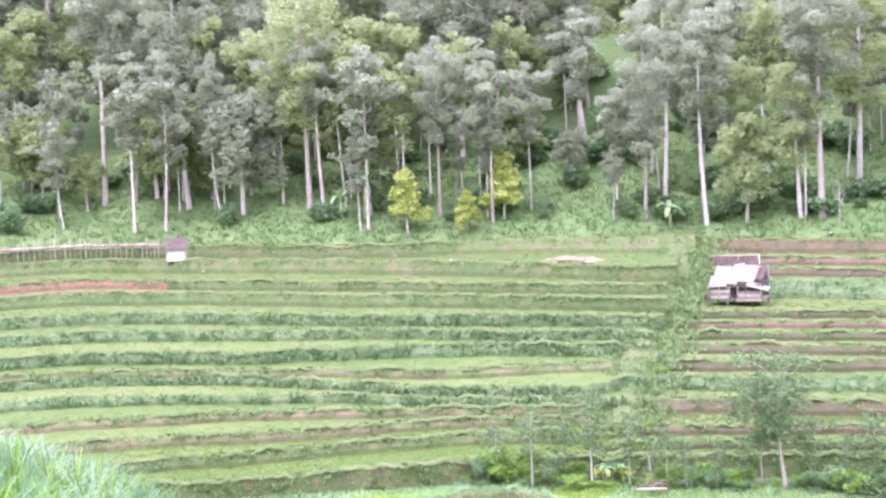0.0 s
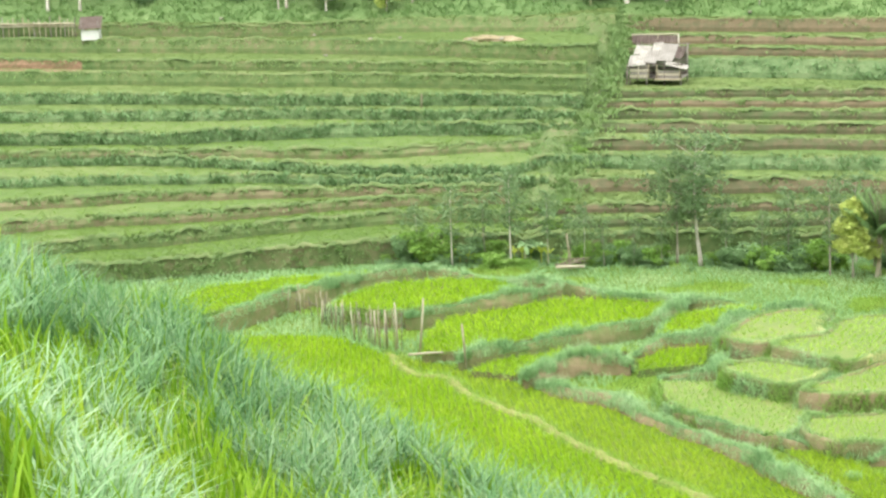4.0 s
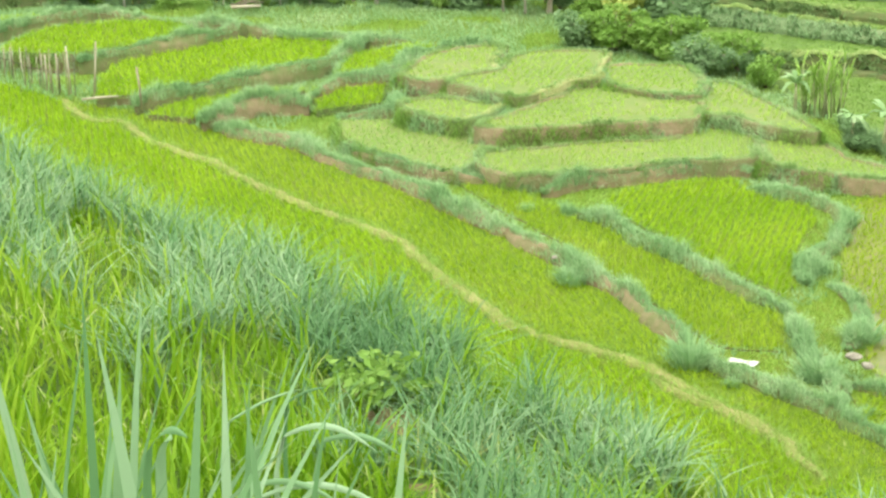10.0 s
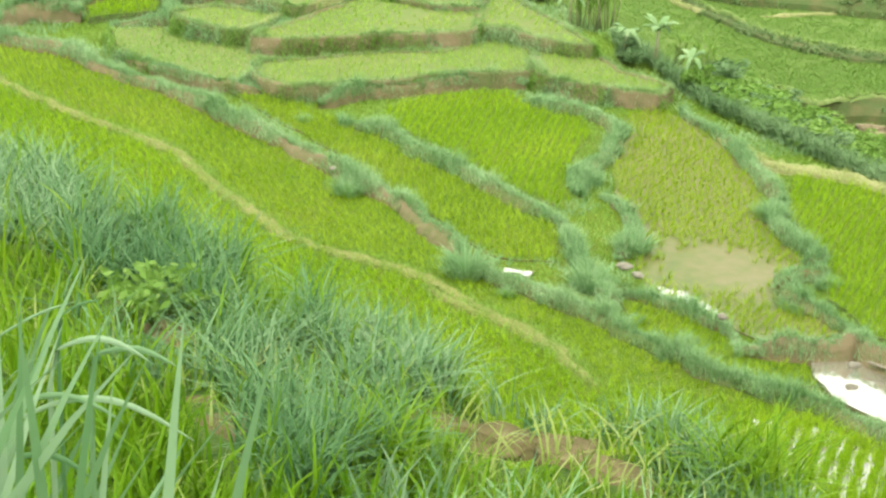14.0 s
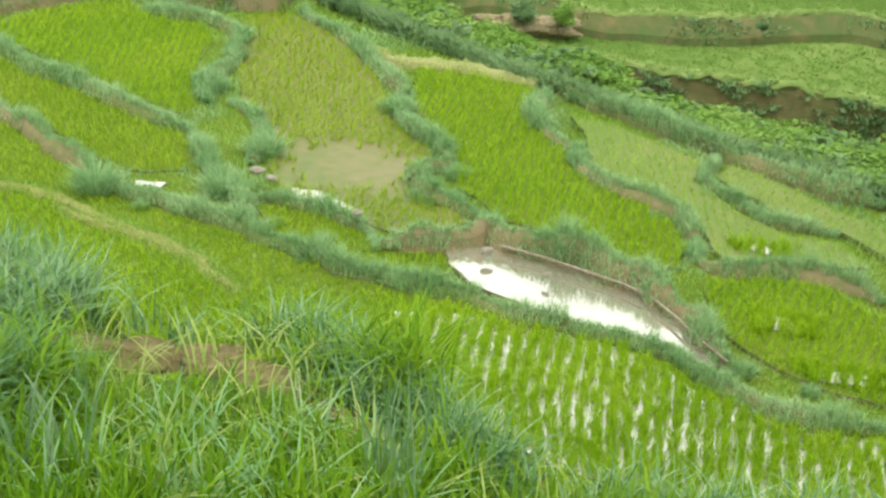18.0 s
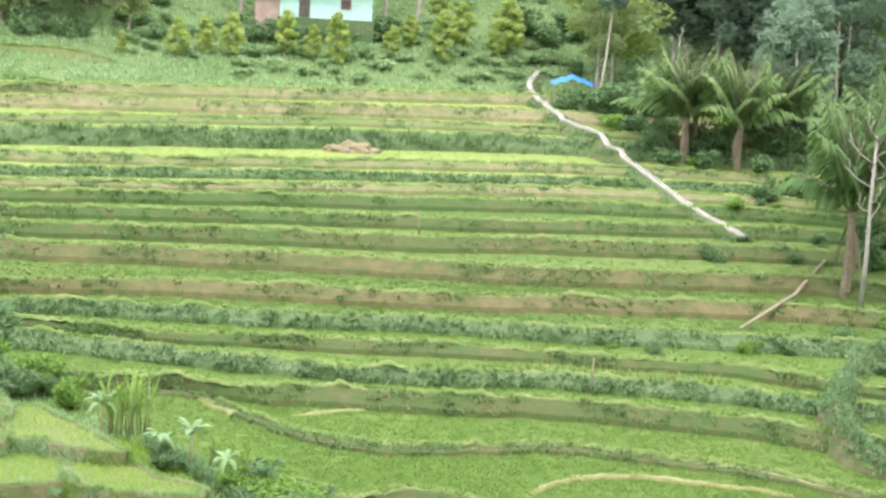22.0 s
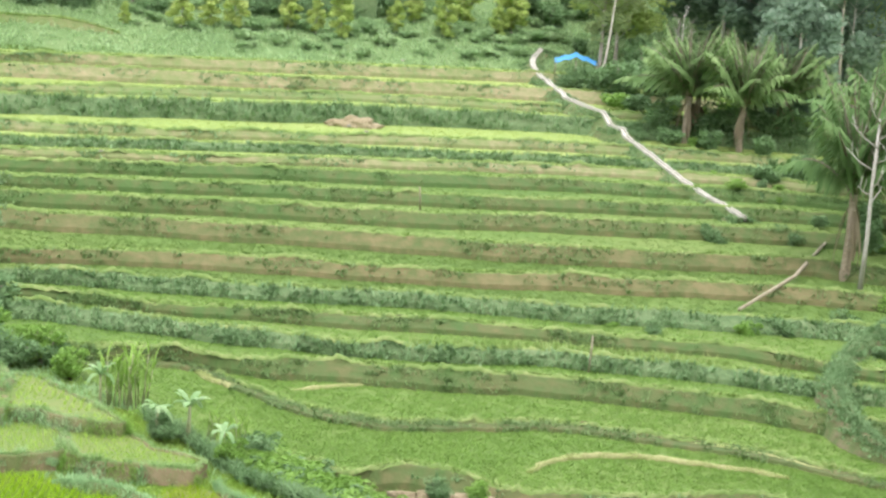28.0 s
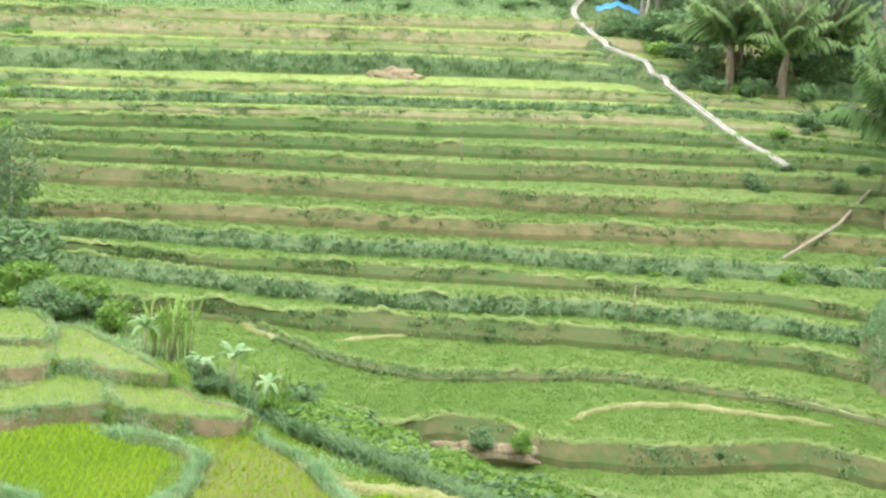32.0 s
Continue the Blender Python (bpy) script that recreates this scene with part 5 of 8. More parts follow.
def arching_blade(az0, r, z0, az1, z1, rise_, stout):
    """One long blade that stands up and then arches over sideways."""
    th = tagged(new("arching_grass"), "single long pale grass blade arching over", "grass", "arching blades")
    th.location = polar(az0, r, ground_z(az0, r))
    o = Vector(th.location)
    rows = []
    for k in range(15):
        q = k / 14
        if q < 0.3:
            p, w = Vector(polar(az0 - 0.3 * (1 - q / 0.3), r, o.z - 0.05 + (z0 - o.z + 0.05) * q / 0.3)), stout * 0.5
        else:
            u = (q - 0.3) / 0.7
            p = Vector(polar(az0 + (az1 - az0) * u, r - 0.05 * u, z0 + (z1 - z0) * u + rise_ * math.sin(math.pi * u) * 1.4))
            w = stout * 0.5 * (1 - u ** 2.5 * 0.95)
        rows.append([p - o + Vector((0, 0, -w * 0.7)) + Vector((-w * 0.6, 0, 0)), p - o + Vector((0, -0.004, 0.002)), p - o + Vector((w * 0.6, 0, w * 0.7))])
    mesh_part("leaf", grid_mesh("leaf", rows), G_BLADE, th, "", True)


big_grass(-0.1, 2.30, 19, 1.25, 0.14, 1, 0.025, 0.9)
big_grass(-1.9, 2.40, 17, 1.20, 0.14, 2, 0.024, 0.9)
big_grass(2.0, 2.40, 17, 1.24, 0.11, 3, 0.024, 0.9)
big_grass(-1.0, 2.00, 19, 1.17, 0.16, 4, 0.025, 0.9)
big_grass(1.6, 2.10, 15, 1.17, 0.14, 5, 0.025, 0.9)
big_grass(7.0, 2.00, 1, 1.30, 0.00, 6, 0.027, 0.9)
big_grass(4.5, 2.30, 1, 1.30, 0.00, 7, 0.024, 0.9)
big_grass(-0.0, 2.20, 1, 1.27, 0.00, 8, 0.024, 0.9)
big_grass(-5.3, 2.20, 1, 1.35, 0.00, 9, 0.024, 0.9)
big_grass(-2.8, 3.00, 9, 1.24, 0.12, 10, 0.012, 0.9)
big_grass(4.7, 2.10, 1, 1.30, 0.00, 11, 0.024, 0.9)
big_grass(1.0, 1.90, 13, 1.16, 0.14, 12, 0.022, 0.9)
big_grass(-2.7, 1.90, 11, 1.14, 0.09, 13, 0.022, 0.9)
big_grass(19.4, 6.20, 16, 0.63, 0.09, 14, 0.016, 0.9)
big_grass(32.3, 6.30, 22, 0.69, 0.06, 15, 0.014, 0.9)
big_grass(18.7, 6.60, 16, 0.40, 0.07, 16, 0.014, 0.9)
arching_blade(6.72, 2.50, -1.26, 10.29, -1.26, 0.024, 0.016)
arching_blade(4.65, 2.50, -1.39, 11.73, -1.40, 0.048, 0.018)
arching_blade(5.42, 2.50, -1.34, 9.21, -1.36, 0.020, 0.016)
arching_blade(4.46, 2.50, -1.46, 8.29, -1.47, 0.032, 0.018)
arching_blade(4.84, 2.50, -1.23, 7.78, -1.15, 0.006, 0.014)
arching_blade(8.11, 2.50, -1.27, 11.24, -1.27, 0.017, 0.016)
arching_blade(4.83, 2.50, -1.32, 6.32, -1.24, 0.005, 0.016)
arching_blade(2.10, 2.50, -1.27, 3.66, -1.22, 0.020, 0.024)
arching_blade(-4.03, 2.50, -1.22, -2.84, -1.20, 0.028, 0.024)
arching_blade(2.60, 2.50, -1.28, 3.08, -1.22, 0.012, 0.030)
arching_blade(7.07, 2.50, -1.20, 8.61, -1.15, 0.005, 0.012)


def weed(az, r, h, n, seed):
    """A leafy broad-leaved weed: stems with pairs of leaves."""
    th = tagged(new("leafy_weed"), "small leafy green weed on bare soil", "plant")
    th.location = polar(az, r, ground_z(az, r))
    rg = random.Random(seed)
    for i in range(n):
        a = rg.uniform(0, 6.28)
        tip = Vector((math.cos(a) * h * 0.6, math.sin(a) * h * 0.6, h * rg.uniform(0.6, 1)))
        tube_part("stem", [Vector((0, 0, 0)), tip * 0.5 + Vector((0, 0, 0.05)), tip], (0.006, 0.005, 0.003), G_GREEN, th, 5)
        c = [tip * t + Vector((rg.gauss(0, 0.03), rg.gauss(0, 0.03), 0.03)) for t in (0.3, 0.4, 0.5, 0.6, 0.7, 0.75, 0.8, 0.85, 0.9, 0.95, 1.0, 1.0, 1.0, 1.0)]
        v, f = leaves([tuple(q) for q in c], 0.034, 0.5)
        mesh_part("leaves", tri_mesh("leaves", v, f), G_GREEN, th)


def tube(bm, path, radii, sides=7):
    """A tapered tube along a path."""
    prev = None
    for i, p in enumerate(path):
        d = (path[min(i + 1, len(path) - 1)] - path[max(i - 1, 0)]).normalized()
        x = d.orthogonal().normalized()
        y = d.cross(x)
        ringv = [bm.verts.new(p + (x * math.cos(k * 2 * math.pi / sides) + y * math.sin(k * 2 * math.pi / sides)) * radii[i]) for k in range(sides)]
        if prev:
            best = min(range(sides), key=lambda o: sum((prev[k].co - ringv[(k + o) % sides].co).length for k in range(sides)))
            ringv = ringv[best:] + ringv[:best]
            for k in range(sides):
                bm.faces.new((prev[k], prev[(k + 1) % sides], ringv[(k + 1) % sides], ringv[k]))
        else:
            bm.faces.new(ringv[::-1])
        prev = ringv
    bm.faces.new(prev)


def tube_part(name, path, radii, material, parent, sides=7, label=""):
    bm = bmesh.new()
    tube(bm, path, radii, sides)
    return part(name, bm, material, parent, label, True)


weed(10.4, 8.70, 0.34, 9, 3)
weed(11.3, 8.85, 0.28, 8, 4)
weed(9.7, 8.80, 0.24, 7, 5)


# orchard slope green, lifted to hold the sunlight and haze lying on it
G_ORCHARD = leaf("sunlit_orchard_blades", ((0.26, 0.4, 0.18), (0.36, 0.51, 0.25), (0.48, 0.61, 0.34)), thin=0.4)
G_SLOPE = leaf("slope_grass_blades", ((0.13, 0.235, 0.078), (0.175, 0.29, 0.1), (0.24, 0.35, 0.14)), thin=0.4)

# ---- plan of the plants and things: x, y, ground, height ----
# x, y, ground, height of each
TALL = [
    (-41.0, 169.1, -5.4, 23.2),
    (-38.8, 169.4, -5.5, 21.0),
    (-35.6, 167.9, -6.1, 27.3),
    (-29.9, 158.6, -8.6, 24.1),
    (-27.1, 158.1, -8.5, 19.4),
    (-21.8, 154.3, -9.0, 23.8),
    (-18.7, 150.6, -9.7, 14.5),
    (-10.9, 148.0, -9.2, 19.8),
    (-9.6, 146.3, -9.5, 15.4),
    (-3.8, 156.0, -6.5, 20.8),
    (-0.1, 143.2, -10.0, 15.0),
    (3.9, 173.4, -1.5, 23.1),
    (7.3, 161.8, -4.6, 17.0),
    (13.3, 137.8, -10.5, 5.7),
    (16.0, 139.5, -10.6, 17.0),
    (18.4, 145.8, -9.2, 18.7),
    (21.0, 140.6, -11.5, 19.0),
    (27.9, 137.8, -10.9, 13.4),
    (29.4, 137.1, -10.9, 21.4),
    (-16.3, 161.4, -6.2, 16.5),
]
TALL += [
    (13.1, 158.9, -4.8, 19.2),
    (-6.0, 164.3, -4.1, 21.9),
    (33.6, 142.7, -8.9, 19.6),
    (-25.1, 158.0, -8.2, 16.8),
    (71.5, 131.9, -7.7, 18.1),
    (83.8, 129.2, -7.6, 17.1),
    (87.5, 129.6, -7.3, 17.9),
    (91.5, 109.4, -12.0, 15.0),
    (94.5, 89.9, -13.3, 13.7),
    (106.1, 96.8, -12.1, 15.1),
    (103.4, 113.9, -9.8, 16.1),
    (110.5, 114.6, -8.3, 18.2),
]
ROUND = (
    (-31.3, 157.7, -8.9, 5.1),
    (-16.7, 149.9, -9.6, 10.1),
    (23.9, 139.4, -11.2, 8.6),
    (-24.3, 159.4, -7.7, 9.2),
    (-6.7, 151.9, -7.6, 8.2),
    (10.8, 147.6, -8.2, 4.7),
    (60.5, 130.2, -8.7, 5.5),
)
FRESH = (
    (95.6, 112.4, -11.2, 10.0),
    (112.7, 99.0, -11.6, 9.0),
)
YELLOW = (
    (-2.7, 140.2, -10.8, 5.1),
    (2.0, 139.6, -11.0, 3.5),
    (5.0, 141.9, -10.2, 5.6),
    (57.6, 125.2, -10.3, 1.8),
    (62.0, 124.4, -10.3, 3.0),
    (64.8, 125.0, -10.0, 2.9),
    (66.5, 124.1, -10.2, 3.5),
    (70.9, 123.5, -10.1, 3.7),
    (72.9, 122.5, -10.2, 2.9),
    (74.6, 121.5, -10.4, 4.1),
    (79.1, 129.1, -7.9, 1.9),
    (80.0, 121.9, -10.0, 2.8),
    (83.0, 123.7, -9.3, 2.8),
    (83.8, 120.3, -10.3, 4.2),
    (87.2, 122.5, -9.4, 3.9),
    (88.1, 126.8, -8.0, 4.0),
    (91.1, 120.9, -9.5, 4.9),
    (89.2, 120.3, -9.8, 2.6),
)
ORCHARD = (
    (22.1, 79.2, -19.1, 3.5),
    (25.4, 73.9, -19.1, 3.8),
)
VALLEY_TREES = (
    (15.8, 83.4, -19.1, 6.5),
    (14.8, 84.1, -19.1, 5.3),
    (27.3, 75.1, -19.1, 6.5),
)
SAPLINGS = (
    (5.6, 86.6, -19.1, 3.2),
    (8.6, 85.2, -19.1, 3.6),
    (10.3, 84.6, -19.1, 3.0),
    (17.0, 83.2, -19.1, 3.3),
    (18.6, 82.4, -19.1, 2.6),
    (19.8, 82.2, -19.1, 3.8),
    (2.2, 87.6, -19.1, 2.8),
    (6.8, 85.8, -19.1, 4.8),
    (3.9, 86.2, -19.1, 3.9),
    (9.5, 83.5, -19.1, 2.7),
    (21.3, 80.2, -19.1, 4.6),
    (23.1, 82.3, -19.1, 4.4),
    (12.6, 83.7, -19.1, 2.2),
    (13.9, 83.4, -19.1, 2.5),
    (11.2, 84.0, -19.1, 2.3),
)
SHRUBS = [
    (1.7, 87.8, -19.2, 2.1),
    (2.8, 87.5, -19.2, 2.6),
    (4.8, 86.7, -19.2, 2.0),
    (5.9, 86.9, -19.2, 1.7),
    (8.1, 86.4, -19.2, 1.7),
    (10.5, 85.0, -19.2, 1.7),
    (12.4, 84.2, -19.2, 1.5),
    (13.7, 83.9, -19.2, 1.7),
    (17.1, 82.8, -19.2, 1.7),
    (18.4, 82.3, -19.2, 1.6),
    (19.9, 81.9, -19.2, 2.1),
    (20.9, 81.5, -19.2, 2.3),
    (24.0, 79.9, -19.2, 1.9),
    (24.9, 77.3, -19.2, 2.4),
    (22.8, 72.6, -19.2, 2.2),
    (24.0, 71.7, -19.2, 2.5),
    (25.5, 70.8, -19.2, 2.0),
    (26.2, 66.7, -19.2, 2.1),
    (27.9, 67.1, -19.2, 2.1),
    (28.0, 64.4, -19.2, 1.6),
]
SHRUBS += [
    (27.8, 55.8, -19.2, 1.2),
    (27.5, 72.9, -19.3, 4.8),
    (26.9, 68.0, -19.3, 2.2),
    (28.1, 66.6, -19.3, 2.1),
    (26.0, 70.2, -19.3, 2.9),
    (30.4, 52.7, -19.3, 1.4),
    (29.0, 52.6, -19.3, 1.4),
    (36.0, 49.9, -20.6, 1.2),
    (37.2, 49.1, -20.6, 1.2),
    (43.6, 45.5, -20.6, 0.6),
    (30.7, 50.7, -20.6, 1.4),
    (31.6, 49.1, -20.6, 1.4),
]
HILL_SHRUBS = [
    (69.9, 127.3, -9.0, 2.1),
    (71.5, 126.9, -9.1, 1.8),
    (73.2, 126.8, -8.9, 1.9),
    (75.1, 126.4, -9.0, 1.7),
    (78.9, 126.4, -8.8, 2.0),
    (81.2, 126.4, -8.6, 2.4),
    (84.1, 126.6, -8.4, 1.9),
    (55.2, 129.1, -9.3, 2.2),
    (52.0, 130.2, -9.0, 2.7),
    (61.3, 128.1, -9.3, 1.8),
    (95.5, 124.9, -8.0, 3.0),
    (96.4, 121.9, -8.7, 2.5),
    (64.5, 60.7, -19.2, 1.6),
    (62.5, 61.4, -19.2, 1.3),
    (57.7, 63.2, -19.2, 1.3),
    (56.5, 64.8, -19.2, 0.8),
    (65.8, 55.6, -19.1, 1.2),
    (63.4, 52.6, -19.6, 1.3),
    (62.0, 50.2, -20.0, 1.2),
    (66.5, 53.0, -19.4, 1.5),
    (60.4, 48.0, -20.4, 1.1),
    (64.6, 50.4, -19.9, 1.4),
    (67.7, 59.9, -18.7, 1.5),
    (72.4, 60.9, -18.7, 1.8),
]
HILL_SHRUBS += [
    (94.9, 107.8, -12.0, 3.7),
    (85.1, 95.1, -13.8, 2.4),
    (86.2, 82.0, -15.1, 1.9),
    (83.5, 81.9, -15.4, 1.5),
    (71.6, 73.8, -17.4, 1.3),
    (82.9, 94.9, -14.6, 1.6),
    (87.3, 107.7, -12.5, 2.2),
    (88.7, 103.9, -12.5, 3.0),
    (91.9, 101.6, -12.6, 3.1),
    (75.9, 72.6, -17.4, 1.4),
    (88.3, 92.7, -13.6, 2.5),
    (91.7, 89.3, -13.5, 2.5),
    (16.0, 124.0, -13.9, 2.0),
    (14.0, 115.3, -15.1, 1.5),
    (18.3, 114.3, -14.8, 1.5),
    (17.8, 123.3, -13.9, 2.0),
]
BANANAS = (
    (-6.1, 143.5, -9.9, 5.7),
    (-8.1, 144.2, -9.9, 3.4),
    (17.9, 139.0, -11.3, 3.1),
    (5.2, 171.1, -2.1, 4.3),
    (12.3, 164.5, -3.4, 3.7),
    (14.4, 160.0, -4.4, 3.1),
    (7.5, 85.6, -19.2, 1.3),
    (8.3, 85.7, -19.2, 1.1),
    (4.6, 86.2, -19.2, 1.0),
    (27.6, 60.6, -19.3, 2.1),
    (27.8, 56.1, -19.3, 1.9),
    (28.7, 55.4, -19.3, 2.3),
    (28.9, 53.0, -19.3, 1.7),
)
PALMS = (
    (23.3, 79.3, -19.1, 4.9),
    (86.0, 92.9, -14.6, 8.5),
    (87.5, 93.2, -14.4, 7.8),
    (87.3, 88.6, -14.6, 8.5),
    (73.9, 65.9, -18.1, 13.8),
    (91.7, 89.3, -13.5, 6.9),
    (86.7, 73.7, -16.0, 12.0),
    (81.7, 68.2, -16.9, 12.3),
)
TUSSOCKS = [
    (15.7, 40.1, -19.1, 1.3),
    (14.4, 46.4, -19.1, 0.9),
    (18.6, 38.5, -19.1, 1.1),
    (20.7, 40.3, -19.1, 1.0),
    (25.7, 41.5, -19.1, 1.3),
    (14.8, 52.7, -19.1, 0.8),
    (23.3, 47.4, -19.1, 1.1),
    (21.2, 45.0, -19.1, 0.9),
    (15.5, 44.7, -19.1, 0.7),
    (12.0, 55.0, -19.1, 0.7),
    (10.3, 57.9, -19.1, 0.6),
    (17.5, 37.4, -19.1, 0.6),
    (16.3, 38.6, -19.1, 0.6),
    (18.7, 34.1, -19.1, 0.7),
    (23.0, 35.9, -19.1, 0.9),
    (13.4, 51.7, -19.1, 0.6),
    (25.6, 41.3, -19.1, 1.3),
    (24.7, 36.8, -19.1, 0.9),
    (23.1, 35.5, -19.1, 0.7),
    (28.8, 38.5, -19.1, 1.1),
]
TUSSOCKS += [
    (28.3, 36.0, -19.1, 0.9),
    (23.5, 33.0, -19.1, 0.7),
    (30.2, 32.7, -19.1, 0.8),
    (27.6, 30.1, -19.1, 0.9),
    (28.0, 32.1, -19.1, 0.7),
    (29.5, 30.7, -19.1, 0.6),
    (24.5, 49.2, -19.1, 0.9),
    (21.7, 45.4, -19.1, 1.0),
    (18.9, 36.2, -19.1, 0.6),
    (19.6, 34.8, -19.1, 0.7),
    (20.4, 32.3, -19.1, 0.6),
    (24.3, 29.6, -19.1, 0.7),
    (25.0, 27.7, -19.1, 0.8),
    (24.7, 24.9, -19.1, 0.8),
    (25.4, 23.5, -19.1, 0.7),
    (23.2, 27.0, -19.1, 0.6),
    (6.1, 65.9, -19.0, 0.9),
    (7.9, 66.0, -19.0, 0.8),
    (9.6, 66.0, -19.0, 0.8),
    (12.4, 63.2, -19.0, 1.0),
]
TUSSOCKS += [
    (-3.4, 78.9, -19.0, 0.8),
    (1.8, 83.6, -19.0, 0.8),
    (8.2, 77.1, -19.0, 0.8),
    (13.1, 74.5, -19.0, 0.8),
    (15.9, 71.0, -19.0, 0.7),
]
SCARS = (
    (9.0, 124.9, -12.2),
    (12.8, 131.8, -12.0),
    (36.5, 50.2, -21.0),
)
SHOOTS = (
    (4.3, 86.3, -19.2, 0.8),
    (4.7, 86.0, -19.2, 0.7),
    (7.0, 86.0, -19.2, 0.8),
    (7.4, 86.2, -19.2, 0.8),
    (7.8, 85.8, -19.2, 0.8),
    (8.3, 85.6, -19.2, 1.0),
    (8.6, 85.4, -19.2, 0.8),
    (2.5, 86.9, -19.2, 0.7),
)
LOW_BUNDS = (
    (-20.70, ((41.1, 51.2), (43.6, 51.9), (46.3, 51.3), (48.1, 49.6), (49.7, 48.1), (50.7, 46.7))),
    (-20.72, ((38.2, 64.4), (40.0, 64.2), (42.2, 64.1))),
    (-20.73, ((35.7, 68.7), (35.6, 66.9), (36.3, 64.6))),
    (-20.71, ((49.7, 51.7), (51.3, 50.1), (52.3, 48.1), (52.9, 46.1))),
)
CANES = (
    (28.3, 60.6, -19.3, 2.6),
    (28.8, 60.3, -19.3, 3.2),
    (29.1, 60.5, -19.3, 2.7),
    (29.5, 55.3, -19.3, 1.5),
    (30.2, 54.3, -19.3, 1.6),
)
GULLY_LINE = (
    (30.7, 54.0),
    (30.2, 51.8),
    (30.2, 49.5),
    (30.7, 47.4),
    (31.3, 44.9),
    (32.1, 42.8),
    (33.0, 41.5),
)
GULLY_TAIL = (
    (33.6, 35.9),
    (34.4, 33.6),
    (35.4, 30.8),
)
DEAD_TREES = (
    (72.3, 63.2, -17.9, 9.4),
    (103.6, 108.5, -10.6, 13.0),
    (94.4, 103.4, -12.6, 6.5),
    (30.2, 134.7, -11.4, 3.5),
    (-17.9, 180.9, -0.6, 9.8),
    (23.9, 71.7, -19.2, 1.1),
)
HUT = (19.7, 118.2, -14.8)
SHED = (-21.0, 139.8, -12.2)
HOUSE = (77.4, 129.4, -7.9)
TARP_AT = (89.5, 110.0, -12.0)
SCAR = (63.8, 101.4, -14.6)
FENCE_LINE = (
    (-38.6, 143.8, -11.8),
    (-33.4, 145.1, -12.2),
    (-28.4, 145.3, -12.4),
    (-22.8, 143.3, -12.5),
)
CHANNEL = (
    (91.2, 116.6, -10.7),
    (88.4, 114.2, -11.6),
    (85.9, 109.5, -12.4),
    (82.3, 100.7, -13.1),
    (82.1, 97.5, -13.35),
    (81.6, 95.8, -14.1),
    (79.1, 88.7, -15.0),
    (77.0, 81.8, -16.1),
    (75.6, 75.7, -16.8),
)
LOG = (
    (63.1, 62.8, -18.7),
    (70.4, 66.2, -18.1),
    (78.7, 71.6, -17.4),
)
STAKES = (
    (0.8, 70.2, -19.1, 1.8),
    (1.7, 69.4, -19.1, 2.1),
    (3.4, 67.0, -19.1, 1.6),
    (0.4, 70.7, -19.1, 1.4),
    (-0.1, 71.0, -19.1, 1.3),
    (9.4, 83.1, -19.1, 1.6),
    (51.8, 60.7, -20.1, 1.6),
    (3.5, 111.9, -14.9, 0.8),
    (56.8, 82.6, -16.7, 1.3),
)
FENCE_POLES = (
    (-3.9, 77.7, -19.0, 0.8),
    (-3.4, 77.0, -19.0, 1.0),
    (-2.9, 76.3, -19.0, 0.9),
    (-2.5, 75.4, -19.0, 1.1),
    (-2.1, 74.5, -19.0, 1.0),
    (-1.7, 73.9, -19.0, 1.2),
    (-1.4, 73.2, -19.0, 1.1),
    (-1.1, 72.6, -19.0, 1.2),
    (-0.8, 72.0, -19.0, 1.1),
    (-0.5, 71.4, -19.0, 1.2),
    (-0.3, 71.0, -19.0, 1.4),
    (0.1, 70.4, -19.0, 1.4),
    (0.6, 69.9, -19.0, 1.4),
)
STONES = [
    (19.3, 38.0, -18.8, 0.4),
    (19.6, 37.8, -19.0, 0.3),
    (20.5, 34.8, -18.9, 0.3),
    (22.5, 31.9, -19.1, 0.3),
    (23.1, 30.2, -19.1, 0.2),
    (13.0, 62.7, -18.9, 0.5),
    (13.9, 46.5, -18.7, 0.2),
    (43.4, 96.7, -15.4, 0.3),
    (-18.5, 138.4, -13.0, 0.8),
    (-25.9, 142.1, -12.2, 0.5),
    (-11.0, 141.6, -11.2, 0.4),
    (-9.8, 137.5, -11.8, 0.4),
    (-13.1, 139.4, -11.8, 0.4),
    (-6.1, 132.5, -12.6, 0.3),
    (-3.6, 133.8, -12.1, 0.3),
    (-1.0, 135.6, -12.1, 0.3),
    (0.6, 128.6, -12.1, 0.4),
    (2.7, 128.6, -12.1, 0.3),
    (7.6, 125.0, -12.1, 0.5),
    (8.6, 124.9, -12.1, 0.4),
]
STONES += [
    (9.7, 124.4, -12.1, 0.4),
    (5.7, 135.1, -11.6, 0.3),
    (18.4, 137.0, -12.7, 0.4),
    (29.2, 133.4, -11.8, 0.4),
    (-2.7, 127.4, -13.0, 0.3),
    (-8.3, 133.7, -12.6, 0.3),
    (77.6, 116.8, -11.7, 0.4),
    (78.3, 113.4, -11.9, 0.3),
    (56.6, 58.2, -20.0, 0.3),
    (49.6, 85.9, -17.1, 0.3),
    (63.3, 101.2, -14.6, 0.4),
    (62.9, 98.4, -14.6, 0.3),
]


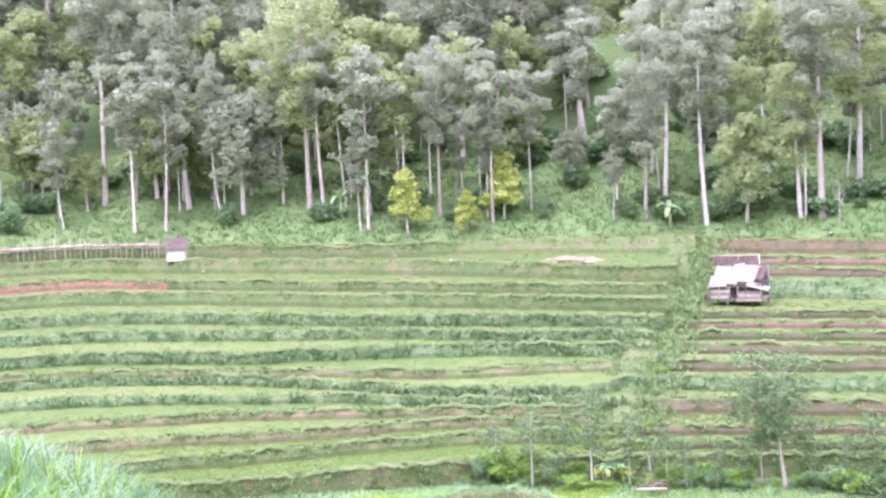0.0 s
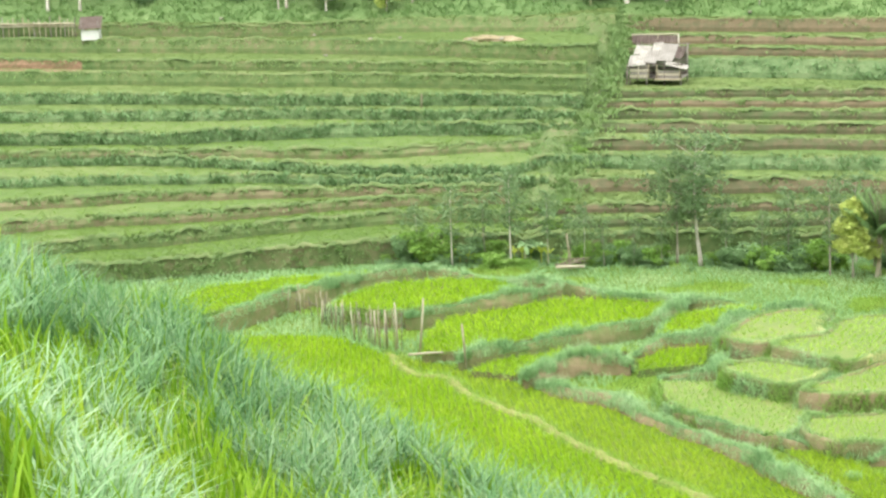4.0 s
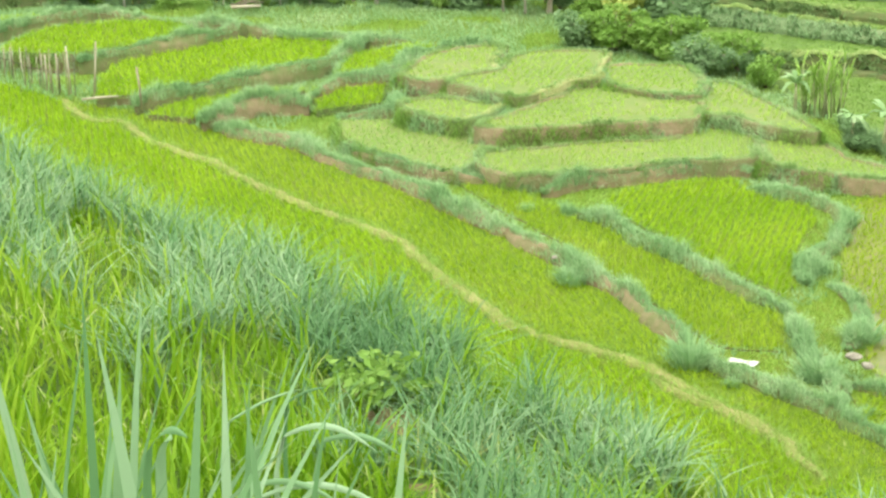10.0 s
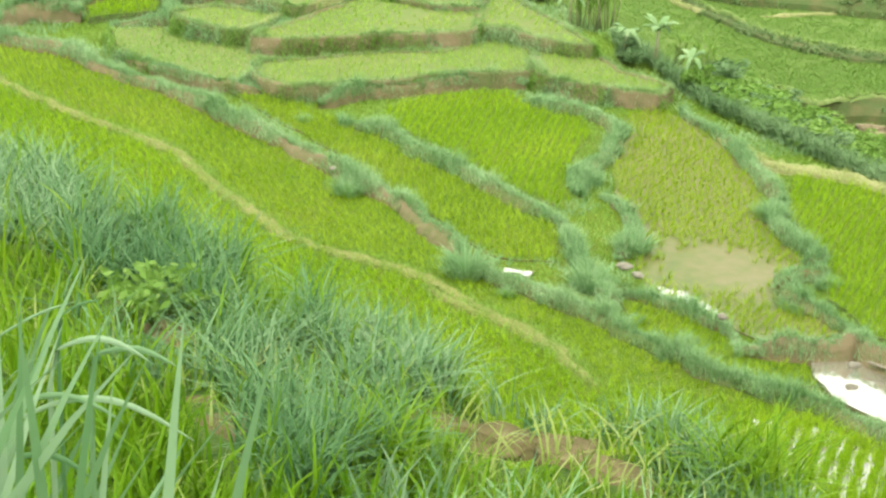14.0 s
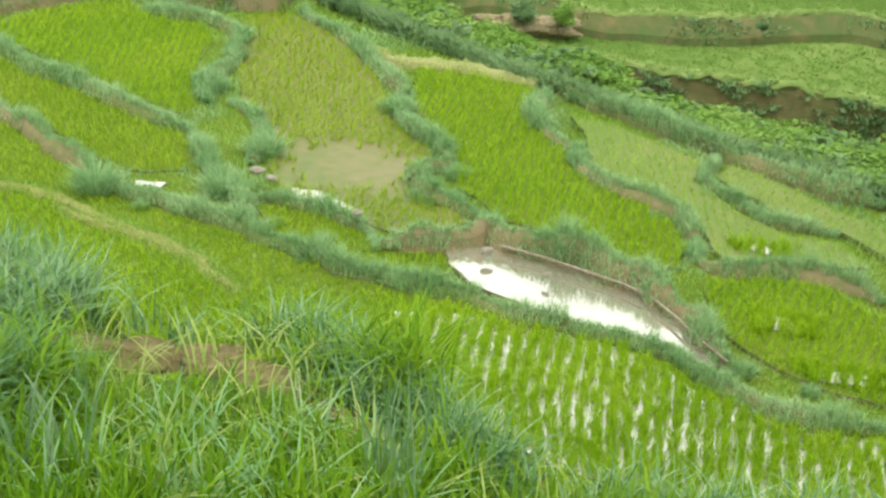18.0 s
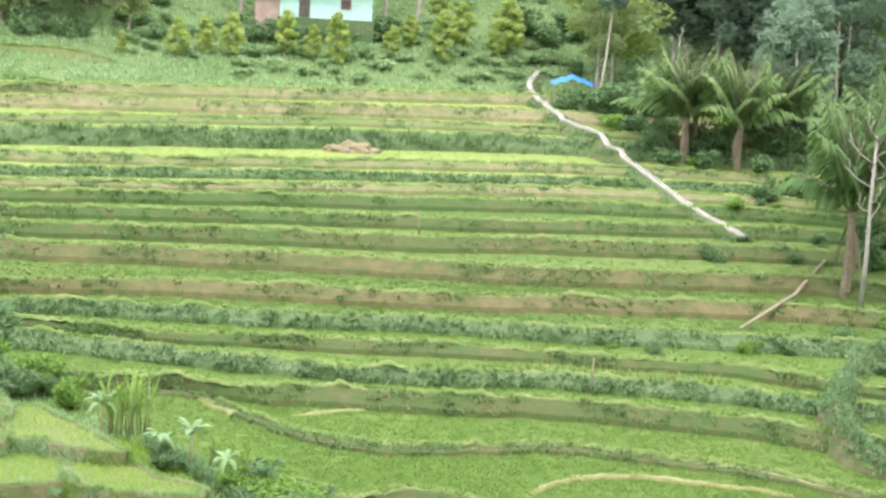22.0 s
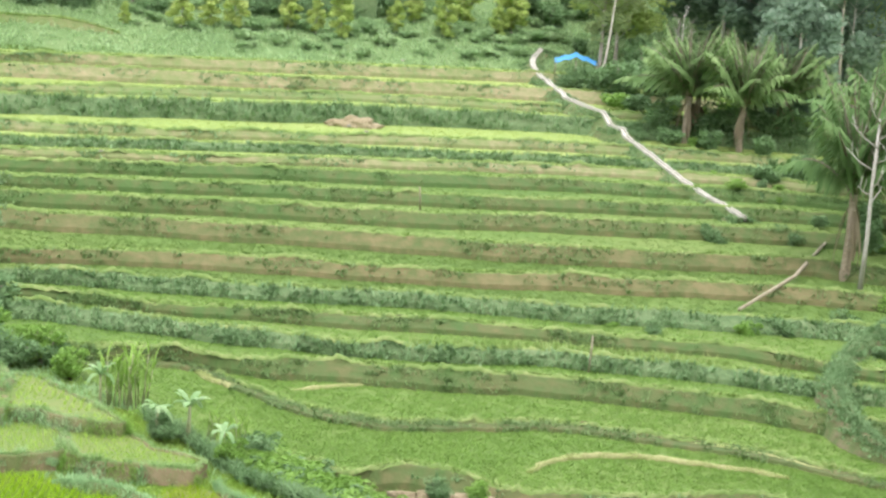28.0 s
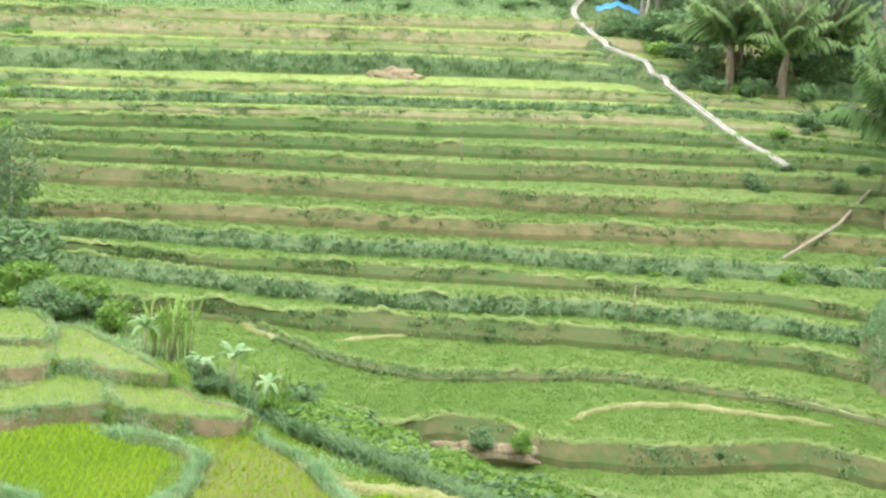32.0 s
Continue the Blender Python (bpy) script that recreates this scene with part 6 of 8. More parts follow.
# ---- grass of the wooded slope ----
a = NP.uniform(-19, 56, 32000)
r = np.array([forest_edge(x) for x in a]) + NP.uniform(-4, 30, len(a))
P = np.array([polar(x, y, ground_z(x, y) - 0.05) for x, y in zip(a, r)])
for part_, m_, lab_ in ((a <= 20, G_SLOPE, "rank green grass under the forest edge"), (a > 20, G_ORCHARD, "fresh green grass of the orchard slope")):
    v, f = tufts(P[part_], 5, 0.3, 0.45, 0.09, 0.9)
    tagged(mesh_part("slope_grass", tri_mesh("slope_grass", v, f), m_), lab_, "grass", kind="stuff")

# ---- trees ----
def crown_points(rg, clusters, per, radius):
    P = []
    for c in clusters:
        q = rg.normal(0, 1, (per, 3))
        q /= np.linalg.norm(q, axis=1)[:, None]
        q *= (rg.uniform(0.2, 1, per) ** 0.45)[:, None] * radius * rg.uniform(0.7, 1.25)
        q[:, 2] *= 0.7
        P.append(q + np.array(c))
    return np.concatenate(P)


def tree(name, label, h, bare, spread, seed, leafm, bark, stout=0.014, dens=46, size=0.34, limbs=9, shape="tall", split=True):
    """A tree of height h: tapered trunk, limbs and a crown of many small leaves above bare * h."""
    rg = np.random.RandomState(seed)
    th = tagged(new(name), label, "tree")
    bend = rg.normal(0, 0.025 * h, 2)
    def axis(t):
        return Vector((bend[0] * math.sin(t * 3), bend[1] * math.sin(t * 2.4), h * t))
    ts = (0, 0.02, 0.15, 0.3, 0.5, 0.7, 0.9)
    tube_part("trunk", [axis(t) + Vector((0, 0, -0.3 if t == 0 else 0)) for t in ts], [h * stout * w for w in (1.5, 1.15, 0.9, 0.78, 0.6, 0.4, 0.12)], bark, th, 8)
    cl = []
    lb = bmesh.new()
    for i in range(limbs):
        t = bare + (0.93 - bare) * (i + rg.uniform(0, 0.8)) / limbs
        a = i * 2.4 + rg.uniform(-0.5, 0.5)
        u = (t - bare) / (1 - bare)
        if shape == "cone":
            L = spread * (1.05 - u) * rg.uniform(0.8, 1.1)
        elif shape == "round":
            L = spread * math.sin(math.pi * min(1, 0.2 + 0.75 * u)) * rg.uniform(0.7, 1.1)
        else:
            L = spread * (0.55 + 0.6 * math.sin(math.pi * u)) * rg.uniform(0.5, 1.15)
        s = axis(t * 0.92)
        e = s + Vector((math.cos(a) * L, math.sin(a) * L, L * rg.uniform(0.25, 0.75)))
        m = s.lerp(e, 0.5) + Vector((0, 0, 0.06 * L))
        w = [h * stout * 0.3 * (1 - 0.5 * u), h * stout * 0.2, h * stout * 0.06]
        if split:
            tube_part("limb", [s, m, e], w, bark, th, 5)
        else:
            tube(lb, [s, m, e], w, 5)
        cl += [tuple(e), tuple(m + Vector((0, 0, 0.25 * L)))]
        if shape == "tall":
            cl += [tuple(s.lerp(e, rg.uniform(0.35, 1.1)) + Vector(rg.normal(0, 0.16 * spread, 3))) for _ in range(3)]
        if rg.uniform() < 0.6:
            cl.append(tuple(s.lerp(e, 0.75) + Vector(rg.normal(0, 0.3 * spread, 3))))
    if split:
        lb.free()
    else:
        part("limb", lb, bark, th, "", True)
    cl += [tuple(axis(0.95)), tuple(axis(0.88))]
    P = crown_points(rg, cl, dens, max(0.35, spread * {"tall": 0.36, "cone": 0.42, "round": 0.42}[shape]))
    P = P[P[:, 2] > bare * h * 0.85]
    v, f = leaves(P, size, 0.6)
    mesh_part("crown", tri_mesh("crown", v, f), leafm, th)
    return th


def place_tree(base, x, y, z, h, h0, turn, wide=1.0):
    k = h / h0
    m = Matrix.LocRotScale((x, y, z - 0.1), Euler((0, 0, turn)), (k * wide, k * wide, k))
    return copy_thing(base, m)


def settle(base, rows, h0, wide=1.0, group="", snap=True, drop=0.0):
    """Puts one copy on each row of the plan; the first row takes the base itself."""
    out = []
    for i, (x, y, z, h) in enumerate(rows):
        b = base[i % len(base)] if isinstance(base, list) else base
        zz = gz(x, y) if snap else z
        ob = place_tree(b, x, y, zz - drop, h, h0, i * 1.7, wide * rng.uniform(0.85, 1.15))
        if group:
            ob["group"] = group
        out.append(ob)
    return out


def discard(bases):
    for b in bases:
        for o in (*b.children_recursive, b):
            bpy.data.objects.remove(o)


tall = [tree("tall_tree", "tall slender tree with a pale trunk and grey-green crown", 20, bare, spr, 10 + i, m, BARK, st, 120, 0.17, lim)
        for i, (bare, spr, m, st, lim) in enumerate(((0.42, 2.6, G_CROWN, 0.011, 13), (0.5, 2.2, G_CROWN, 0.010, 11), (0.36, 3.0, G_CROWN2, 0.012, 14), (0.55, 2.6, G_CROWN, 0.012, 11), (0.3, 2.4, G_CROWN, 0.010, 15)))]
settle(tall, [p for p in TALL if p[0] < 93], 20, 1.0, "forest trees")
discard(tall)
slim = [tree("slim_tree", "thin pale-stemmed tree with a small airy crown", 12, bare, 1.5, 15 + i, m, BARK, 0.0075, 60, 0.17, 9, "tall", False) for i, (bare, m) in enumerate(((0.5, G_CROWN), (0.6, G_CROWN2), (0.42, G_CROWN)))]
stems = []
for i in range(70):
    az = rng.uniform(-14, 18)
    x, y, z = polar(az, forest_edge(az) + rng.uniform(2, 26), 0)
    stems.append((x, y, 0, rng.uniform(8, 16)))
settle(slim, stems, 12, 1.0, "slim trees")
discard(slim)
tall = [tree("forest_tree", "tall grey-green tree on the wooded slope", 20, bare, spr, 20 + i, m, BARK, st, 70, 0.27, lim, "tall", False)
        for i, (bare, spr, m, st, lim) in enumerate(((0.3, 3.0, G_CROWN, 0.010, 13), (0.4, 2.8, G_CROWN, 0.010, 12), (0.25, 3.2, G_CROWN2, 0.011, 14)))]
# rows of trees going up the wooded slope
woods = []
for i in range(280):
    az = rng.uniform(-19, 60)
    r = forest_edge(az) + rng.uniform(18, 95)
    if (28 < az < 36 or 42.5 < az < 54) and r < forest_edge(az) + 32:
        continue
    x, y, z = polar(az, r, 0)
    woods.append((x, y, 0, rng.uniform(13, 24)))
settle(tall, woods, 20, 1.05, "forest trees")
discard(tall)
rnd = [tree("round_tree", "leafy round-crowned green tree", 8, 0.25, 2.6, 30 + i, m, BARK, 0.02, 100, 0.26, 12, "round") for i, m in enumerate((G_CROWN2, G_CROWN))]
settle(rnd, ROUND, 8, 0.9, "round-crowned trees")
discard(rnd)
G_FRESH = leaf("bright_crown", ((0.32, 0.43, 0.13), (0.42, 0.52, 0.18), (0.54, 0.61, 0.26)), thin=0.6)
rnd = [tree("round_tree", "broad bright green tree above the palms", 8, 0.22, 3.0, 37, G_FRESH, BARK, 0.018, 150, 0.2, 13, "round")]
settle(rnd, FRESH, 8, 0.95, "round-crowned trees", False)
discard(rnd)
G_DEEP = leaf("deep_forest_crown", ((0.19, 0.29, 0.2), (0.27, 0.38, 0.27), (0.38, 0.48, 0.36)), thin=0.65, per=0.3)
deep = [tree("dark_tree", "dark blue-green forest tree behind the palms", 12, 0.18, 2.8, 120 + i, G_DEEP, BARK, 0.011, 80, 0.26, 14, "tall", False) for i in range(2)]
wall_ = []
for i in range(34):
    az = 43.8 + 9.5 * (i + rng.uniform(0, 0.9)) / 34
    x, y, z = polar(az, 147 + rng.uniform(0, 22), 0)
    wall_.append((x, y, 0, rng.uniform(8, 15)))
settle(deep, wall_, 12, 1.15, "dark forest trees")
settle(deep, [p for p in TALL if p[0] >= 93], 12, 0.8, "dark forest trees")
discard(deep)
slim = [tree("slim_tree", "thin pale-stemmed tree with a small airy crown", 12, 0.62, 1.3, 18, G_DEEP, BARK, 0.009, 60, 0.17, 8, "tall", False)]
settle(slim, ((97.6, 93.2, -13.9, 14.0), (103.2, 94.6, -12.0, 13.5), (89.3, 106.5, -12.0, 12.5)), 12, 1.0, "slim trees", False)
discard(slim)
rnd = [tree("round_tree", "leafy round-crowned green tree", 8, 0.2, 2.8, 34 + i, m, BARK, 0.018, 60, 0.36, 12, "round", False) for i, m in enumerate((G_CROWN2, G_CROWN))]
low = []
for i in range(140):
    az = rng.uniform(-19, 58)
    r = forest_edge(az) + rng.uniform(10, 60)
    if (27.5 < az < 36.5 or 40 < az < 54) and r < forest_edge(az) + 26:
        continue
    x, y, z = polar(az, r, 0)
    low.append((x, y, 0, rng.uniform(4, 9)))
settle(rnd, low, 8, 1.1, "round-crowned trees")
discard(rnd)
yel = [tree("yellow_tree", "small dense yellow-green cone-shaped tree", 5, 0.14, 1.3, 40 + i, G_YELLOW, BARK, 0.016, 80, 0.2, 17, "cone") for i in range(2)]
settle(yel, YELLOW[:3], 5, 1.0, "yellow-green trees")
settle(yel, ORCHARD, 5, 1.0, "yellow-green trees", False)
discard(yel)
G_FRUIT = leaf("orchard_crown", ((0.4, 0.52, 0.16), (0.5, 0.6, 0.2), (0.62, 0.69, 0.28)), thin=0.6, per=0.3)
yel = [tree("orchard_tree", "small rounded yellow-green orchard tree", 5, 0.08, 1.15, 42 + i, G_FRUIT, BARK, 0.014, 70, 0.2, 14, "round") for i in range(2)]
settle(yel, YELLOW[3:], 5, 1.0, "orchard trees")
discard(yel)
G_AIRY = leaf("airy_crown", ((0.11, 0.19, 0.08), (0.17, 0.26, 0.12), (0.26, 0.35, 0.18)), thin=0.45)
val = [tree("valley_tree", "slim leafy tree beside the paddies", 6.5, 0.3, 1.7, 50 + i, G_AIRY, BARK, 0.012, 22, 0.13, 14, "tall") for i in range(2)]
settle(val, VALLEY_TREES, 6.5, 1.0, "valley trees", False)
discard(val)
sap = [tree("sapling", "thin sapling with sparse leaves", 4, 0.3, 0.7, 60 + i, G_AIRY, BARK, 0.009, 10, 0.11, 9) for i in range(2)]
settle(sap, SAPLINGS, 4, 1.0, "saplings", False)
discard(sap)


def tread_z(az, r):
    """Level of the right-hand terrace at a place."""
    return max((z for s_, z, q in LIPS if s_ == "R" and np.interp(az, [p[0] for p in q], [p[1] for p in q]) < r), default=-21.4)


def shrub(seed, m, per=190, size=0.048):
    rg = np.random.RandomState(seed)
    th = tagged(new("shrub"), "dense wild green shrub", "shrub")
    cl = []
    sb = bmesh.new()
    for i in range(9):
        a, q = rg.uniform(0, 6.28), rg.uniform(0.1, 0.55)
        e = Vector((math.cos(a) * q, math.sin(a) * q, rg.uniform(0.25, 0.85)))
        tube(sb, [Vector((0, 0, -0.1)), e * 0.5 + Vector((0, 0, 0.1)), e], (0.03, 0.02, 0.008), 5)
        cl += [tuple(e), tuple(e * 0.6)]
    part("stem", sb, BARK2, th, "", True)
    v, f = leaves(crown_points(rg, cl, per, 0.27), size, 0.6)
    mesh_part("foliage", tri_mesh("foliage", v, f), m, th)
    return th


def thicket(name, label, bases, rows, wide, snap=True, drop=0.0):
    """Many far shrubs that nobody could count, joined in one mesh for each kind of leaf."""
    for j, b in enumerate(bases):
        src = [c for c in b.children if c.name.startswith("foliage")][0].data
        co = np.zeros(len(src.vertices) * 3, dtype=np.float32)
        src.vertices.foreach_get("co", co)
        co = co.reshape(-1, 3)
        fc = np.zeros(len(src.polygons) * 3, dtype=np.int32)
        src.polygons.foreach_get("vertices", fc)
        fc = fc.reshape(-1, 3)
        V, F = [], []
        for i, (x, y, z, h) in enumerate(rows[j::len(bases)]):
            a, w = i * 1.7, wide * rng.uniform(0.8, 1.25) * h
            c, s = math.cos(a), math.sin(a)
            zz = (gz(x, y) if snap else z) - drop
            V.append(np.stack(((co[:, 0] * c - co[:, 1] * s) * w + x, (co[:, 0] * s + co[:, 1] * c) * w + y, co[:, 2] * h + zz), 1))
            F.append(fc + len(co) * i)
        tagged(mesh_part(name, tri_mesh(name, np.concatenate(V), np.concatenate(F)), src.materials[0]), label, "thicket", kind="stuff")


shr = [shrub(70, G_DARK), shrub(71, G_GREEN), shrub(72, G_WILD)]
settle([shr[2], shr[1]], [(x, y, z, h * 0.6) for x, y, z, h in SHRUBS[:14]], 1.0, 1.2, "wild shrubs", False, 0.1)
settle([shr[2], shr[1], shr[1]], [(x, y, z, h * 0.75) for x, y, z, h in SHRUBS[14:21]], 1.0, 1.2, "wild shrubs", False, 0.1)
settle([shr[2], shr[1]], [(x, y, z, h * 0.65) for x, y, z, h in SHRUBS[21:]], 1.0, 1.1, "wild shrubs", False, 0.1)
settle([shr[2], shr[1]], [(x, y, z, h * 0.7) for x, y, z, h in HILL_SHRUBS if math.hypot(x, y) < 100 or (x < 30 and math.hypot(x - 19.4, y - 116.5) > 3.5)], 1.0, 1.3, "wild shrubs", False, 0.35)
settle([shr[0], shr[2]], [p for p in HILL_SHRUBS if math.hypot(p[0], p[1]) >= 100 and p[0] >= 30], 1.0, 1.3, "wild shrubs", False, 0.35)
edge, herbs = [], []
for i in range(330):
    az = rng.uniform(-19, 56)
    r = forest_edge(az) + rng.uniform(3, 34)
    if az > 22 and r < forest_edge(az) + 4 and az < 38:
        continue
    x, y, z = polar(az, r, 0)
    if 18 < az < 24.9 and r < forest_edge(az) + 12:
        continue
    if az < 18 or az > 39:
        edge.append((x, y, 0, rng.uniform(0.7, 2.2)))
    else:
        herbs.append((x, y, 0, rng.uniform(0.5, 1.1)))
far_shr = [shrub(73, G_DARK, 70, 0.08), shrub(74, G_CROWN2, 70, 0.08), shrub(75, G_WILD, 70, 0.08), shrub(76, G_GREEN, 60, 0.08)]
thicket("undergrowth", "dense undergrowth along the forest edge", [far_shr[2], far_shr[0]], edge, 1.4)
for i in range(110):
    az = rng.uniform(24.6, 39)
    x, y, z = polar(az, forest_edge(az) + rng.uniform(0.8, 15), 0)
    herbs.append((x, y, 0, rng.uniform(0.45, 1.0)))
G_HERB = leaf("pale_herb_leaves", ((0.22, 0.36, 0.16), (0.31, 0.46, 0.22), (0.42, 0.56, 0.3)), thin=0.5)
pale_shr = [shrub(77, G_ORCHARD, 60, 0.085), shrub(78, G_HERB, 60, 0.085)]
thicket("herbs", "tall pale green herbs on the orchard slope", [pale_shr[0], pale_shr[1]], herbs, 1.5)
discard(pale_shr)
over = []
for i in range(120):
    q = rng.uniform(104, 145)
    az = float(np.interp(q, (104, 107, 112, 119, 127, 130, 139, 148), (46.8, 46.4, 44.6, 43.0, 41.7, 40.6, 39.4, 39.2))) + rng.uniform(0, 1) ** 1.3 * 9
    if az < 53 and (q > 122 or rng.random() < 0.45):
        x, y, z = polar(az, q, 0)
        over.append((x, y, tread_z(az, q) - 0.05, rng.uniform(0.5, 1.5) * (1 if q > 122 else 0.55)))
shade = []
for i in range(16):
    q, az = rng.uniform(103, 126), rng.uniform(48.6, 53)
    x, y, z = polar(az, q, 0)
    shade.append((x, y, tread_z(az, q) - 0.1, rng.uniform(1.8, 3.4)))
thicket("undergrowth", "tall dark undergrowth behind the dead tree", [far_shr[0]], shade, 0.8, False)
thicket("undergrowth", "mixed wild undergrowth round the palms", [far_shr[0], far_shr[3], far_shr[2]], over, 1.4, False)
gul = []
for line_, n_ in ((GULLY_LINE, 150), (GULLY_TAIL, 120)):
    for _ in range(n_):
        k = rng.uniform(0, len(line_) - 1.001)
        (x0, y0), (x1, y1) = line_[int(k)], line_[int(k) + 1]
        f = k - int(k)
        gul.append((x0 + (x1 - x0) * f + rng.gauss(0, 0.35), y0 + (y1 - y0) * f + rng.gauss(0, 0.55), -19.6, rng.uniform(0.4, 0.8)))
hedge = []
for i in range(85):
    f = rng.uniform(0, 1)
    hedge.append((0.5 + 22.5 * f + rng.gauss(0, 0.4), 88.3 - 7.2 * f + rng.gauss(0, 0.9), -19.6, rng.uniform(0.4, 0.8) * (0.6 + 0.7 * abs(math.sin(f * 9)) + 0.5 * (f > 0.75))))
thicket("hedge_growth", "band of mixed wild bushes behind the paddies", [far_shr[3], far_shr[2]], hedge, 1.1, False, 0.1)
for i in range(70):
    az = rng.uniform(33, 52)
    x, y, z = polar(az, float(np.interp(az, (30, 33.9, 37.2, 40.5, 45, 52), (65.9, 61.8, 60.2, 59.5, 58.8, 58.8))) - rng.uniform(1.3, 2.6), 0)
    gul.append((x, y, -22.75, rng.uniform(0.7, 1.15)))
thicket("gully_thicket", "low green thicket along the gully", [far_shr[3], far_shr[2], far_shr[3]], gul, 1.6, False, 0.15)
a = NP.uniform(26, 53, 9000)
d = NP.uniform(-0.6, 4.0, 9000)
P = np.array([polar(x, gully_edge(x) + y, -19.45 - max(0.0, y) * 0.75) for x, y in zip(a, d)])
v, f = tufts(P, 6, 0.22, 0.55, 0.07, 1.0)
tagged(mesh_part("gully_weeds", tri_mesh("gully_weeds", v, f), G_WILD), "rank green weeds along the gully", "weeds", kind="stuff")
ridge = []
for i in range(80):
    f = i / 79
    x, y, z = polar(seam(90 + 44 * f) + rng.uniform(-0.9, 1.0), 90 + 44 * f, 0)
    if 115 < 90 + 44 * f < 123 and x > 16.2:
        continue
    ridge.append((x, y, hill(90 + 44 * f) - 0.1, rng.uniform(0.3, 0.7)))
settle([shr[2], shr[1]], ridge, 1.0, 1.8, "wild shrubs", False, 0.3)
bushes = []
for i in range(30):
    r = rng.uniform(84, 132)
    x, y, z = polar(19.9 + rng.uniform(-0.5, 0.5), r, 0)
    bushes.append((x, y, hill(r), rng.uniform(0.9, 1.8)))
settle([shr[2], shr[1]], [(x, y, z, h * 0.75) for x, y, z, h in bushes], 1.0, 1.4, "wild shrubs", False, 0.3)
discard(shr + far_shr)


def frond(bm_v, bm_f, start, out, length, droop, width, n=9, torn=0.0, rg=None):
    """Adds one long leaf with a folded midrib; torn leaves are cut into strips."""
    o = len(bm_v)
    out = out.normalized()
    side = out.cross(Vector((0, 0, 1))).normalized()
    for i in range(n + 1):
        t = i / n
        p = start + Vector((out.x, out.y, 0)) * (length * (t - 0.15 * t * t * droop)) + Vector((0, 0, out.z * length * t - droop * length * 0.75 * t * t))
        w = width * (0.25 + 2.2 * t * (1.02 - t)) * (0.85 + (0.3 * rg.uniform(-1, 1) * torn if rg else 0))
        bm_v += [p - side * w + Vector((0, 0, -0.25 * w)), p, p + side * w + Vector((0, 0, -0.25 * w))]
    for i in range(n):
        a = o + 3 * i
        bm_f += [(a, a + 1, a + 4), (a, a + 4, a + 3), (a + 1, a + 2, a + 5), (a + 1, a + 5, a + 4)]


def banana(seed):
    rg = random.Random(seed)
    th = tagged(new("banana_plant"), "banana plant with long arching green leaves", "banana plant")
    tube_part("stem", [Vector((0, 0, -0.2)), Vector((0.03, 0, 0.8)), Vector((0.05, 0.02, 1.7))], (0.14, 0.11, 0.07), BANSTEM, th, 9)
    for i in range(9):
        a = i * 2.4 + rg.uniform(-0.3, 0.3)
        v, f = [], []
        e = rg.uniform(0.5, 1.6)
        frond(v, f, Vector((0.05, 0.02, 1.65)), Vector((math.cos(a), math.sin(a), e)), rg.uniform(1.5, 2.1), rg.uniform(0.6, 1.0) * (0.6 + 0.4 / e), 0.28, 10, 1.0, rg)
        mesh_part("leaf", tri_mesh("leaf", [tuple(p) for p in v], f), G_BANANA, th)
    return th


BANSTEM = mat("banana_stem", ((0.2, 0.24, 0.1), (0.34, 0.36, 0.2), (0.45, 0.42, 0.28)), 2.0, rough=0.5)
ban = [banana(80), banana(81)]
settle(ban, BANANAS, 3.0, 0.95, "banana plants", False, 0.0)
discard(ban)


SLIP = mat("pale_slip_earth", ((0.2, 0.19, 0.09), (0.3, 0.24, 0.15), (0.42, 0.35, 0.24)), 1.2, bump=0.9)
PALMBARK = mat("palm_bark", ((0.25, 0.2, 0.14), (0.4, 0.33, 0.25), (0.55, 0.48, 0.38)), 3.0, bump=0.9, per=0.3)
G_HUSK = leaf("withered_frond", ((0.2, 0.15, 0.1), (0.31, 0.25, 0.17), (0.44, 0.37, 0.26)))


def tussock(seed):
    rg = np.random.RandomState(seed)
    th = tagged(new("grass_tussock"), "rounded tussock of blue-green grass on a bund", "grass")
    n = 420
    a, q = rg.uniform(0, 6.28, n), 0.42 * np.sqrt(rg.uniform(0, 1, n))
    p = np.stack((np.cos(a) * q, np.sin(a) * q, np.full(n, -0.05)), 1)
    v, f = blades(p, (1.05 - 0.9 * q) * rg.uniform(0.6, 1.05, n), 0.028, 0.75, 3, a)
    mesh_part("tuft", tri_mesh("tussock_tuft", v, f), G_BLUE, th)
    return th


tus = [tussock(5), tussock(6), tussock(7)]
settle(tus, [(x, y, -19.4, h * (0.85 if i < 4 else 0.6)) for i, (x, y, z, h) in enumerate(TUSSOCKS)], 0.9, 1.0, "grass tussocks", False, 0.05)
discard(tus)


G_SHOOT = leaf("yellow_shoot", ((0.34, 0.42, 0.06), (0.46, 0.54, 0.09), (0.6, 0.64, 0.17)), thin=0.4)


def shoot(seed):
    rg = random.Random(seed)
    th = tagged(new("leafy_shoot"), "small shoot with broad yellow-green leaves", "plant")
    tube_part("stem", [Vector((0, 0, -0.1)), Vector((0.01, 0, 0.3))], (0.03, 0.02), G_SHOOT, th, 6)
    for i in range(6):
        a = i * 2.4 + rg.uniform(-0.3, 0.3)
        v, f = [], []
        frond(v, f, Vector((0.01, 0, 0.28)), Vector((math.cos(a), math.sin(a), rg.uniform(1.0, 2.4))), rg.uniform(0.5, 0.75), 0.5, 0.09, 6, 1.0, rg)
        mesh_part("leaf", tri_mesh("leaf", [tuple(p) for p in v], f), G_SHOOT, th)
    return th


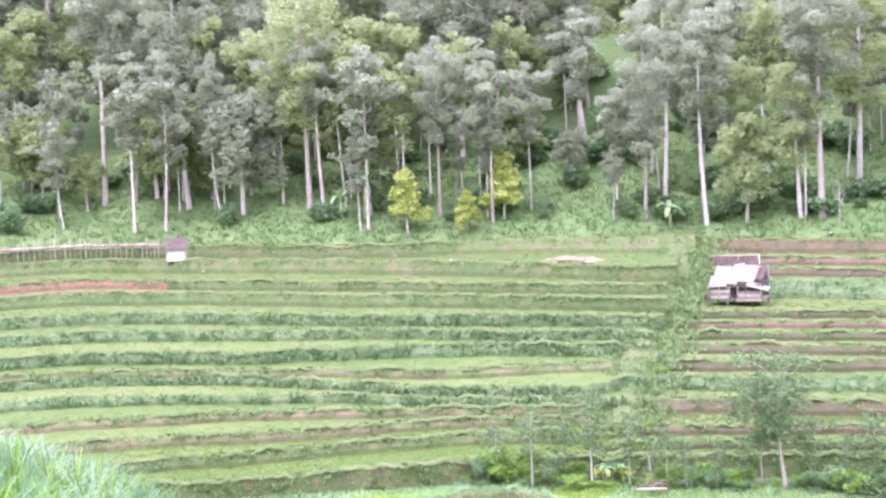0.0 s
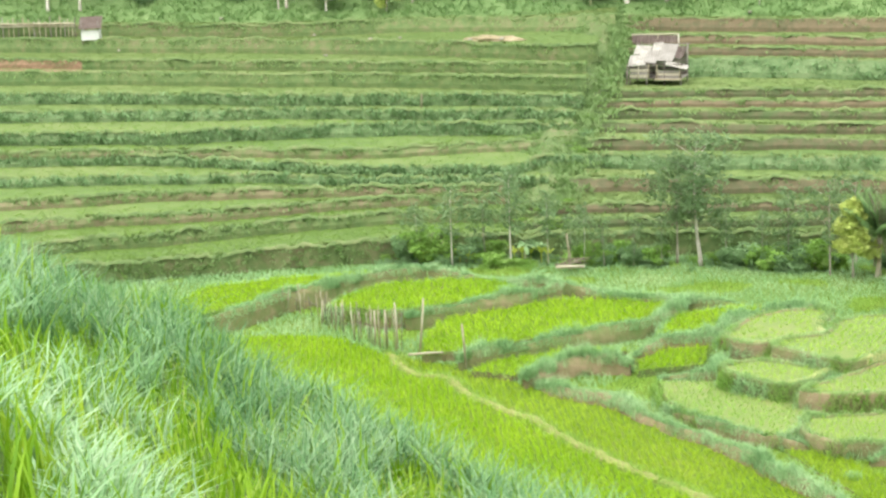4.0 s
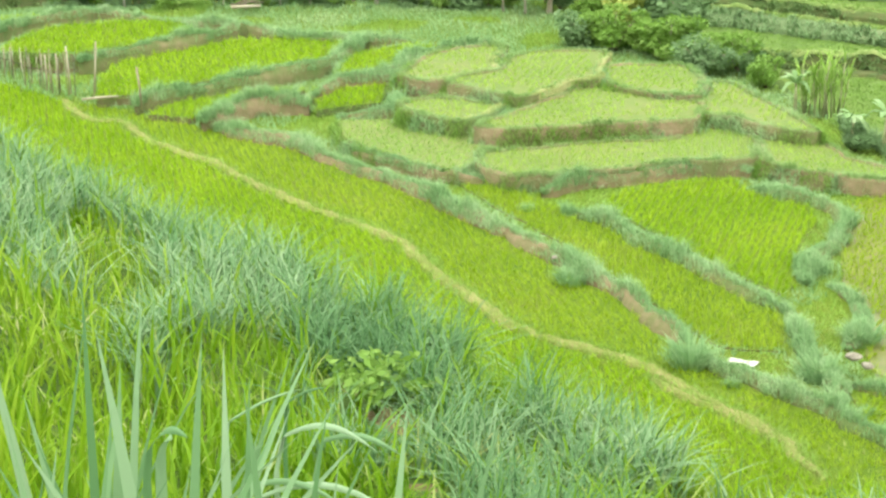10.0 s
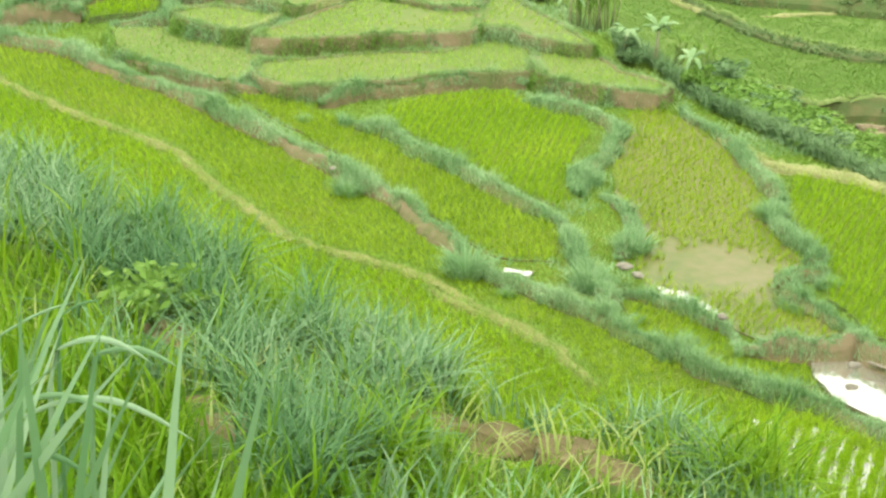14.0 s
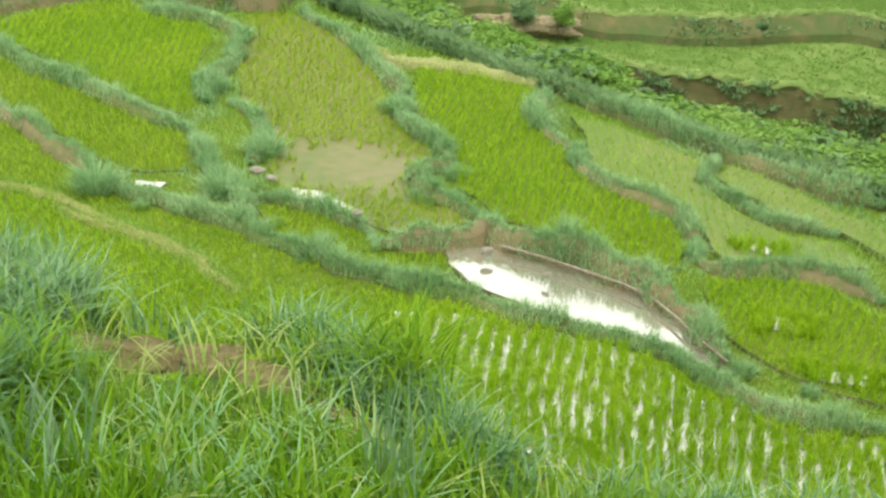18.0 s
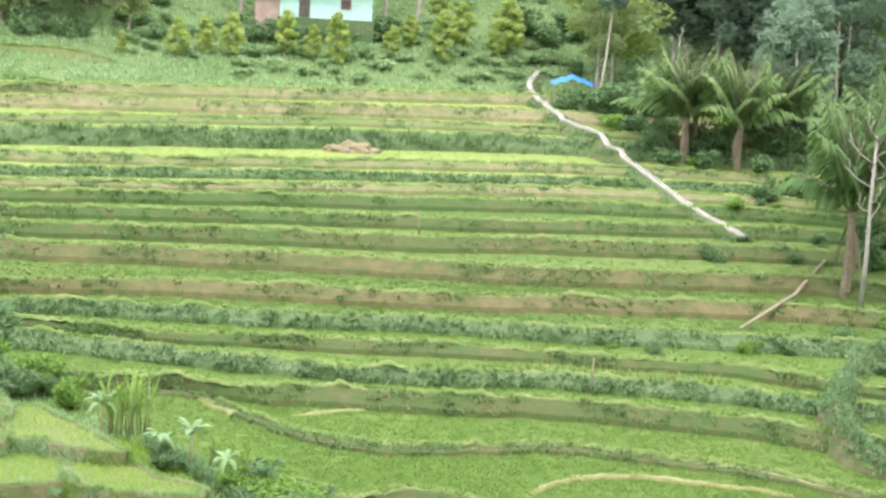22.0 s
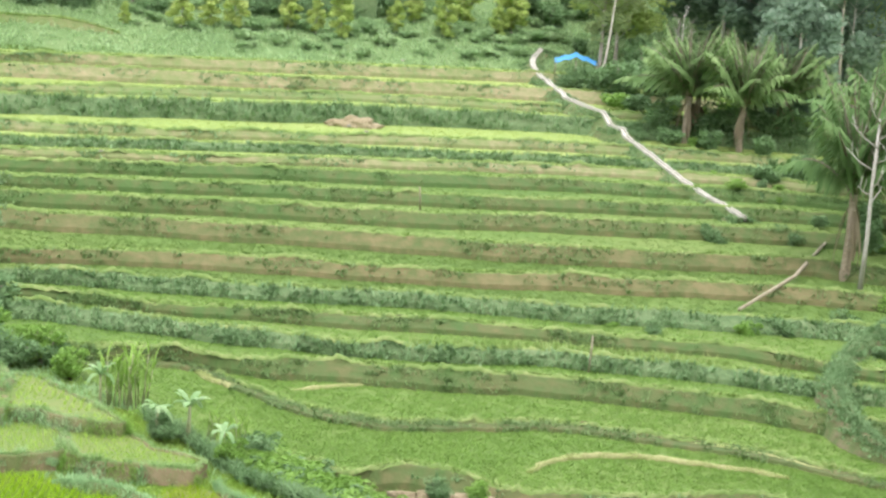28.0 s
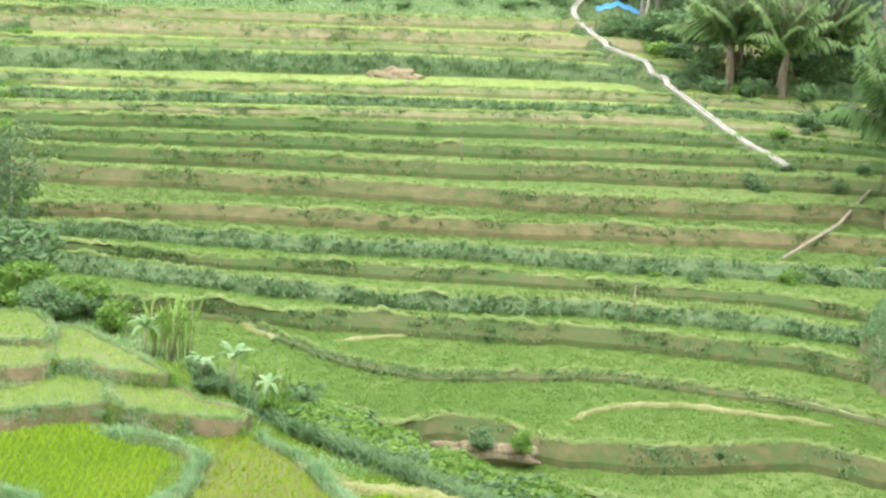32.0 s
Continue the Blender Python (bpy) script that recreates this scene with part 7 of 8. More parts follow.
sho = [shoot(1), shoot(2)]
settle(sho, SHOOTS, 0.8, 1.0, "yellow shoots", False, 0.0)
discard(sho)


for z_, line_ in LOW_BUNDS:
    bund("pale", z_ - 0.1, 0.3, 0.14, line_)


def cane(seed):
    rg = np.random.RandomState(seed)
    th = tagged(new("cane_clump"), "upright clump of tall canes with long narrow leaves", "canes")
    for i in range(7):
        p = Vector((rg.normal(0, 0.14), rg.normal(0, 0.14), -0.1))
        top = p + Vector((rg.normal(0, 0.1), rg.normal(0, 0.1), rg.uniform(1.0, 1.6)))
        st_ = tube_part("cane", [p, p.lerp(top, 0.5), top], (0.025, 0.02, 0.012), BANSTEM, th, 5)
        q = np.array([tuple(p.lerp(top, rg.uniform(0.25, 1.0))) for _ in range(9)])
        v, f = blades(q, rg.uniform(0.5, 0.85, 9), 0.06, 0.9, 4)
        mesh_part("leaf_spray", tri_mesh("leaf_spray", v, f), G_FLAT, st_)
    return th


canes = [cane(97), cane(98)]
settle(canes, CANES, 2.0, 1.0, "cane clumps", False, 0.05)
discard(canes)


def palm(seed, green):
    rg = random.Random(seed)
    th = tagged(new("palm_tree"), "palm with a rough trunk and drooping feathery fronds", "palm")
    tube_part("trunk", [Vector((0, 0, -0.3)), Vector((0.03, 0, 0.3)), Vector((0.06, 0.03, 0.9)), Vector((0.08, 0.04, 1.45))], (0.17, 0.11, 0.09, 0.11), PALMBARK, th, 10)
    for i in range(24):
        a = i * 2.1 + rg.uniform(-0.3, 0.3)
        v, f = [], []
        frond(v, f, Vector((0.08, 0.04, 1.35 - 0.05 * (i % 3))), Vector((math.cos(a), math.sin(a), -0.3)), rg.uniform(0.35, 0.7), rg.uniform(1.0, 2.4), 0.04, 6, 1.0, rg)
        mesh_part('dry_frond', tri_mesh('dry_frond', [tuple(p) for p in v], f), G_HUSK, th, 'withered brown hanging frond')
    for i in range(32):
        a = i * 2.4 + rg.uniform(-0.2, 0.2)
        e = 0.8 + 3.6 * (i / 31)
        L, droop = rg.uniform(2.6, 3.4), rg.uniform(0.45, 0.8) * (0.6 + 0.5 / (e + 0.4))
        out = Vector((math.cos(a), math.sin(a), e)).normalized()
        side = out.cross(Vector((0, 0, 1))).normalized()
        v, f, rib = [], [], []
        for j in range(31):
            t = j / 30
            p = Vector((0.08, 0.04, 1.4)) + Vector((out.x, out.y, 0)) * (L * (t - 0.1 * t * t)) + Vector((0, 0, out.z * L * t - droop * L * 0.75 * t * t))
            rib.append(p)
            if j > 3:
                q = 0.7 * math.sin(math.pi * (0.15 + 0.8 * t))
                for sgn in (-1, 1):
                    o = len(v)
                    fw = Vector((out.x, out.y, 0))
                    tip = p + side * (sgn * q) + fw * 0.35 + Vector((0, 0, -0.55 * q * rg.uniform(0.5, 1.4)))
                    mid = p.lerp(tip, 0.5) + Vector((0, 0, 0.06))
                    v += [p, mid - fw * 0.06, mid + fw * 0.08, tip]
                    f += [(o, o + 1, o + 2), (o + 1, o + 3, o + 2)]
        ob = mesh_part("frond", tri_mesh("frond", [tuple(p) for p in v], f), green, th)
        pts = rib[::5]
        tube_part("midrib", pts, [0.035 - 0.028 * k / (len(pts) - 1) for k in range(len(pts))], BARK2, ob, 4)
    return th


# lighter copy of the palm leaf: sunlight painted into the rear palms' colour
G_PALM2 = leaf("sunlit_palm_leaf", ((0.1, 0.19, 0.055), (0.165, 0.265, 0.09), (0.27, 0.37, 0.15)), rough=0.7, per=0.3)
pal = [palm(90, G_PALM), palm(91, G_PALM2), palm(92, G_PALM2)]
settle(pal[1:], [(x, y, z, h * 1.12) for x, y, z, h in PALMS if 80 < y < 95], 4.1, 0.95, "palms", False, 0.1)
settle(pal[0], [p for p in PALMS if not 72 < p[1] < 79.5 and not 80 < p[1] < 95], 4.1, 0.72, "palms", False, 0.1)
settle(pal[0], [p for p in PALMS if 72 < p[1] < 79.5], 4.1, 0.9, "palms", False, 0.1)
discard(pal)


DEADWOOD = mat("bleached_wood", ((0.3, 0.27, 0.23), (0.43, 0.4, 0.36), (0.56, 0.53, 0.48)), 1.5, bump=0.4)


def dead_tree(seed):
    rg = random.Random(seed)
    th = tagged(new("dead_tree"), "leafless pale dead tree with bare forked branches", "tree")
    tube_part("trunk", [Vector((0, 0, -0.3)), Vector((0.02, 0, 2)), Vector((-0.05, 0, 4)), Vector((0, 0.05, 6.2))], (0.095, 0.07, 0.055, 0.025), DEADWOOD, th, 8)
    for i in range(11):
        t = 3.2 + i * 0.28
        a = i * 2.2 + rg.uniform(-0.4, 0.4)
        L = rg.uniform(0.5, 1.1)
        s = Vector((0, 0, t))
        e = s + Vector((math.cos(a) * L, math.sin(a) * L, L * rg.uniform(0.5, 1.1)))
        b = tube_part("branch", [s, s.lerp(e, 0.5) + Vector((0, 0, -0.1)), e], (0.035, 0.024, 0.01), DEADWOOD, th, 5)
        for j in range(2):
            q = s.lerp(e, 0.55 + 0.25 * j)
            tube_part("twig", [q, q + Vector((rg.uniform(-0.3, 0.3), rg.uniform(-0.3, 0.3), 0.4))], (0.02, 0.007), DEADWOOD, b, 4)
    return th


ded = dead_tree(95)
settle([ded], DEAD_TREES, 6.3, 1.0, "dead trees", False, 0.1)
discard([ded])

# ---- stakes, fence, stones ----
def stick(name, label, cat, p, top, rad, group=""):
    th = tagged(new(name), label, cat, group)
    th.location = p
    tube_part("pole", [Vector((0, 0, -0.15)), Vector(top) * 0.5 + Vector((0.015, 0, 0)), Vector(top)], (rad, rad * 0.9, rad * 0.75), BAMBOO, th, 7)
    for k in (0.3, 0.6, 0.85):
        c = Vector(top) * k
        tube_part("node", [c, c + Vector((0, 0, 0.03))], (rad * 1.12, rad * 1.12), BAMBOO, th, 7)
    return th


for i, (x, y, z, h) in enumerate(STAKES):
    stick("bamboo_stake", "upright weathered bamboo stake", "stake", (x, y, z), (rng.uniform(-0.12, 0.12) * h, 0.02, h), 0.05, "bamboo stakes")
fence = tagged(new("pole_fence"), "rough fence of thin bamboo poles beside a paddy", "fence")
fx, fy, fz, _ = FENCE_POLES[6]
fence.location = (fx, fy, fz)
for i, (x, y, z, h) in enumerate(FENCE_POLES):
    for j in range(3):
        dx = rng.uniform(-0.45, 0.45)
        p = Vector((x - fx + dx, y - fy + rng.uniform(-0.1, 0.1) - dx * 0.9, -0.2))
        tube_part("pole", [p, p + Vector((rng.uniform(-0.12, 0.12), 0.02, h * rng.uniform(0.75, 1.15) + 0.2))], (0.02, 0.014), TIMBER if (i + j) % 4 == 0 else BAMBOO, fence, 6)
for lev in (0.45,):
    P = [Vector((x - fx, y - fy, h * lev)) for x, y, z, h in FENCE_POLES]
    tube_part("rail", P[::2], [0.012] * len(P[::2]), TIMBER, fence, 6)

st = []
for s in range(4):
    bm = bmesh.new()
    bmesh.ops.create_icosphere(bm, subdivisions=3, radius=0.5)
    for q in bm.verts:
        q.co *= 1 + 0.5 * noise.noise(q.co * 1.6 + Vector((s * 9, 0, 0))) + 0.12 * noise.noise(q.co * 6 + Vector((s, 0, 0)))
        q.co.z = q.co.z * 0.65 + 0.2
    st.append(tagged(part("stone", bm, STONE, None, "", True), "pale rounded field stone", "stone", "field stones"))
for i, (x, y, z, h) in enumerate(STONES):
    k = max(0.14, h * 0.75)
    copy_thing(st[i % 4], Matrix.LocRotScale((x, y, z - 0.1 * k), Euler((0, 0, i * 2.1)), (k * 1.5, k, k)))
discard(st)


# ---- buildings ----
def box(name, size, at, material, parent, label="", bevel=0.01):
    bm = bmesh.new()
    bmesh.ops.create_cube(bm, size=1)
    for q in bm.verts:
        q.co = Vector((q.co.x * size[0], q.co.y * size[1], q.co.z * size[2]))
    if bevel:
        bmesh.ops.bevel(bm, geom=bm.edges[:], offset=min(bevel, min(size) * 0.3), segments=1, affect="EDGES")
    ob = part(name, bm, material, parent, label)
    ob.location = at
    return ob


def sheet(name, w, d, at, tilt, material, parent, label="", waves=14, tiltx=0):
    """A corrugated roof sheet."""
    n = waves * 4
    rows = [[(w * (i / n - 0.5), d * (j / 4 - 0.5), 0.025 * math.sin(i / 4 * 2 * math.pi)) for i in range(n + 1)] for j in range(5)]
    me = grid_mesh(name, rows)
    ob = mesh_part(name, me, material, parent, label)
    mod = ob.modifiers.new("thickness", "SOLIDIFY")
    mod.thickness = 0.015
    ob.location, ob.rotation_euler = at, (radians(tilt), radians(tiltx), 0)
    return ob


METAL2 = mat("bleached_sheet", ((0.18, 0.165, 0.145), (0.32, 0.3, 0.27), (0.46, 0.44, 0.4)), 1.8, rough=0.85, spec=0.15)
# field hut on stilts
hut = tagged(new("field_hut"), "ramshackle wooden field hut under patched metal sheets", "hut")
hut.location = HUT
hut.rotation_euler = (0, 0, radians(-22))
for x in (-1.75, -0.6, 0.6, 1.7):
    for y in (-1.1, 1.1):
        tube_part("post", [Vector((x, y, -0.5)), Vector((x + 0.03, y, 1.3 if y < 0 else 2.45))], (0.06, 0.05), TIMBER, hut, 6)
for i in range(11):
    box("floor_board", (0.33, 2.3, 0.04), (-1.65 + i * 0.33, 0, 0.34 + 0.008 * (i % 3)), TIMBER, hut)
for i in range(4):
    box("wall_board", (1.25 - 0.08 * (i % 2), 0.03, 0.16), (-1.1, -1.13, 0.5 + i * 0.19), TIMBER if i % 2 else BAMBOO, hut)
for i in range(3):
    box("wall_board", (1.6, 0.03, 0.15), (0.9, -1.13, 0.45 + i * 0.17), BAMBOO if i == 1 else TIMBER, hut)
for i in range(7):
    box("rear_board", (3.5, 0.03, 0.24), (0, 1.12, 0.5 + i * 0.27), TIMBER, hut)
box("beam", (3.8, 0.08, 0.08), (0, -1.12, 1.28), TIMBER, hut)
box("beam", (3.8, 0.08, 0.08), (0, 1.12, 2.4), TIMBER, hut)
for w_, d_, at_, tl_, m_, lb_, wv_, tx_ in (
        (1.2, 1.3, (-1.25, -0.75, 1.52), 27, METAL2, "bleached metal sheet", 7, -4),
        (1.05, 1.2, (-1.15, 0.35, 2.08), 24, METAL2, "small bleached metal sheet", 6, 5),
        (0.8, 1.5, (-0.35, -0.45, 1.72), 26, METAL, "dull metal sheet", 5, 3),
        (0.7, 1.1, (-0.2, 0.7, 2.26), 25, METAL2, "small bleached metal sheet", 4, -4),
        (1.1, 2.2, (0.6, 0.05, 1.95), 25, METAL, "dull pinkish metal sheet", 7, 3),
        (1.5, 0.8, (1.45, -1.1, 1.24), 12, METAL2, "loose sloping metal sheet", 7, 13),
        (0.6, 1.3, (1.35, 0.3, 1.92), 28, RUST, "rusty sheet", 4, 8)):
    sheet("roof_sheet", w_, d_, at_, tl_, m_, hut, lb_, wv_, tx_)
sheet("rear_sheet", 3.1, 0.5, (-0.55, 1.32, 2.72), 68, RUST, hut, "rusty dark metal sheet standing up at the back", 12)
tube_part("ridge_pole", [Vector((-2.15, 1.42, 3.0)), Vector((1.1, 1.42, 3.05))], (0.05, 0.045), BAMBOO, hut, 6)
tube_part("corner_pole", [Vector((-2.05, 1.4, 2.4)), Vector((-2.1, 1.42, 3.0))], (0.045, 0.04), BAMBOO, hut, 6)
tube_part("corner_pole", [Vector((1.1, 1.4, 1.6)), Vector((1.05, 1.42, 3.05))], (0.045, 0.04), BARK, hut, 6)
tube_part("cross_pole", [Vector((-0.4, 1.3, 2.4)), Vector((-0.3, 1.44, 3.05))], (0.04, 0.035), BAMBOO, hut, 6)
for x in (-1.7, -0.9, -0.1, 0.7, 1.5):
    tube_part("rafter", [Vector((x, -1.3, 1.2)), Vector((x, 1.25, 2.44))], (0.035, 0.03), TIMBER, hut, 6)
for x in (-1.15, -0.45, 0.1, 1.65):
    tube_part("strut", [Vector((x, -1.16, 0.3)), Vector((x + 0.02, -1.16, 1.26))], (0.045, 0.04), BAMBOO, hut, 6)
box("shelf", (1.8, 0.6, 0.05), (0.9, -1.35, 0.32), BAMBOO, hut)
tube_part("leaning_post", [Vector((-1.95, -1.3, -0.6)), Vector((-1.85, -1.2, 1.2))], (0.07, 0.06), TIMBER, hut, 6)

# white-walled shed with a brown roof, at the end of a pole fence
shed = tagged(new("shed"), "small white-walled shed with a brown sheet roof", "shed")
shed.location = SHED
shed.scale = (0.8, 0.8, 0.8)
for x in (-0.8, 0.8):
    for y in (-0.7, 0.7):
        tube_part("post", [Vector((x, y, -0.4)), Vector((x, y, 1.9))], (0.05, 0.045), TIMBER, shed, 6)
box("wall", (1.7, 0.04, 0.95), (0, -0.75, 0.45), WHITE, shed)
box("side_wall", (0.04, 1.4, 0.95), (0.86, 0, 0.45), WHITE, shed)
box("side_wall", (0.04, 1.4, 0.95), (-0.86, 0, 0.45), WHITE, shed)
sheet("roof", 2.2, 2.2, (0, 0, 1.62), 28, RUST, shed, "brown sheet roof", 10)

pf = tagged(new("long_fence"), "long pale fence of posts with a bleached top rail", "fence")
p0 = Vector(FENCE_LINE[-1])
pf.location = p0
line = resample([(p[0], p[1]) for p in FENCE_LINE], 0.42)
for i, q in enumerate(line):
    g = Vector((q.x - p0.x, q.y - p0.y, 0))
    hh = 1.6 + rng.uniform(-0.15, 0.4)
    tube_part("post", [g + Vector((0, 0, -0.5)), g + Vector((rng.uniform(-0.06, 0.06), 0, hh))], (0.055, 0.045), BAMBOO if i % 3 else TIMBER, pf, 6)
for i in range(0, len(line) - 3, 3):
    a, b = line[i], line[i + 3]
    for zz, rad in ((1.3, 0.11), (1.12, 0.07)):
        ga, gb = Vector((a.x - p0.x, a.y - p0.y - 0.1, zz)), Vector((b.x - p0.x, b.y - p0.y - 0.1, zz + rng.uniform(-0.05, 0.05)))
        tube_part("rail", [ga, gb], (rad, rad * 0.9), BAMBOO, pf, 6)

# house among the trees
house = tagged(new("house"), "low house with a turquoise wall and brick lean-to", "house")
hx, hy, _ = HOUSE
house.location = (hx - 0.2, hy, -7.6)
house.rotation_euler = (0, 0, -math.atan2(hx, hy) + radians(4))
box("wall", (7.6, 0.18, 2.6), (0.6, -2.6, 1.3), TURQUOISE, house, "turquoise painted wall")
box("wall", (0.18, 5.0, 2.6), (4.3, 0, 1.3), WHITE, house, "white side wall")
box("wall", (0.18, 5.0, 2.6), (-3.1, 0, 1.3), TURQUOISE, house)
box("wall", (7.6, 0.18, 2.6), (0.6, 2.6, 1.3), WHITE, house, "white rear wall")
box("plinth", (7.9, 5.6, 2.2), (0.6, -0.05, -0.75), RISER_D, house, "overgrown mossy stone footing")
box("lean_to_wall", (2.0, 2.6, 3.4), (-4.2, -1.2, 0.3), BRICK, house, "bare brick lean-to")
for sgn in (-1, 1):
    sheet("roof_slope", 8.8, 3.6, (0.6, sgn * 1.6, 3.3), -sgn * 22, METAL2, house, "pale rust-edged corrugated roof", 24)
sheet("lean_to_roof", 2.4, 3.2, (-4.2, -1.2, 2.2), 10, METAL, house, "grey lean-to roof", 8)
win = box("window", (1.0, 0.06, 1.0), (2.2, -2.72, 1.6), WHITE, house, "white window frame")
box("pane", (0.82, 0.03, 0.82), (0, -0.035, 0), RUST, win, "dark pane")
door = box("door", (0.9, 0.06, 2.0), (-1.2, -2.72, 1.36), TIMBER, house, "plain wooden door")
tube_part("handle", [Vector((0.35, -0.04, -0.05)), Vector((0.35, -0.08, -0.05)), Vector((0.35, -0.08, 0.08))], (0.012, 0.012, 0.012), METAL, door, 6)

# blue tarpaulin shelter
shel = tagged(new("tarpaulin_shelter"), "bright blue tarpaulin stretched over low poles", "shelter")
shel.location = TARP_AT
shel.rotation_euler = (0, 0, -0.65)
rows = [[(1.7 * (i / 12 * 2 - 1), 1.1 * (j / 6 * 2 - 1), 1.75 - 0.55 * abs(i / 6 - 1) ** 0.9 - 0.1 * (1 - j / 3) - 0.06 * math.sin(i * 1.9 + j)) for i in range(13)] for j in range(7)]
mesh_part("sheet", grid_mesh("sheet", rows), TARP, shel, "", True).modifiers.new("thickness", "SOLIDIFY").thickness = 0.01
for x in (-1.6, 0, 1.6):
    for y in (-1.0, 1.0):
        tube_part("pole", [Vector((x, y, -0.3)), Vector((x, y, 1.3))], (0.035, 0.03), BAMBOO, shel, 6)
tube_part("ridge_pole", [Vector((0, -1.15, 1.62)), Vector((0, 1.15, 1.72))], (0.03, 0.03), BAMBOO, shel, 6)

# concrete irrigation channel down the slope
ch = tagged(new("irrigation_channel"), "narrow pale concrete channel running down the slope", "channel", kind="structure")
ch.location = CHANNEL[0]
c0 = Vector(CHANNEL[0])
path = resample([(p[0], p[1]) for p in CHANNEL], 0.6)
for nm, o in (("wall", -0.15), ("wall", 0.15), ("bed", 0.0)):
    rows = []
    for i, p in enumerate(path):
        d = (path[min(i + 1, len(path) - 1)] - path[max(0, i - 1)]).normalized()
        s = Vector((d.y, -d.x, 0))
        near = min(range(len(CHANNEL) - 1), key=lambda k: (Vector(CHANNEL[k][:2]) - p.xy).length + (Vector(CHANNEL[k + 1][:2]) - p.xy).length)
        A, B = Vector(CHANNEL[near]), Vector(CHANNEL[near + 1])
        u = max(0, min(1, (p.xy - A.xy).dot(B.xy - A.xy) / (B.xy - A.xy).length_squared))
        z = A.z + (B.z - A.z) * u - c0.z + 0.3
        w, t = (0.05, 0.06) if nm == "wall" else (0.1, -0.06)
        q = p - Vector((c0.x, c0.y, 0)) + s * o
        wob = 0.08 * noise.noise((i * 0.5, o, 0))
        rows.append([q - s * w + Vector((0, 0, z - 0.3)), q - s * w + Vector((0, 0, z + t + wob)), q + s * w + Vector((0, 0, z + t + wob)), q + s * w + Vector((0, 0, z - 0.3))])
    mesh_part(nm, grid_mesh(nm, rows), CONCRETE, ch)
# grassy berm that carries the channel
rows, pts = [], []
for i, p in enumerate(path):
    d = (path[min(i + 1, len(path) - 1)] - path[max(0, i - 1)]).normalized()
    s = Vector((d.y, -d.x, 0))
    near = min(range(len(CHANNEL) - 1), key=lambda k: (Vector(CHANNEL[k][:2]) - p.xy).length + (Vector(CHANNEL[k + 1][:2]) - p.xy).length)
    A, B = Vector(CHANNEL[near]), Vector(CHANNEL[near + 1])
    u = max(0, min(1, (p.xy - A.xy).dot(B.xy - A.xy) / (B.xy - A.xy).length_squared))
    z = A.z + (B.z - A.z) * u - c0.z
    q = p - Vector((c0.x, c0.y, 0))
    rows.append([q + s * (o + 0.2 * noise.noise((i * 0.4, o, 1))) + Vector((0, 0, z + hz)) for o, hz in ((-1.5, -0.9), (-0.9, -0.15), (-0.3, 0.2), (0.3, 0.2), (0.9, -0.15), (1.5, -0.9))])
    for _ in range(26):
        o = NP.normal(0, 0.6)
        if abs(o) > 0.28:
            g_ = q + s * o + d * NP.uniform(-0.3, 0.3)
            pts.append((g_.x, g_.y, z + 0.2 - 0.35 * abs(o)))
mesh_part("berm", grid_mesh("berm", rows), RISER_G, ch, "grassy earth berm", True)
v, f = tufts(pts, 6, 0.15, 0.28, 0.06, 1.0)
mesh_part("berm_grass", tri_mesh("berm_grass", v, f), G_WILD, ch)["kind"] = "stuff"
# curved grassy bank at the end of the low terraces
BANK_LINE = ((72.3, 59.7, -18.5), (67.3, 57.8, -18.8), (62.3, 54.9, -19.1), (59.5, 52.8, -19.3), (57.4, 50.1, -19.7), (56.5, 47.6, -20.2), (56.9, 45.6, -20.5))
gb = tagged(new("grassy_bank"), "curved grassy bank at the end of the low terraces", "bank", kind="structure")
gb.location = BANK_LINE[3]
g0 = Vector(BANK_LINE[3])
rows, pts = [], []
for i in range(49):
    q = i / 8
    p = Vector([float(np.interp(q, range(7), [b_[k] for b_ in BANK_LINE])) for k in range(3)])
    e = Vector([float(np.interp(min(6, q + 0.2), range(7), [b_[k] for b_ in BANK_LINE])) for k in range(2)] + [0]) - Vector([float(np.interp(max(0, q - 0.2), range(7), [b_[k] for b_ in BANK_LINE])) for k in range(2)] + [0])
    e.normalize()
    sd = Vector((e.y, -e.x, 0))
    rows.append([p - g0 + sd * (o * (1 + 0.3 * noise.noise((q, o, 2)))) + Vector((0, 0, hz + 0.15 * noise.noise((q * 2, o * 2, 5)))) for o, hz in ((-0.9, -1.2), (-0.5, -0.2), (-0.2, 0.1), (0.2, 0.1), (0.5, -0.2), (0.9, -1.2))])
    for _ in range(44):
        o = NP.normal(0, 0.36)
        g_ = p - g0 + sd * o + e * NP.uniform(-0.35, 0.35)
        pts.append((g_.x, g_.y, p.z - g0.z + 0.1 - 0.45 * abs(o)))
mesh_part("mound", grid_mesh("bank_mound", rows), RISER_G, gb, "", True)
v, f = tufts(pts, 6, 0.15, 0.24, 0.05, 1.0)
mesh_part("grass", tri_mesh("bank_mound_grass", v, f), G_WILD, gb)["kind"] = "stuff"
lg = tagged(new("fallen_log"), "long pale fallen trunk leaning up the slope", "log")
lg.location = LOG[0]
L0 = Vector(LOG[0])
tube_part("trunk", [Vector(p) - L0 + Vector((0, 0, 0.25)) for p in LOG], (0.09, 0.11, 0.08), BAMBOO, lg, 8)
pile = tagged(new("log_pile"), "small pile of dark branches and a pale log", "logs")
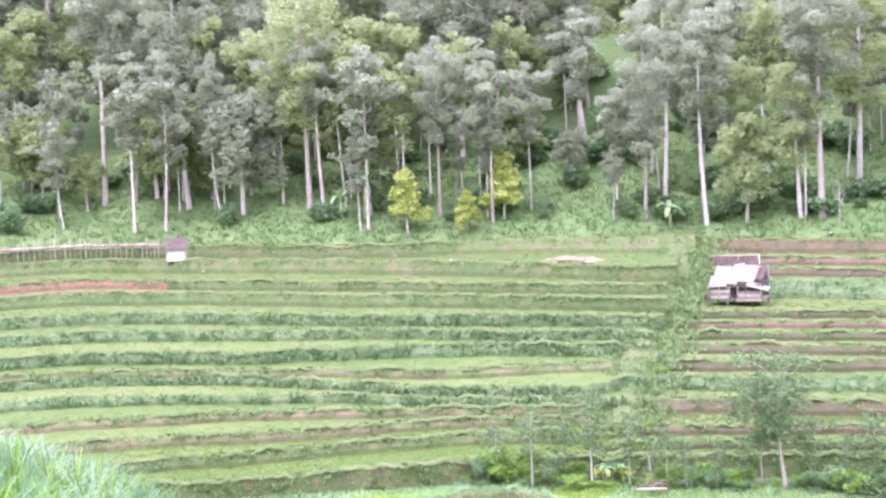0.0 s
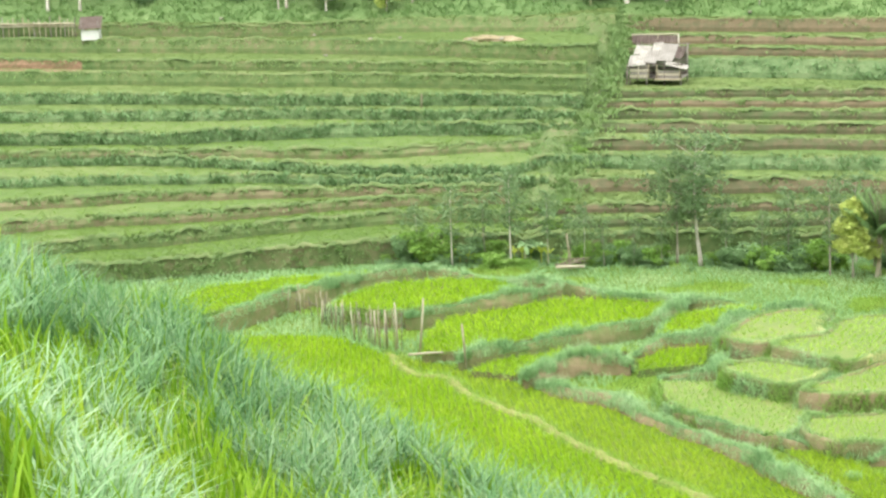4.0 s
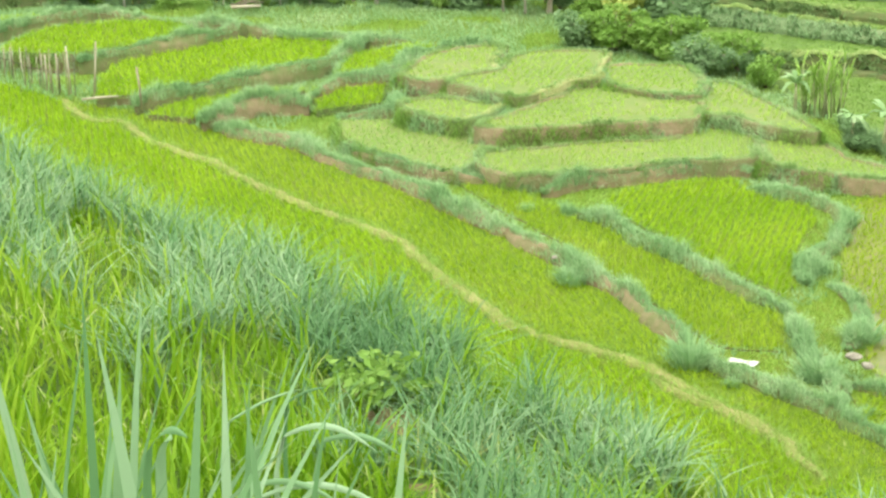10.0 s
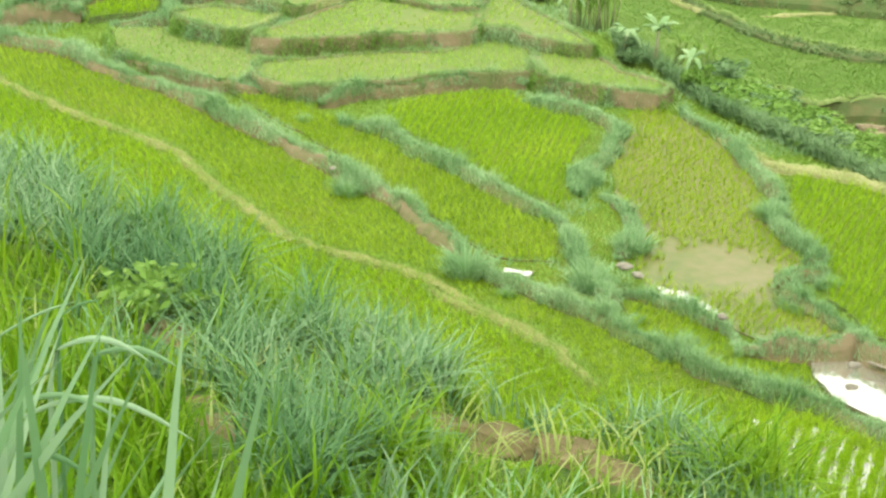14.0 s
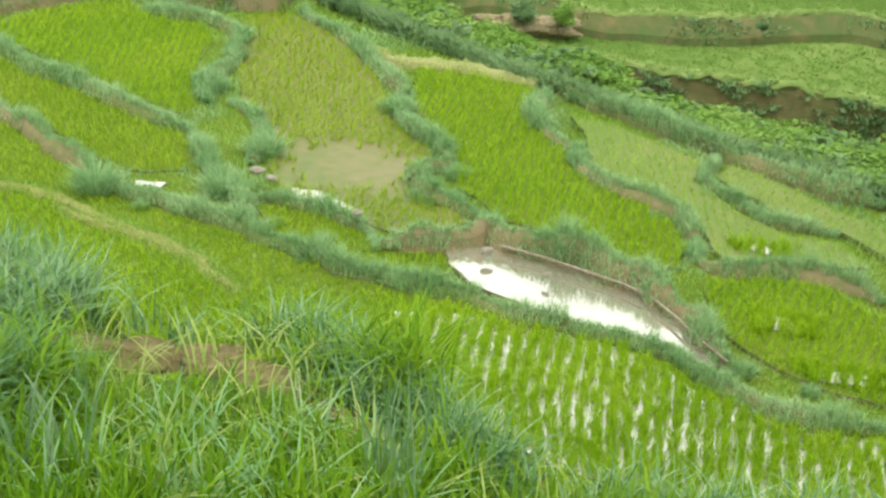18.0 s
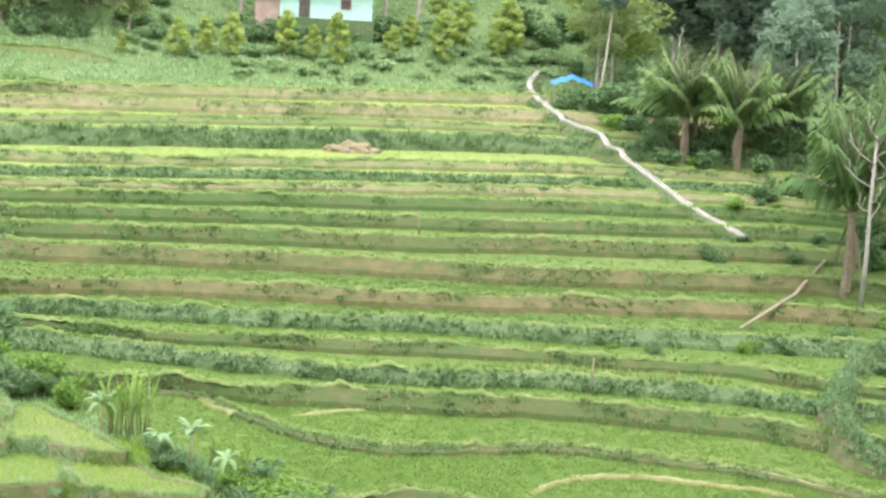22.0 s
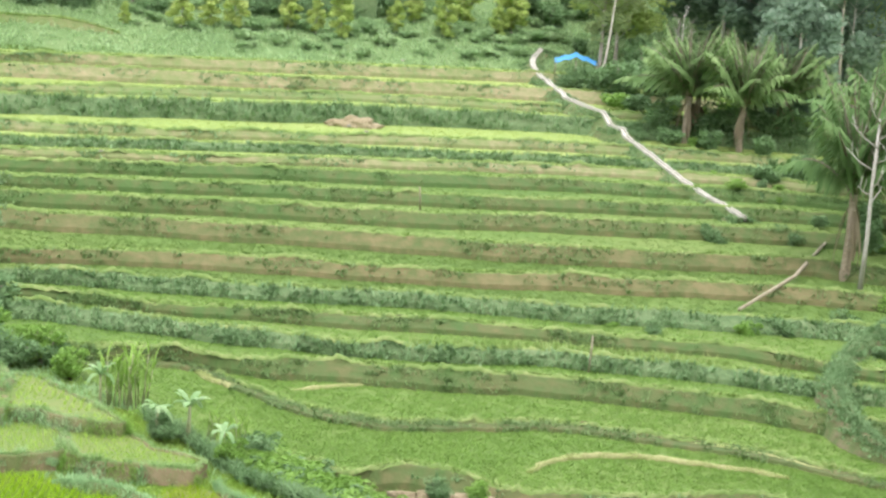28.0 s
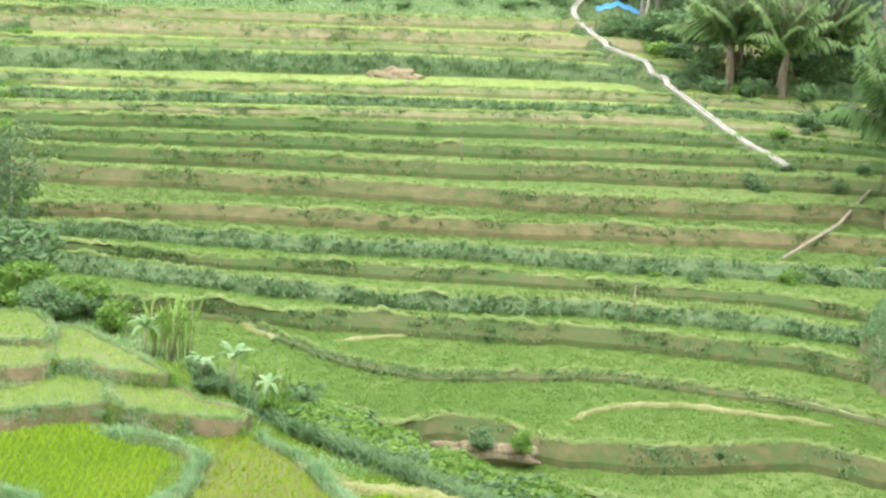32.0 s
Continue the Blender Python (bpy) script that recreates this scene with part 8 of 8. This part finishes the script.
px, py, pz, _ = STAKES[5]
pile.location = (px, py, pz)
tube_part("log", [Vector((-0.7, -0.3, 0.05)), Vector((0.7, -0.35, 0.03))], (0.09, 0.07), BAMBOO, pile, 7, "pale barkless log")
for i in range(12):
    a = rng.uniform(-0.5, 0.5)
    p = Vector((rng.uniform(-0.7, 0.5), rng.uniform(-0.2, 0.3), rng.uniform(0.05, 0.35)))
    tube_part("branch", [p, p + Vector((math.cos(a) * 0.8, math.sin(a) * 0.4, rng.uniform(-0.1, 0.35)))], (0.035, 0.015), BARK2, pile, 5)
wl = tagged(new("peeled_log"), "short peeled log lying by the bund path", "log")
wx, wy, wz, _ = STAKES[1]
wl.location = (wx, wy - 1.1, wz + 0.12)
tube_part("trunk", [Vector((-0.5, 0, 0)), Vector((0.25, 0, 0.02)), Vector((0.9, 0.05, 0))], (0.05, 0.055, 0.04), BAMBOO, wl, 7)
# pole laid along the pond's far edge
pp = tagged(new("edging_pole"), "long brown pole laid along the pond's edge", "pole")
pp.location = POND_EDGE[0]
e0 = Vector(POND_EDGE[0])
tube_part("pole", [Vector(p) - e0 for p in POND_EDGE], [0.035] * len(POND_EDGE), BARK2, pp, 7)
# washed-out earth on the terraces
for i, (at, size) in enumerate(((SCAR, 1.0), (SCARS[0], 1.1), (SCARS[1], 0.7), (SCARS[2], 1.05))):
    bm = bmesh.new()
    bmesh.ops.create_icosphere(bm, subdivisions=4, radius=1.0)
    for q in bm.verts:
        q.co = Vector((q.co.x * 1.5, q.co.y * 0.45, q.co.z * 0.5)) * (1 + 0.45 * noise.noise(q.co * 2 + Vector((i * 7, 0, 0))) + 0.12 * noise.noise(q.co * 7))
    sc = part("earth_slip", bm, SLIP, None, "", True)
    sc.location, sc.scale = Vector(at) - Vector((0, 0, 0.1)), (size * 1.15, size, size * (1.35 if i == 0 else 0.8))
    sc.rotation_euler = (0, 0, -math.atan2(at[0], at[1]))
    tagged(sc, "washed-out pale earth slip on a terrace", "earth", "earth slips", "structure")
